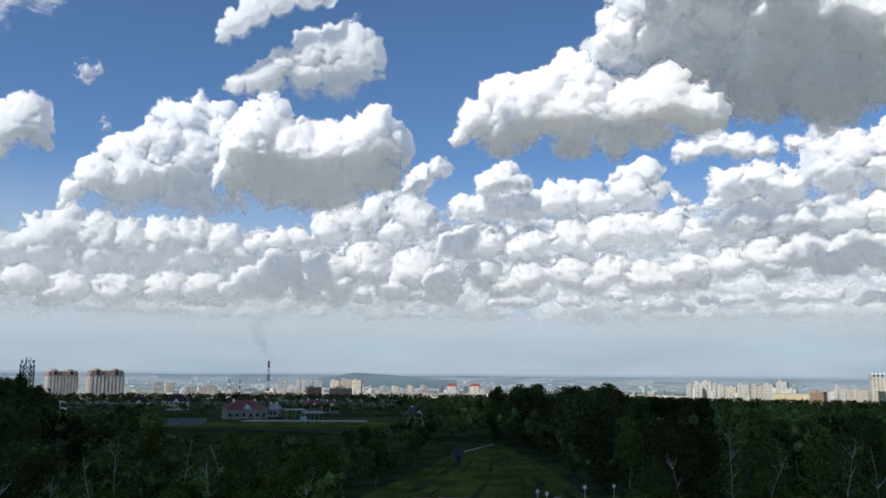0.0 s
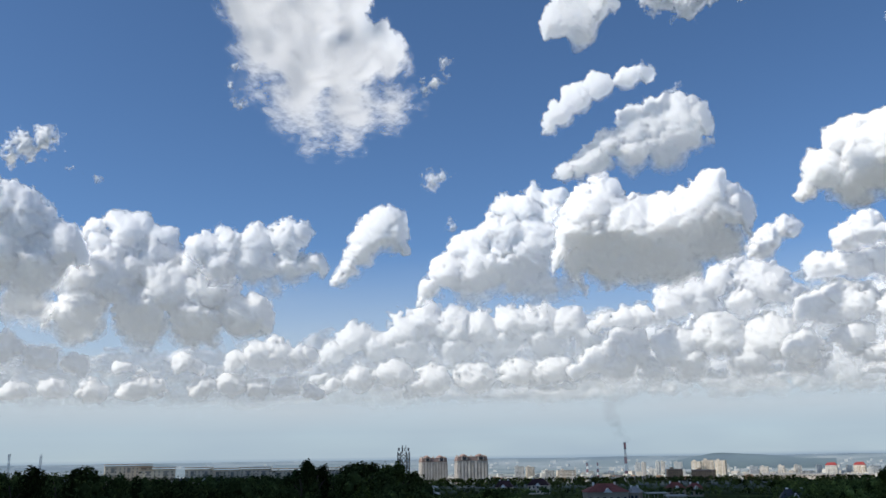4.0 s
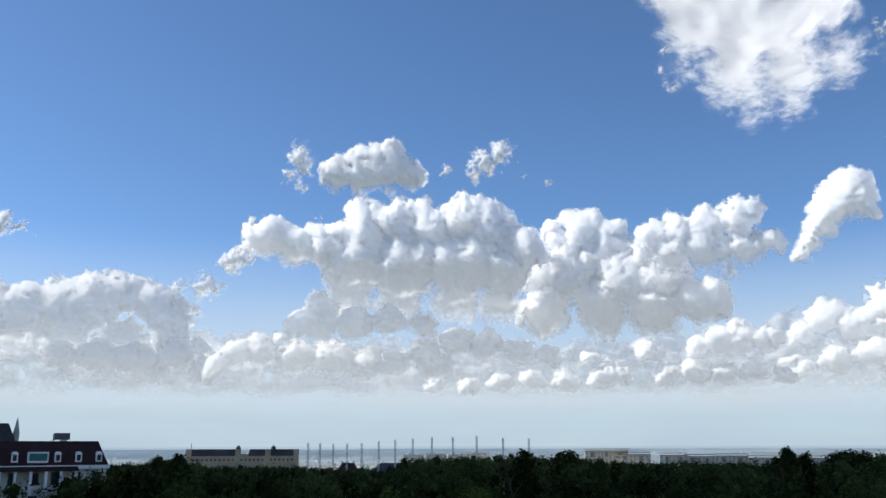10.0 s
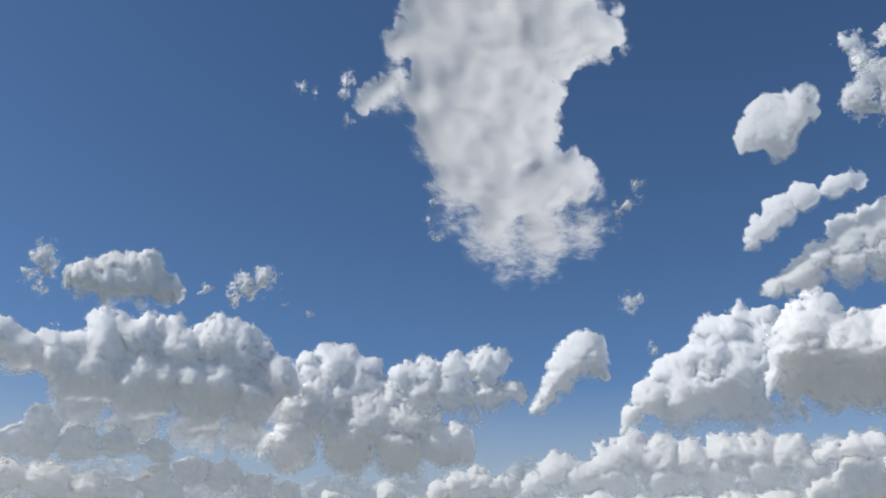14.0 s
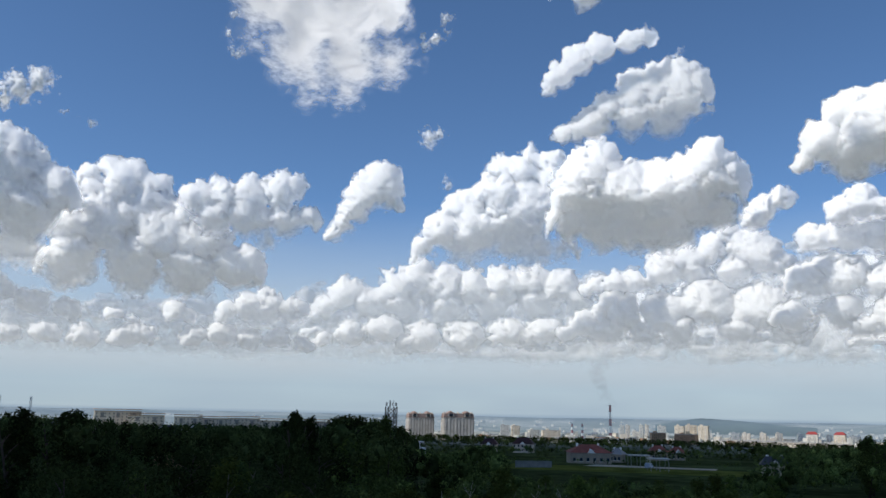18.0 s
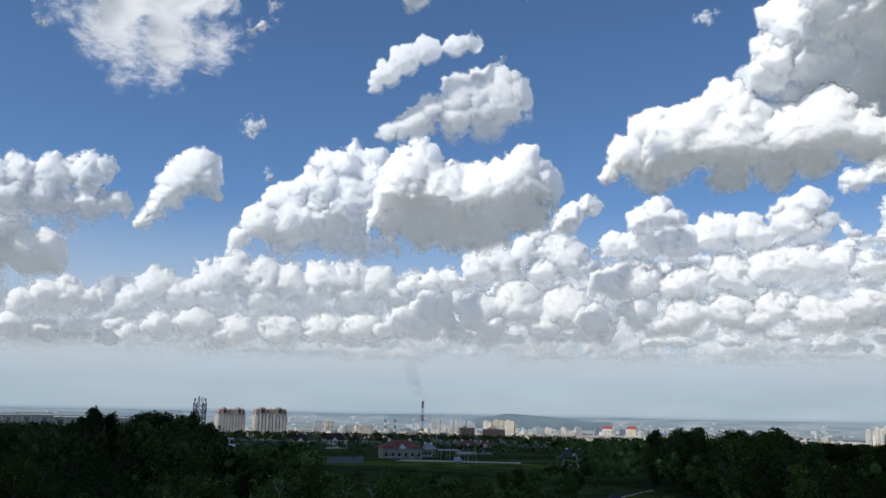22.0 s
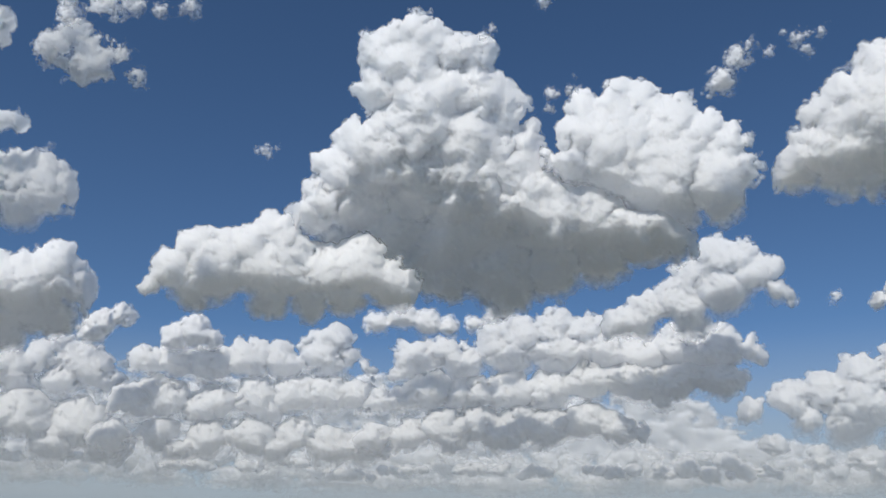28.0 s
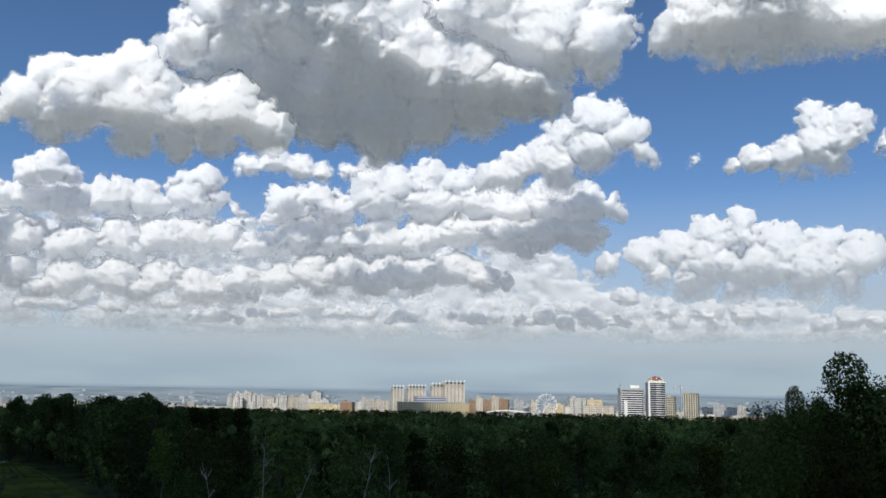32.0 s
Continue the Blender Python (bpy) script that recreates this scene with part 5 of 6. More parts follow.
def slant_roof(az, dist, width, top):
    x, y, z = spot(az, dist)
    h = top - z
    ob = thing("house", x, y, z, az + 35, "dark roofed villa with white gable boards", "house", "villas among the trees")
    boxes("wall", PLASTER["brick"], ob, (0, 0, -1, width * 0.9, 9, h - 2.4))
    bm = bmesh.new()
    hip(bm, 0, 0, h - 3.4, width * 1.1, 10, 3.4, 1.0)
    part("roof", bm, ROOF_DARK, ob)
    for s in (-1, 1):
        bm = bmesh.new()
        for e in (-1, 1):
            rod(bm, (e * width * 0.56, s * 5.1, h - 3.4), (e * width * 0.56, 0, h + 0.1), 0.22)
        part("barge_board", bm, TRIM, ob, "white gable board")
    return ob


twin(23.89, 1500, 49.6, 20.2)
twin(21.40, 1480, 58.3, 21.7)
block(18.27, 2200, 26.1, -9.4, "grey")
block(17.58, 2250, 24.2, -11.2, "beige")
block(16.38, 1900, 26.4, -14.8, "white")
block(15.27, 1950, 46.5, -15.5, "beige")
hall(12.67, 1500, 133.9, -19.3, "white")
chimney_small(13.89, 3000, 4.6, -8.6)
chimney_small(13.23, 3000, 4.7, -8.4)
chimney(11.43, 3000, 9.5, 57.5)
block(10.69, 2600, 13.2, -7.4, "white")
block(10.33, 2600, 13.2, -7.3, "beige")
block(9.82, 2000, 19.1, -15.4, "white")
block(9.47, 2700, 12.1, -6.3, "white")
block(9.14, 2700, 12.1, -6.2, "beige")
block(8.20, 2600, 26.8, -6.7, "white")
block(8.46, 1600, 29.8, -9.6, "brick")
block(7.09, 2100, 24.5, -1.6, "beige")
block(6.40, 2120, 28.9, 1.1, "beige")
block(5.64, 2100, 27.4, 0.1, "beige")
block(6.70, 1700, 46.3, -13.2, "brick")
block(3.74, 2400, 23.6, -18.9, "grey")
block(3.10, 2500, 24.6, -20.3, "beige")
block(2.12, 2500, 18.1, -18.3, "beige")
block(1.20, 2500, 19.7, -18.0, "beige")
block(-0.00, 2500, 16.4, -19.2, "grey")
redtop(-0.68, 2300, 30.3, -8.5, "white")
block(-1.62, 2500, 16.4, -20.2, "beige")
redtop(-2.22, 2300, 30.2, -8.0, "beige")
block(-3.01, 2400, 28.3, -19.7, "white")
hall(2.13, 1900, 161.9, -25.6, "white")
hall(0.26, 1700, 189.6, -22.2, "beige")
block(-16.15, 2000, 19.8, -3.1, "white")
block(-16.62, 2000, 18.7, 2.2, "white")
block(-17.15, 2020, 21.4, 4.9, "white")
block(-17.68, 2000, 17.5, -1.0, "white")
block(-18.15, 2000, 20.1, -3.2, "white")
block(-18.68, 2000, 18.9, -6.8, "beige")
block(-19.31, 1950, 27.2, -0.8, "white")
block(-20.10, 1950, 28.6, -2.9, "beige")
block(-20.84, 2000, 25.6, -0.5, "white")
block(-21.64, 1950, 25.1, 6.7, "white")
block(-22.06, 1500, 58.8, -9.7, "yellow")
block(-23.63, 1500, 25.2, -6.2, "brick")
block(-22.23, 1900, 18.3, -8.5, "white")
block(-24.87, 1900, 33.4, -4.6, "white")
block(-25.86, 1900, 37.2, -7.7, "beige")
crown(-26.88, 1500, 19.7, 25.3)
crown(-28.12, 1500, 33.5, 26.8)
crown(-29.51, 1480, 21.4, 30.3)
crown(-30.62, 1460, 37.5, 34.4)
block(-29.08, 1350, 54.9, 6.2, "glassy")
yellow_long(-29.29, 1200, 99.8, -0.1, "yellow")
block(-31.88, 1600, 13.6, -0.7, "brick")
block(-32.38, 1700, 15.6, 3.9, "beige")
block(-32.89, 1700, 16.7, -0.3, "brick")
block(-33.41, 1750, 17.2, 5.1, "beige")
block(-34.01, 1700, 21.1, 1.5, "brick")
arena(-34.26, 1200, 76.5, -9.0)
block(-34.93, 2000, 26.0, -3.4, "grey")
block(-35.93, 2100, 16.3, -5.2, "beige")
wheel(-36.79, 1500, 34.9, 13.4)
block(-36.99, 1700, 23.0, -8.9, "beige")
block(-37.75, 1700, 21.9, -7.3, "yellow")
block(-38.74, 1500, 32.7, 7.7, "white")
block(-39.93, 1600, 31.5, 4.5, "yellow")
block(-40.23, 1400, 55.0, -3.4, "beige")
tower_grey(-42.24, 1300, 37.5, 27.0)
tower_dome(-43.80, 1300, 28.2, 33.3)
block(-44.75, 1350, 14.9, 13.1, "frame")
crane_tower(-46.01, 1350, 24.5, 18.7, "frame")
block(-46.99, 2200, 26.3, -14.1, "beige")
block(-47.73, 2500, 34.1, -8.5, "white")
block(-48.45, 2200, 25.9, -12.8, "white")
block(-49.07, 2500, 24.8, -11.8, "beige")
block(-49.87, 2200, 31.8, -12.8, "white")
block(-50.66, 2400, 31.6, -9.0, "beige")
block(-53.66, 2300, 37.9, -9.1, "white")
hotel(66.44, 900, 107.6, 15.7)
house_brown(59.76, 420, 11.0, 10.5)
house_dark(56.10, 430, 40.2, 10.2)
house_dome(51.93, 450, 17.7, 10.7)
town(55.51, 1500, 41.7, 3.7)
town(54.04, 1550, 40.1, 4.9)
town(52.64, 1500, 38.7, 4.1)
town(51.23, 1550, 39.9, 6.4)
school(42.99, 900, 44.5, 15.5)
school(41.26, 880, 32.7, 12.2)
school(38.77, 880, 26.7, 11.5)
school(37.17, 900, 29.5, 10.1)
school(35.32, 900, 31.9, 10.6)
school(33.59, 880, 24.1, 9.1)
school(31.28, 900, 50.0, 8.8)
house_red(12.85, 420, 20.5, 4.7)
house_grey(11.01, 450, 6.3, 1.9)
house_red(8.48, 520, 10.7, 2.0)
house_red(7.31, 540, 8.7, 0.9)
house_dark(1.51, 330, 9.6, 4.7)
house_white(24.39, 520, 10.8, 1.6)
house_brown(19.28, 600, 11.6, 1.6)
house_brown(17.05, 640, 15.8, 1.5)
canopy(9.69, 350, 7.9, 3.4)
canopy(8.49, 330, 7.2, 3.3)
fence(16.4, 332, 14.0, 0.9)
fence(20.7, 332, 8.0, 0.9)


def marquee(az, dist, width):
    x, y, z = spot(az, dist)
    ob = thing("marquee", x, y, z, az, "white peaked marquee roof rising between garden trees", "tent")
    boxes("wall", TRIM, ob, (0, 0, -1, width, width, 7.0))
    bm = bmesh.new()
    hip(bm, 0, 0, 6.0, width + 1.0, width + 1.0, 3.2, 0.03)
    part("roof", bm, TRIM, ob, "white peaked canvas roof")
    bm = bmesh.new()
    rod(bm, (0, 0, 9.0), (0, 0, 10.0), 0.12, 6)
    part("pole_tip", bm, STEEL, ob)


def parked_van(az, dist):
    x, y, z = spot(az, dist, 0.4)
    ob = thing("van", x, y, z, az + 70, "pale blue van parked on a dusty yard", "van")
    boxes("body", VAN_PAINT, ob, (-0.6, 0, 0.45, 3.6, 1.9, 1.75, 0.94), (1.75, 0, 0.45, 1.3, 1.86, 0.85, 0.96))
    boxes("windscreen", GLASS, ob, (1.28, 0, 1.3, 0.25, 1.5, 0.62, 0.9))
    for sy in (-0.95, 0.95):
        boxes("side_window", GLASS, ob, (0.7, sy * 0.985, 1.3, 0.8, 0.06, 0.55))
        for sx in (-1.5, 1.55):
            bm = bmesh.new()
            rod(bm, (sx, sy - 0.1, 0.36), (sx, sy + 0.1, 0.36), 0.36, 14)
            wheel_ob = part("wheel", bm, TYRE, ob)
            bm = bmesh.new()
            rod(bm, (sx, sy - 0.12, 0.36), (sx, sy + 0.12, 0.36), 0.18, 10)
            part("rim", bm, GALV, wheel_ob)


VAN_PAINT = material("pale_blue_paint", (0.42, 0.5, 0.62), 0.35, 0.05, 1.0)
TYRE = material("black_rubber", (0.02, 0.02, 0.02), 0.8, 0.2, 0.2)
parked_van(9.05, 352)
marquee(19.2, 650, 9.0)
slant_roof(39.79, 300, 5.0, 12.2)
slant_roof(37.86, 310, 6.9, 12.0)

# ---- net poles, telecom mast ----
def lattice(name, az, dist, top_el, half, label, category, group, mat, bay=2.2, thick=1.0):
    x, y, z = spot(az, dist)
    h = EYE + dist * math.tan(radians(top_el)) - z
    ob = thing(name, x, y, z, az + 20, label, category, group)
    for sx in (-1, 1):
        for sy in (-1, 1):
            bm = bmesh.new()
            rod(bm, (sx * half, sy * half, 0), (sx * half, sy * half, h), half * 0.16 * thick)
            part("leg", bm, mat, ob)
    bm = bmesh.new()
    n = int(h / bay)
    for k in range(n):
        a, b = h * k / n, h * (k + 1) / n
        for p, q in (((-1, -1), (1, -1)), ((1, -1), (1, 1)), ((1, 1), (-1, 1)), ((-1, 1), (-1, -1))):
            rod(bm, (p[0] * half, p[1] * half, a), (q[0] * half, q[1] * half, b), half * 0.1 * thick, 3)
            rod(bm, (q[0] * half, q[1] * half, a), (p[0] * half, p[1] * half, b), half * 0.1 * thick, 3)
    part("bracing", bm, mat, ob)
    return ob


for az, el in ((62.37, 0.29), (61.6, 0.24), (60.75, 0.17), (59.86, 0.19), (58.9, 0.25), (57.79, 0.36), (56.71, 0.45), (55.56, 0.55), (54.3, 0.6), (52.92, 0.63), (51.36, 0.67), (49.63, 0.55), (47.94, 0.5)):
    lattice("net_pole", az, 300, el, 0.24, "tall slim galvanised lattice pole of a sports net", "lattice pole", "net poles", GALV)

mast = lattice("telecom_mast", 25.81, 420, 0.33, 2.2, "dark lattice telecom mast hung with antennas", "telecom mast", "", STEEL, 4.0, 0.75)
mast_top = EYE + 420 * math.tan(radians(0.33)) - spot(25.81, 420)[2]
for k in range(3):
    bm = bmesh.new()
    for j in range(12):
        a, b = 2 * math.pi * j / 12, 2 * math.pi * (j + 1) / 12
        rod(bm, (2.6 * math.cos(a), 2.6 * math.sin(a), mast_top - 1.5 - 3.2 * k), (2.6 * math.cos(b), 2.6 * math.sin(b), mast_top - 1.5 - 3.2 * k), 0.12)
    part("platform_ring", bm, STEEL, mast)
    for j in range(6):
        a = 2 * math.pi * j / 6 + 0.4 * k
        boxes("antenna", STEEL, mast, (2.7 * math.cos(a), 2.7 * math.sin(a), mast_top - 1.6 - 3.2 * k + (2.0 if k == 0 else 0), 0.32, 0.32, 1.6))
for j in range(3):
    boxes("whip", STEEL, mast, (1.2 * math.cos(2 * j), 1.2 * math.sin(2 * j), mast_top - 0.5, 0.2, 0.2, 3.6))


# ---- mansion with a mansard roof, and a castle-like house behind it ----
def mansion():
    x, y, z = spot(80.0, 190)
    ob = thing("mansion", x, y, z, 80.2 + 6, "cream mansion with a dark maroon mansard roof and dormers", "house")
    w, d, eave, top = 33.0, 18.0, 15.3, 19.8
    boxes("wall", PLASTER["white"], ob, (0, 0, -1, w, d, eave + 1))
    boxes("cornice", TRIM, ob, (0, 0, eave - 0.7, w + 0.9, d + 0.9, 0.7))
    boxes("string_course", TRIM, ob, (0, 0, eave - 4.2, w + 0.5, d + 0.5, 0.4))
    boxes("mansard", ROOF_BROWN, ob, (0, 0, eave, w + 0.4, d + 0.4, top - eave, 0.88))
    for j in range(9):
        bx = -w * 0.45 + w * 0.9 * j / 8
        if j in (5,):
            continue
        dm = thing("dormer", 0, 0, 0, 0, "", "")
        dm.parent = ob
        dm.matrix_world = ob.matrix_world
        bm = bmesh.new()
        box(bm, bx, -d / 2 + 0.5, eave + 0.6, 1.15, 1.6, 1.5)
        hip(bm, bx, -d / 2 + 0.5, eave + 2.1, 1.3, 1.8, 0.5, 0.5)
        case = part("dormer_case", bm, TRIM, ob)
        boxes("dormer_window", GLASS, case, (bx, -d / 2 - 0.32, eave + 0.85, 0.65, 0.12, 1.1))
        bpy.data.objects.remove(dm)
    boxes("roof_loggia", TRIM, ob, (w * 0.12, -d / 2 + 0.6, eave + 0.5, 3.6, 2.4, 2.0))
    boxes("loggia_glazing", material("teal_glazing", (0.03, 0.16, 0.16), 0.2, 0.2, 2.0), ob, (w * 0.12, -d / 2 - 0.66, eave + 0.9, 3.1, 0.14, 1.3))
    boxes("porch_roof", ROOF_BROWN, ob, (w * 0.12, -d / 2 - 1.6, eave - 1.0, 14.0, 3.6, 0.8, 0.95))
    for j in range(6):
        boxes("column", TRIM, ob, (w * 0.12 - 6.5 + 13.0 * j / 5, -d / 2 - 3.0, eave - 5.2, 0.5, 0.5, 4.2))
    for k in (eave - 3.6, eave - 7.8):
        for j in range(9):
            pane = boxes("window", GLASS, ob, (-w / 2 + w * (j + 0.5) / 9, -d / 2, k, 1.5, 0.18, 2.3))
            boxes("sill", TRIM, pane, (-w / 2 + w * (j + 0.5) / 9, -d / 2 - 0.12, k - 0.2, 1.8, 0.34, 0.18))
    boxes("chimney_stack", TRIM, ob, (-w * 0.12, 0, top - 2.4, 1.4, 1.4, 3.2), (w * 0.3, 2, top - 2, 1.2, 1.2, 2.6))
    bm = bmesh.new()
    rod(bm, (w * 0.22, -3, top), (w * 0.22, -3, top + 1.4), 0.12)
    part("aerial_post", bm, STEEL, ob)
    boxes("water_tank", STEEL, ob, (w * 0.27, -2, top + 0.3, 2.8, 1.4, 1.3))


mansion()


def castle():
    x, y, z = spot(83.2, 262)
    ob = thing("castle_house", x, y, z, 83.2 + 4, "tall grey stone house with steep dark roof and pointed turret", "house")
    top = EYE + 262 * math.tan(radians(1.45)) - z + 1.0
    boxes("wall", PLASTER["grey"], ob, (0, 0, -1, 30, 16, top - 5))
    boxes("steep_roof", ROOF_DARK, ob, (0.5, 0, top - 6.4, 29, 16.5, 5.0, 0.86), (-6, 0, top - 1.6, 14, 8, 1.8, 0.8))
    for j in range(5):
        boxes("window", GLASS, ob, (-12 + 6 * j, -8, top - 10, 1.4, 0.2, 2.4))
        boxes("dormer", PLASTER["grey"], ob, (-11 + 5 * j, -7.4, top - 5.2, 1.6, 1.8, 2.2, 0.7))
    for s in (-8, -3, 2):
        boxes("chimney_stack", PLASTER["brick"], ob, (s, 1, top - 1.6, 1.2, 1.2, 3.2))
    bm = bmesh.new()
    tube(bm, 15.0, -7, -1, 0.75, 0.75, top - 3.4, 10)
    tube(bm, 15.0, -7, top - 4.4, 0.9, 0.05, 4.6, 10)
    part("turret", bm, PLASTER["grey"], ob, "pointed stone turret")


castle()
# ---- park: meadow, paths, small things ----
def ribbon(name, pts, width, mat, label, category, up=0.03):
    """A flat strip over the ground along points (degrees left, metres)."""
    line = [Vector(spot(a, r, up)) for a, r in pts]
    v, f = [], []
    for k, p in enumerate(line):
        q = (line[min(k + 1, len(line) - 1)] - line[max(k - 1, 0)]).normalized()
        n = Vector((-q.y, q.x, 0)) * width / 2
        v += [tuple(p - n), tuple(p + n), tuple(p - n - Vector((0, 0, 0.3))), tuple(p + n - Vector((0, 0, 0.3)))]
    for k in range(len(line) - 1):
        a, b = 4 * k, 4 * k + 4
        f += [(a, b, b + 1, a + 1), (a, a + 2, b + 2, b), (a + 1, b + 1, b + 3, a + 3)]
    ob = link_mesh(name, v, f, mat)
    return tagged(ob, label, category, kind="structure")


MEADOW = material("mown_meadow_grass", (0.085, 0.1, 0.024), 1.0, 0.25, 0.6, 0.3, stain=0.35, stain_size=9.0)
PAVING = material("pale_path_paving", (0.32, 0.3, 0.26), 0.9, 0.15, 0.8, 0.2)


def meadow():
    """The mown slope between the groves, as a low dished sheet with faint rows."""
    near = [(7.6, 122), (5.6, 130), (3.6, 144), (2.2, 157), (0.6, 178), (-0.7, 202), (-2.4, 229)]
    far = [(-10.6, 122), (-9.9, 132), (-9.1, 142), (-8.4, 152), (-7.2, 170), (-6.0, 192), (-4.1, 229)]
    n, m = len(near), 24
    v, f = [], []
    for (a0, r0), (a1, r1) in zip(near, far):
        for k in range(m + 1):
            t = k / m
            x, y, z = spot(a0 + (a1 - a0) * t, r0 + (r1 - r0) * t, 0.08)
            v.append((x, y, z + 0.12 * math.sin(t * 60) + 0.25 * float(noise.noise((x / 6, y / 6, 0)))))
    for i in range(n - 1):
        for k in range(m):
            a = i * (m + 1) + k
            f.append((a, a + 1, a + m + 2, a + m + 1))
    tagged(link_mesh("meadow", v, f, MEADOW, smooth=True), "mown green meadow between groves of trees", "meadow", kind="structure")


meadow()
ribbon("footpath", [(8, 124), (5, 128), (0, 129.5), (-5, 129.5), (-9, 128), (-13, 124)], 2.0, PAVING, "pale paved footpath along a meadow", "path", 0.12)
ribbon("track", [(-1.2, 205), (-2.4, 220), (-3.4, 232)], 0.9, PAVING, "narrow pale track beside a grove", "path", 0.12)
ribbon("far_field", [(21, 330), (16, 322), (11, 318), (6, 315), (2, 318)], 60.0, MEADOW, "open grassy field before villas", "field", 0.1)
ribbon("yard", [(13, 372), (10.5, 366), (8, 362), (5, 360)], 22.0, PAVING, "pale dusty yard by the villas", "yard", 0.35)


HUT_BOARDS = material("weathered_brown_boards", (0.16, 0.13, 0.1), 0.9, 0.2, 0.4, 0.2)


def kiosk():
    x, y, z = spot(-1.08, 185, 0.1)
    ob = thing("kiosk", x, y, z, 8, "small brown board hut with a dark overhanging roof on the meadow", "hut")
    boxes("wall", HUT_BOARDS, ob, (0, 0, -0.3, 2.2, 2.2, 1.9))
    bm = bmesh.new()
    hip(bm, 0, 0, 1.6, 2.9, 2.9, 0.95, 0.5)
    part("roof", bm, ROOF_DARK, ob, "dark hipped roof")
    # dark box on the wall in place of a shaded door opening
    boxes("doorway_shade", SHADE, ob, (0.1, -1.12, 0.0, 0.75, 0.1, 1.35))
    boxes("corner_post", HUT_BOARDS, ob, (-1.08, -1.08, -0.3, 0.18, 0.18, 1.9), (1.08, -1.08, -0.3, 0.18, 0.18, 1.9))


kiosk()
LAMP_GLOBE = material("frosted_white_globe", (0.82, 0.82, 0.8), 0.4, 0.03, 0.5)


def street_lamp():
    x, y, z = spot(-9.35, 124)
    ob = thing("street_lamp", x, y, z, 0, "slim grey park lamp with a white globe", "lamp", "park lamps")
    bm = bmesh.new()
    tube(bm, 0, 0, -0.3, 0.09, 0.06, 2.9, 8)
    part("pole", bm, GALV, ob)
    bm = bmesh.new()
    tube(bm, 0, 0, -0.1, 0.16, 0.12, 0.4, 8)
    part("base", bm, GALV, ob)
    bm = bmesh.new()
    bmesh.ops.create_uvsphere(bm, u_segments=12, v_segments=8, radius=0.26)
    bmesh.ops.translate(bm, verts=bm.verts, vec=(0, 0, 2.78))
    globe = part("globe", bm, LAMP_GLOBE, ob, "white globe")
    bm = bmesh.new()
    tube(bm, 0, 0, 3.02, 0.2, 0.03, 0.14, 10)
    part("cap", bm, GALV, globe)
    return ob


lamp = street_lamp()
for az, dist in ((-11.2, 126), (-6.9, 116), (-6.3, 118), (-17.5, 112), (-23.0, 108)):
    x, y, z = spot(az, dist)
    copy_thing(lamp, pose(x, y, z))
bin_x, bin_y, bin_z = spot(-7.6, 117)
board = thing("notice_board", bin_x, bin_y, bin_z, 10, "small grey notice board on the path edge", "board")
boxes("panel", GALV, board, (0, 0, 1.2, 0.8, 0.08, 1.1))
boxes("post", GALV, board, (-0.3, 0, -0.2, 0.08, 0.08, 1.5), (0.3, 0, -0.2, 0.08, 0.08, 1.5))


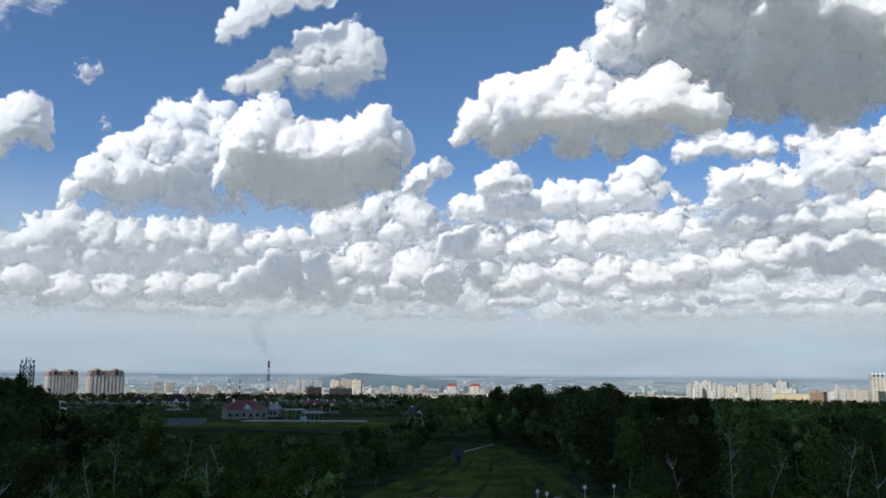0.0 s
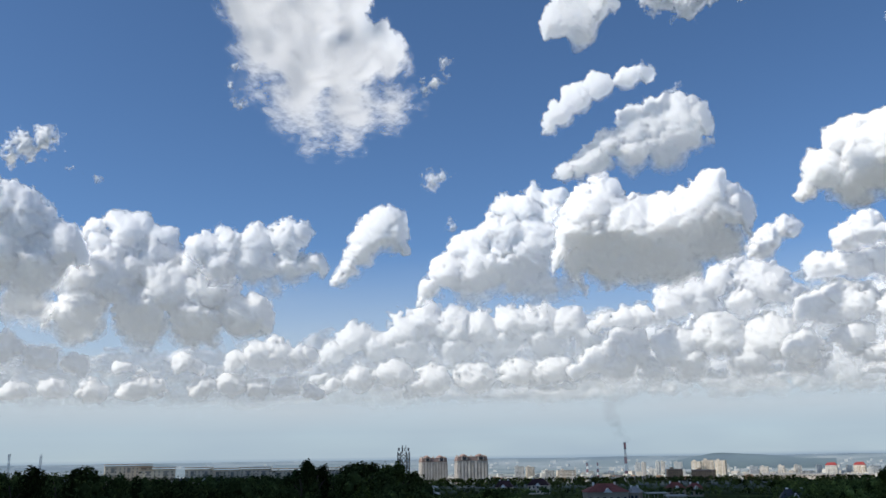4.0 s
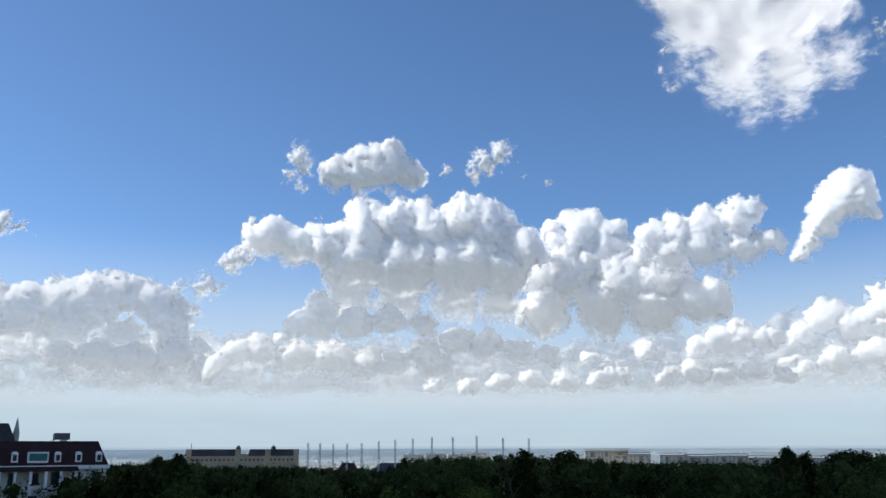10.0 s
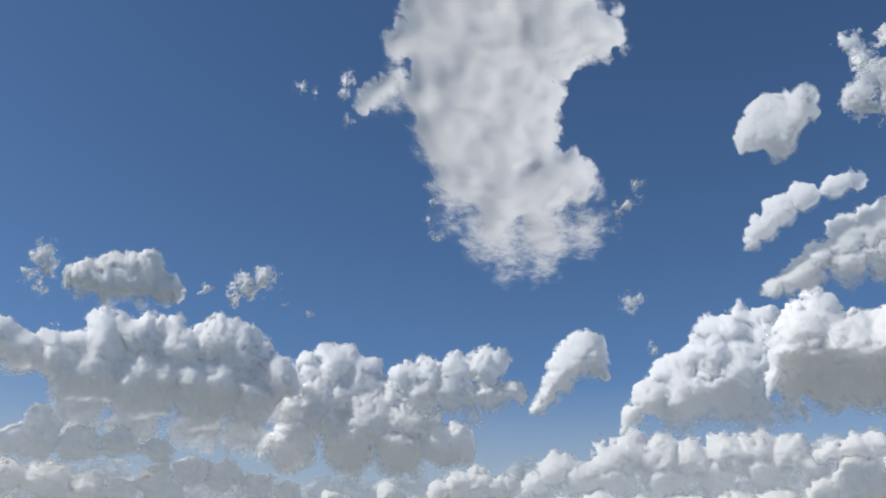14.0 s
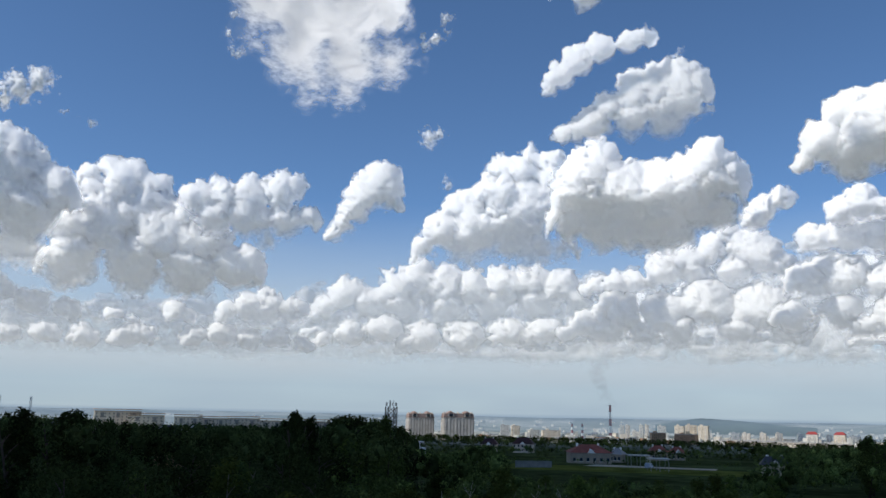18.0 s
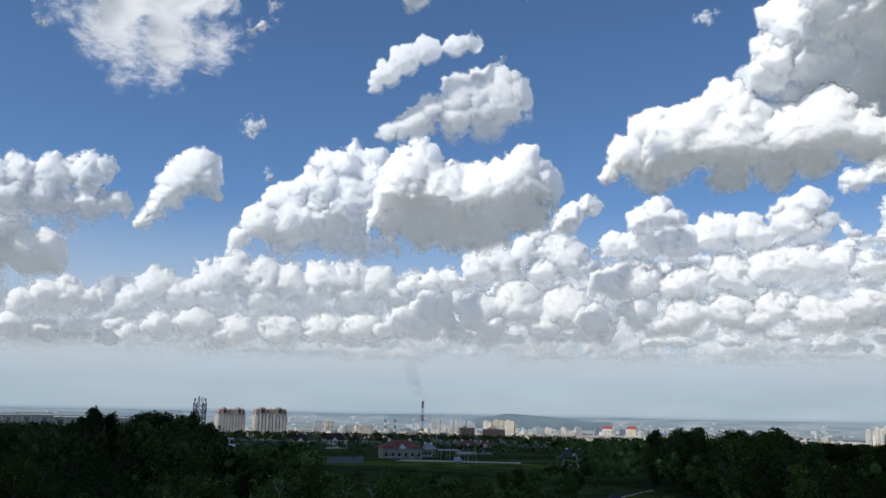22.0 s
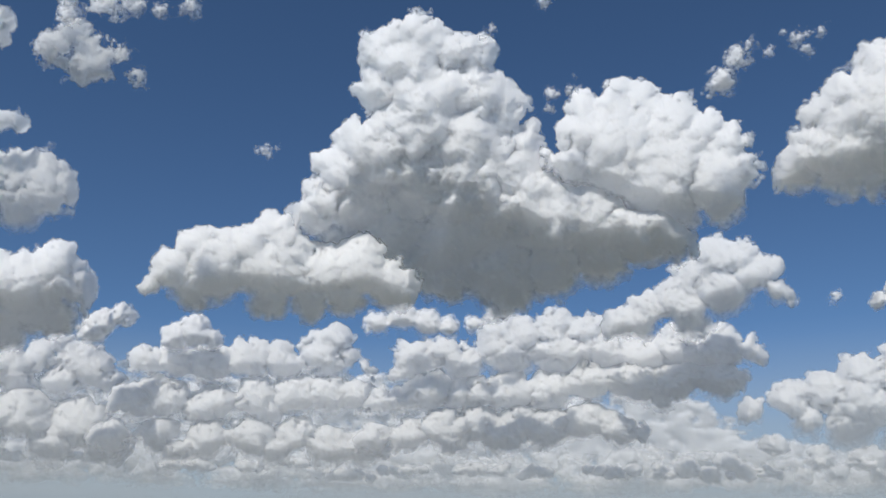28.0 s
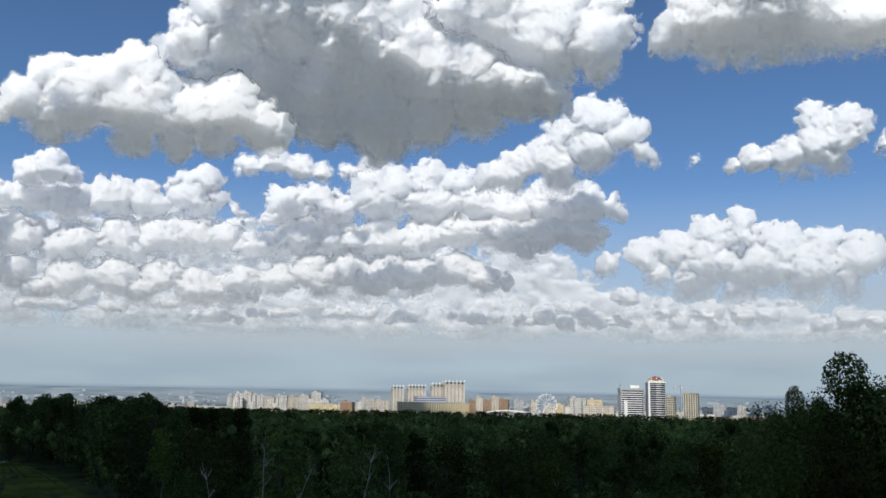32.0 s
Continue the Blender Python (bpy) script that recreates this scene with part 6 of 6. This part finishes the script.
# ---- trees ----
def leaf_material(name, colour, vary=0.38):
    m = bpy.data.materials.new(name)
    m.use_nodes = True
    nt = m.node_tree
    nt.nodes.clear()
    out = nt.nodes.new("ShaderNodeOutputMaterial")
    geo = nt.nodes.new("ShaderNodeNewGeometry")
    oi = nt.nodes.new("ShaderNodeObjectInfo")
    mp = nt.nodes.new("ShaderNodeMapRange")
    mp.inputs["To Min"].default_value, mp.inputs["To Max"].default_value = 1 - vary, 1 + vary
    nt.links.new(geo.outputs["Random Per Island"], mp.inputs["Value"])
    mo = nt.nodes.new("ShaderNodeMapRange")
    mo.inputs["To Min"].default_value, mo.inputs["To Max"].default_value = 0.5, 1.55
    nt.links.new(oi.outputs["Random"], mo.inputs["Value"])
    mul = nt.nodes.new("ShaderNodeMath")
    mul.operation = "MULTIPLY"
    nt.links.new(mp.outputs[0], mul.inputs[0])
    nt.links.new(mo.outputs[0], mul.inputs[1])
    co = nt.nodes.new("ShaderNodeTexCoord")
    patch = nt.nodes.new("ShaderNodeTexNoise")
    patch.inputs["Scale"].default_value = 0.075
    patch.inputs["Detail"].default_value = 2.0
    nt.links.new(co.outputs["Object"], patch.inputs["Vector"])
    pm = nt.nodes.new("ShaderNodeMapRange")
    pm.inputs["From Min"].default_value, pm.inputs["From Max"].default_value = 0.35, 0.65
    pm.inputs["To Min"].default_value, pm.inputs["To Max"].default_value = 0.3, 1.8
    nt.links.new(patch.outputs["Fac"], pm.inputs["Value"])
    mul2 = nt.nodes.new("ShaderNodeMath")
    mul2.operation = "MULTIPLY"
    nt.links.new(mul.outputs[0], mul2.inputs[0])
    nt.links.new(pm.outputs[0], mul2.inputs[1])
    mul = mul2
    hs = nt.nodes.new("ShaderNodeHueSaturation")
    hs.inputs["Color"].default_value = (*colour, 1)
    hue = nt.nodes.new("ShaderNodeMapRange")
    hue.inputs["To Min"].default_value, hue.inputs["To Max"].default_value = 0.48, 0.52
    nt.links.new(oi.outputs["Random"], hue.inputs["Value"])
    nt.links.new(hue.outputs[0], hs.inputs["Hue"])
    nt.links.new(mul.outputs[0], hs.inputs["Value"])
    d = nt.nodes.new("ShaderNodeBsdfDiffuse")
    t = nt.nodes.new("ShaderNodeBsdfTranslucent")
    mix = nt.nodes.new("ShaderNodeMixShader")
    mix.inputs[0].default_value = 0.25
    nt.links.new(hs.outputs[0], d.inputs["Color"])
    nt.links.new(hs.outputs[0], t.inputs["Color"])
    nt.links.new(d.outputs[0], mix.inputs[1])
    nt.links.new(t.outputs[0], mix.inputs[2])
    nt.links.new(mix.outputs[0], out.inputs["Surface"])
    return m


LEAF = {
    "broad": leaf_material("broad_leaf", (0.072, 0.094, 0.026)),
    "poplar": leaf_material("poplar_leaf", (0.066, 0.088, 0.026)),
    "birch": leaf_material("birch_leaf", (0.09, 0.115, 0.026)),
    # darker leaf for trees and woods far to the left, birches excepted
    "dark": leaf_material("dark_leaf", (0.04, 0.053, 0.018)),
    "willow": leaf_material("silvery_leaf", (0.09, 0.1, 0.06)),
    "wood": leaf_material("woodland_leaf", (0.07, 0.09, 0.026)),
}
BARK = material("dark_bark", (0.06, 0.045, 0.035), 0.95, 0.3, 0.3, 0.4)
BIRCH_BARK = material("pale_birch_bark", (0.2, 0.18, 0.15), 0.9, 0.3, 0.25, 0.3)
TREE_RNG = np.random.RandomState(21)


def leaves(centres, radii, count, size, rng, corners=4):
    """Leaf tufts as small folded quads scattered through clumps."""
    c = centres[rng.randint(0, len(centres), count)]
    k = rng.randint(0, len(centres), count)
    c, r = centres[k], radii[k]
    w = rng.normal(size=(count, 3))
    w /= np.linalg.norm(w, axis=1)[:, None]
    p = c + w * r[:, None] * rng.uniform(0.55, 1.05, count)[:, None] ** 0.7
    face = w + rng.normal(size=(count, 3)) * 0.45           # leaves turn outwards from their clump
    a = np.cross(face, rng.normal(size=(count, 3)))
    a /= np.linalg.norm(a, axis=1)[:, None] + 1e-9
    b = np.cross(face, a)
    b /= np.linalg.norm(b, axis=1)[:, None] + 1e-9
    s = size * rng.uniform(0.6, 1.4, count)[:, None]
    if corners == 3:
        return np.stack([p - a * s, p + b * s * 0.9, p + a * s], 1).reshape(-1, 3)
    return np.stack([p - a * s, p + b * s * 0.6, p + a * s, p - b * s * 0.6], 1).reshape(-1, 3)


def quads_mesh(name, v, mat, corners=4):
    me = bpy.data.meshes.new(name)
    n = len(v) // corners
    me.vertices.add(len(v))
    me.vertices.foreach_set("co", v.ravel())
    me.loops.add(len(v))
    me.loops.foreach_set("vertex_index", np.arange(len(v), dtype=np.int32))
    me.polygons.add(n)
    me.polygons.foreach_set("loop_start", np.arange(0, len(v), corners, dtype=np.int32))
    me.update(calc_edges=True)
    me.materials.append(mat)
    return me


def crown_clumps(kind, rng, n):
    """Clump centres and radii of a crown one unit high."""
    if kind == "poplar":
        z = rng.uniform(0.14, 0.97, n)
        r = 0.115 * np.sin(np.pi * np.clip((z - 0.05) / 0.98, 0, 1)) ** 0.6
        a = rng.uniform(0, 2 * np.pi, n)
        q = np.sqrt(rng.uniform(0, 1, n)) * r
        return np.stack([q * np.cos(a), q * np.sin(a), z], 1), rng.uniform(0.045, 0.075, n)
    if kind == "birch":
        z = rng.uniform(0.25, 0.98, n)
        r = 0.2 * (1.05 - z) ** 0.6 + 0.02
        a = rng.uniform(0, 2 * np.pi, n)
        q = np.sqrt(rng.uniform(0, 1, n)) * r
        return np.stack([q * np.cos(a), q * np.sin(a), z], 1), rng.uniform(0.075, 0.12, n)
    w = rng.normal(size=(n, 3))
    w /= np.linalg.norm(w, axis=1)[:, None]
    w *= rng.uniform(0.35, 1, n)[:, None] ** 0.5
    wide = 0.3 if kind == "broad" else 0.38
    p = w * np.array([wide, wide, 0.34]) + np.array([0, 0, 0.62])
    return p, rng.uniform(0.09, 0.16, n)


TREE_WORDS = {
    "broad": "dark green broadleaf tree with a dense rounded crown",
    "poplar": "tall narrow poplar tree with dense dark foliage",
    "birch": "slender young birch tree with pale trunk and light foliage",
    "willow": "silvery green bushy tree with a soft round crown",
}


def make_tree(kind, tufts, size, rng, dark=False):
    """A tree one unit high, with trunk, limbs and crown."""
    ob = new("tree")
    tagged(ob, TREE_WORDS[kind], "tree", "park trees")
    bark = BIRCH_BARK if kind == "birch" else BARK
    bm = bmesh.new()
    bend = Vector((rng.normal() * 0.02, rng.normal() * 0.02, 0))
    last, radius = Vector((0, 0, -0.03)), 0.01 if kind == "birch" else 0.02
    for k in range(1, 6):
        nxt = Vector((0, 0, 0.17 * k)) + bend * k
        q = (nxt - last)
        rod(bm, last, last + q * 1.04, radius * (1.1 - 0.17 * k), 6)
        last = nxt
    part("trunk", bm, bark, ob)
    for k in range(4):
        bm = bmesh.new()
        z = rng.uniform(0.3, 0.75)
        a = rng.uniform(0, 6.28)
        spread = 0.24 if kind in ("broad", "willow") else 0.1
        a0 = bend * (z / 0.17) + Vector((0, 0, z))
        a1 = a0 + Vector((math.cos(a) * spread, math.sin(a) * spread, 0.14))
        thin = 0.5 if kind == "birch" else 1.0
        rod(bm, a0, (a0 + a1) / 2 + Vector((0, 0, 0.02)), 0.007 * thin, 5)
        rod(bm, (a0 + a1) / 2 + Vector((0, 0, 0.015)), a1, 0.004 * thin, 5)
        part("limb", bm, bark, ob)
    c, r = crown_clumps(kind, rng, 46 if kind == "poplar" else 34 if tufts < 9000 else 52)
    if tufts > 9000:
        r = r * rng.uniform(0.5, 1.15, len(r))
        c = c * np.array([1.1, 1.1, 1.0])
    crown_ob = new("crown", quads_mesh("crown", leaves(c, r, tufts, size, rng, 3), LEAF["dark" if dark and kind != "birch" else kind], 3))
    crown_ob.parent = ob
    return ob


# skyline of the trees: degrees left, degrees up
SKY_AZ = [-62, -57, -54.9, -53.3, -52, -50.9, -46.9, -38, -31.7, -29.8, -24.6, -17.6, -12.4, -11.4, -11.1, -9.7, -7.2, -4.3, -2.8, 1.3, 6.8, 10.5, 14.9, 17.5, 19.8, 23.5, 25.8, 28.4, 31.3, 32.0, 32.6, 36.9, 43.4, 45.2, 47.7, 52.5, 56.2, 56.9, 62.1, 63.5, 69.2, 70.3, 75, 82, 90]
SKY_EL = [1.6, 2.1, 2.4, 1.4, 0.3, -1.4, -1.3, -1.6, -1.7, -1.4, -1.8, -1.5, -1.4, -1.0, -0.5, -0.85, -0.7, -0.67, -1.2, -1.8, -2.7, -2.8, -2.3, -2.25, -1.75, -1.7, -0.6, -0.3, -0.95, -0.3, -0.8, -0.9, -0.85, -0.35, -0.3, -0.4, -0.5, -1.4, -1.2, -1.1, -0.98, -0.5, -1.0, -2.2, -2.2]


NEAR_AZ = [2, 3, 5, 6.7, 10.4, 14, 16.5, 17.8, 18.5, 20.6, 21.4, 24, 25]
NEAR_EL = [-2.4, -3.0, -3.6, -4.05, -3.9, -4.0, -3.9, -3.6, -1.85, -1.85, -2.5, -2.3, -0.8]


def tree_limit(az, dist):
    up = float(np.interp(az, SKY_AZ, SKY_EL)) if dist < 350 else -1.5 if dist < 700 else -1.3
    if dist < 320 and 2 < az < 25:                  # the near wood stays below the villas
        up = min(up, float(np.interp(az, NEAR_AZ, NEAR_EL)))
    if 3 < az < 26 and 320 <= dist < 640:           # garden trees that leave the roofs in sight
        up = -2.6 if dist < 425 else -1.95
    if -10.2 < az < 7.0 and dist < 225:             # nothing tall stands before the meadow
        edge = float(np.interp(az, [-10.2, -8.6, -6.5, -4.3, -2.3, -0.5, 2.4, 5.8, 7.0], [140, 152, 185, 226, 226, 202, 157, 130, 124]))
        if dist < edge:
            up = -8.2
    if -12.6 < az <= -10.2 and dist < 118:
        up = -8.6
    return EYE + dist * math.tan(radians(up)) - spot(az, dist)[2]


def open_ground(az, dist):
    """Where no tree stands: the meadow, the lawns, the yard, the mansion's plot."""
    if 121 < dist < 232:
        left = np.interp(dist, [121, 130, 157, 202, 229], [8.0, 5.9, 2.5, -0.4, -2.2])
        right = np.interp(dist, [121, 130, 152, 185, 229], [-11.0, -10.2, -8.7, -6.6, -4.4])
        if right < az < left:
            return True
    if 117 < dist < 131 and -12.6 < az < -9:
        return True
    if 290 < dist < 345 and 3 < az < 16:
        return True
    if (400 < dist < 520 and 23.5 < az < 25.3) or (362 < dist < 425 and 11.6 < az < 14.4) or (345 < dist < 380 and 6 < az < 11.6):
        return True
    if dist > 168 and az > 73.5 and dist < 215:
        return True
    return False


STOCK = {}


def plant(kind, az, dist, height, wide=1.0, huge=False):
    near = dist < 82
    rng = TREE_RNG
    key = (kind, near, rng.randint(0, 4) if not huge else 9, az > 27)
    x, y, z = spot(az, dist)
    m = Matrix.Translation((x, y, z)) @ Matrix.Rotation(rng.uniform(0, 6.28), 4, "Z") @ Matrix.Diagonal((height * wide, height * wide, height, 1))
    if key not in STOCK:
        tufts, size = (6000, 0.0125) if near else (2400, 0.019)
        if huge:
            tufts, size = 75000, 0.0062
        STOCK[key] = make_tree(kind, tufts, size, rng, az > 27)
        STOCK[key].matrix_basis = m
        return STOCK[key]
    src = STOCK[key]
    made = copy_thing(src, Matrix.Identity(4))
    made.matrix_basis = m
    return made


taken = []


def free(x, y, gap):
    for px, py in taken:
        if (px - x) ** 2 + (py - y) ** 2 < gap * gap:
            return False
    taken.append((x, y))
    return True


# two tall trees close by
for az, dist, h in ((-55.4, 52, 20.2), (-59.4, 50, 20.0), (-52.5, 58, 18.5), (-53.9, 55, 17.9)):
    plant("broad", az, dist, h, 0.85 if az < -54 else 0.5, True)
    taken.append(spot(az, dist)[:2])

# a grove of poplars beside the meadow
for k in range(110):
    az = TREE_RNG.uniform(-17, -3.0)
    dist = TREE_RNG.uniform(150, 260)
    if open_ground(az, dist):
        continue
    x, y, z = spot(az, dist)
    if free(x, y, 3.6):
        plant("poplar" if TREE_RNG.rand() < 0.85 else "broad", az, dist, min(TREE_RNG.uniform(13, 17), tree_limit(az, dist)), 1.25)

# single poplars that stand out over the wood
for az, dist in ((48.2, 150), (46.0, 160), (45.2, 165), (32.0, 190), (31.2, 210), (29.5, 200), (28.9, 205), (28.4, 195), (27.8, 210), (26.9, 200), (26.2, 205), (25.0, 215), (-10.9, 180), (-11.4, 190), (70.3, 170), (71.5, 175)):
    x, y, z = spot(az, dist)
    taken.append((x, y))
    plant("poplar", az, dist, max(9.0, min(18.5, tree_limit(az, dist))), 1.1)

for k, (az, up) in enumerate(((32.0, -0.15), (31.0, -0.46), (29.4, -0.40), (28.6, -0.50), (32.8, -0.72), (32.0, -0.36), (31.2, -0.59), (26.1, -0.24), (26.9, -0.51), (29.4, -0.65), (43.4, -0.79), (42.4, -0.97))):
    dist = 165 + 9 * (k % 5)
    x, y, z = spot(az, dist)
    taken.append((x, y))
    plant("poplar", az, dist, EYE + dist * math.tan(radians(up)) - z, 0.75)

# trees in front of the mansion
for az, dist, h in ((83.5, 140, 10.8), (81.6, 150, 9.8), (80.7, 146, 12.6), (79.9, 150, 9.4), (79.0, 152, 10.0), (78.3, 148, 9.2), (77.6, 150, 10.4), (76.8, 152, 9.6), (76.2, 155, 11.5), (75.0, 158, 13.2), (84.6, 150, 11.0)):
    x, y, z = spot(az, dist)
    taken.append((x, y))
    plant(("poplar", "broad", "birch")[int(az) % 3], az, dist, h, 1.1)

# the park round it
count = 0
for k in range(9000):
    az = TREE_RNG.uniform(-64, 88)
    dist = math.sqrt(TREE_RNG.uniform(46 ** 2, 178 ** 2))
    if open_ground(az, dist) or count >= 250:
        continue
    x, y, z = spot(az, dist)
    lim = tree_limit(az, dist)
    cap = 11.0 if dist < 90 else 13.0
    if -2 < az < 24:
        kind = "birch" if TREE_RNG.rand() < 0.7 else "broad"
        cap = min(cap, 9.5)
    elif az > 24:
        kind = ("broad", "broad", "birch", "willow", "broad")[TREE_RNG.randint(0, 5)]
    else:
        kind = ("broad", "birch", "broad", "poplar")[TREE_RNG.randint(0, 4)]
    h = min(TREE_RNG.uniform(0.65, 1.0) * cap, lim)
    if h < 3:
        continue
    if free(x, y, 5.6 if dist < 110 else 8.0):
        plant(kind, az, dist, h, 1.3 if kind in ("birch", "poplar") else 1.0)
        count += 1

# round shrub beside the path
plant("willow", -9.0, 134, 4.2, 1.0)


# ---- bare birches that show pale stems between the leafy trees ----
def bare_birch(az, up, dist, rng):
    x, y, z = spot(az, dist)
    h = EYE + dist * math.tan(radians(up)) - z
    ob = thing("bare_birch", x, y, z, rng.uniform(0, 360), "thin half dead birch with pale bare branches", "tree", "bare birches")
    lean = Vector((rng.uniform(0.08, 0.3), rng.uniform(-0.08, 0.08), 0))
    path = [Vector((0, 0, -0.3))]
    for k in range(1, 8):
        path.append(Vector((lean.x * h * (k / 7) ** 2 + rng.normal() * 0.05, lean.y * h * (k / 7) ** 2 + rng.normal() * 0.05, h * k / 7)))
    bm = bmesh.new()
    for k in range(7):
        rod(bm, path[k], path[k + 1] + (path[k + 1] - path[k]) * 0.03, 0.05 * (1 - k / 8), 5)
    part("trunk", bm, BARE_BARK, ob)
    for k in range(14):
        i = rng.randint(3, 7)
        a = path[i]
        bm = bmesh.new()
        ang = rng.uniform(0, 6.28)
        last = a
        step = Vector((math.cos(ang) * 0.4, math.sin(ang) * 0.4, 0.5)) * h * 0.05 * rng.uniform(0.6, 1.4)
        for j in range(3):
            nxt = last + step + Vector((0, 0, -0.06 * j * step.length))
            rod(bm, last, nxt, 0.014 * (1 - j * 0.2), 4)
            rod(bm, nxt, nxt + Vector((step.y, -step.x, step.z)) * 0.6, 0.008, 3)
            last = nxt
        part("branch", bm, BARE_BARK, ob)


BARE_BARK = material("dead_pale_bark", (0.42, 0.39, 0.33), 0.9, 0.3, 0.25, 0.3)
for az, up, dist in ((21.6, -5.1, 90), (20.6, -4.4, 95), (16.6, -4.4, 95), (14.7, -5.7, 85), (13.5, -4.7, 100), (10.6, -5.1, 100), (9.2, -6.3, 90), (23.9, -6.2, 80), (26.3, -5.9, 75), (-15.7, -4.8, 85), (-18.4, -3.0, 95), (-19.7, -4.7, 80), (-50.0, -4.6, 62), (-24.6, -3.6, 90), (-26.9, -4.1, 85)):
    bare_birch(az, up, dist, TREE_RNG)


# ---- woods farther off, past counting ----
def clump():
    """The corners of a small round clump, triangle by triangle."""
    bm = bmesh.new()
    bmesh.ops.create_icosphere(bm, subdivisions=1, radius=1.0)
    v = np.array([tuple(q.co) for f in bm.faces for q in f.verts])
    bm.free()
    return v


SPHERE = clump()


def woods(name, label, near, far, spacing, tufts, size, heights, rng, right=-64, left=88, leaf="wood", poplars=0.2, body=4):
    area = radians(left - right) / 2 * (far ** 2 - near ** 2)
    n = int(area / spacing ** 2)
    az = rng.uniform(right, left, n)
    dist = np.sqrt(rng.uniform(near ** 2, far ** 2, n))
    out = []
    for a, r in zip(az, dist):
        if open_ground(a, r):
            continue
        tall = 1.3 if 4 < a < 29 and r < 160 else 1.0
        h = min(rng.uniform(*heights) * tall, tree_limit(a, r) - abs(rng.normal()) * r * (0.004 if poplars > 0.5 else 0.008)) / 1.05
        if h < 2.5:
            continue
        x, y, z = spot(a, r)
        kind = "poplar" if rng.rand() < poplars else "broad"
        c, rad = crown_clumps(kind, rng, 14)
        if r > 150 and not (-14 < a < 10 and r < 300):
            c[:, 2] = 0.5 + 0.5 * c[:, 2]
        wide = 1.25 if kind == "broad" else 1.5
        c = c * np.array([h * wide, h * wide, h])
        v = leaves(c, rad * h * 1.15, tufts, size * h, rng, 3)
        out.append(v + np.array([x, y, z]))
        for k in range(body):
            ball = SPHERE * (rad[k] * h * 0.6) * np.array([1, 1, 1.15])
            out.append(ball + c[k] + np.array([x, y, z]))
    ob = new(name, quads_mesh(name, np.concatenate(out), LEAF[leaf], 3))
    tagged(ob, label, "woods", kind="stuff")


WOOD_RNG = np.random.RandomState(33)
woods("thicket", "dense young trees and undergrowth below taller trees", 58, 155, 4.6, 240, 0.028, (3.5, 7.5), WOOD_RNG, left=30)
woods("thicket", "dense dark undergrowth below poplars", 58, 155, 4.6, 240, 0.028, (3.5, 7.5), WOOD_RNG, 30, 88, "dark")
woods("woods", "dense dark green woodland with uneven tree tops", 150, 350, 6.0, 220, 0.023, (7, 15), WOOD_RNG, left=24)
woods("poplar_wood", "dark belt of poplars with pointed uneven tops", 150, 350, 6.0, 220, 0.023, (12, 18), WOOD_RNG, 24, 88, "dark", 0.65)
woods("far_woods", "dark garden trees between villas", 350, 700, 9.0, 50, 0.055, (8, 13), WOOD_RNG)
woods("distant_woods", "distant belts of dark green city trees", 700, 1500, 16.0, 26, 0.1, (8, 14), WOOD_RNG, body=2)


# ---- far town and plain ----
def far_town(name, label, near, far, n, low, high, mat, rng, left=88, right=-64):
    bm = bmesh.new()
    for k in range(n):
        a, r = rng.uniform(right, left), math.sqrt(rng.uniform(near ** 2, far ** 2))
        x, y, z = spot(a, r)
        h = rng.uniform(low, high)
        m = Matrix.Translation((x, y, z)) @ Matrix.Rotation(rng.uniform(0, 3.1), 4, "Z")
        s = len(bm.verts)
        w, d = rng.uniform(8, 26), rng.uniform(8, 14)
        vs = [bm.verts.new(m @ Vector((dx * w / 2, dy * d / 2, zz))) for zz in (-3, h) for dx, dy in ((-1, -1), (1, -1), (1, 1), (-1, 1))]
        for q in ((4, 5, 6, 7), (0, 1, 5, 4), (1, 2, 6, 5), (2, 3, 7, 6), (3, 0, 4, 7)):
            bm.faces.new([vs[i] for i in q])
    me = bpy.data.meshes.new(name)
    bm.to_mesh(me)
    bm.free()
    me.materials.append(mat)
    tagged(new(name, me), label, "buildings", kind="stuff")


TOWN_RNG = random.Random(9)
far_town("far_houses", "far pale houses scattered over the plain", 1900, 3200, 620, 5, 12, PLASTER["white"], TOWN_RNG)
far_town("far_roofs", "far brown roofed houses over the plain", 1700, 3200, 420, 4, 9, PLASTER["brick"], TOWN_RNG)
far_town("far_blocks", "tiny distant pale city blocks", 2300, 3900, 220, 10, 24, PLASTER["beige"], TOWN_RNG, 16, -64)
far_town("plain_houses", "tiny white settlements on the far plain", 3300, 4600, 650, 5, 10, PLASTER["white"], TOWN_RNG)


SCRUB = material("dark_scrub", (0.04, 0.055, 0.035), 1.0, 0.3, 60.0, stain=0.3, stain_size=200.0)


def hill():
    v, f = [], []
    n, m = 64, 6
    for i in range(n + 1):
        t = i / n
        az = 8.6 - 9.6 * t
        u = t / 0.3 if t < 0.3 else (1 - t) / 0.7
        ridge = u * u * (3 - 2 * u)
        for j in range(m + 1):
            s = j / m
            r = 3950 + 420 * s
            x, y, z = spot(az, r)
            top = EYE + r * math.tan(radians(-0.42 + 0.42 * ridge)) - z
            v.append((x, y, z - 2 + max(0, top) * math.sin(math.pi * s) + 3 * float(noise.noise((x / 90, y / 90, 2)))))
    for i in range(n):
        for j in range(m):
            a = i * (m + 1) + j
            f.append((a, a + m + 1, a + m + 2, a + 1))
    tagged(link_mesh("hill", v, f, SCRUB, smooth=True), "low dark hill rising from the far plain", "hill", kind="structure")


hill()
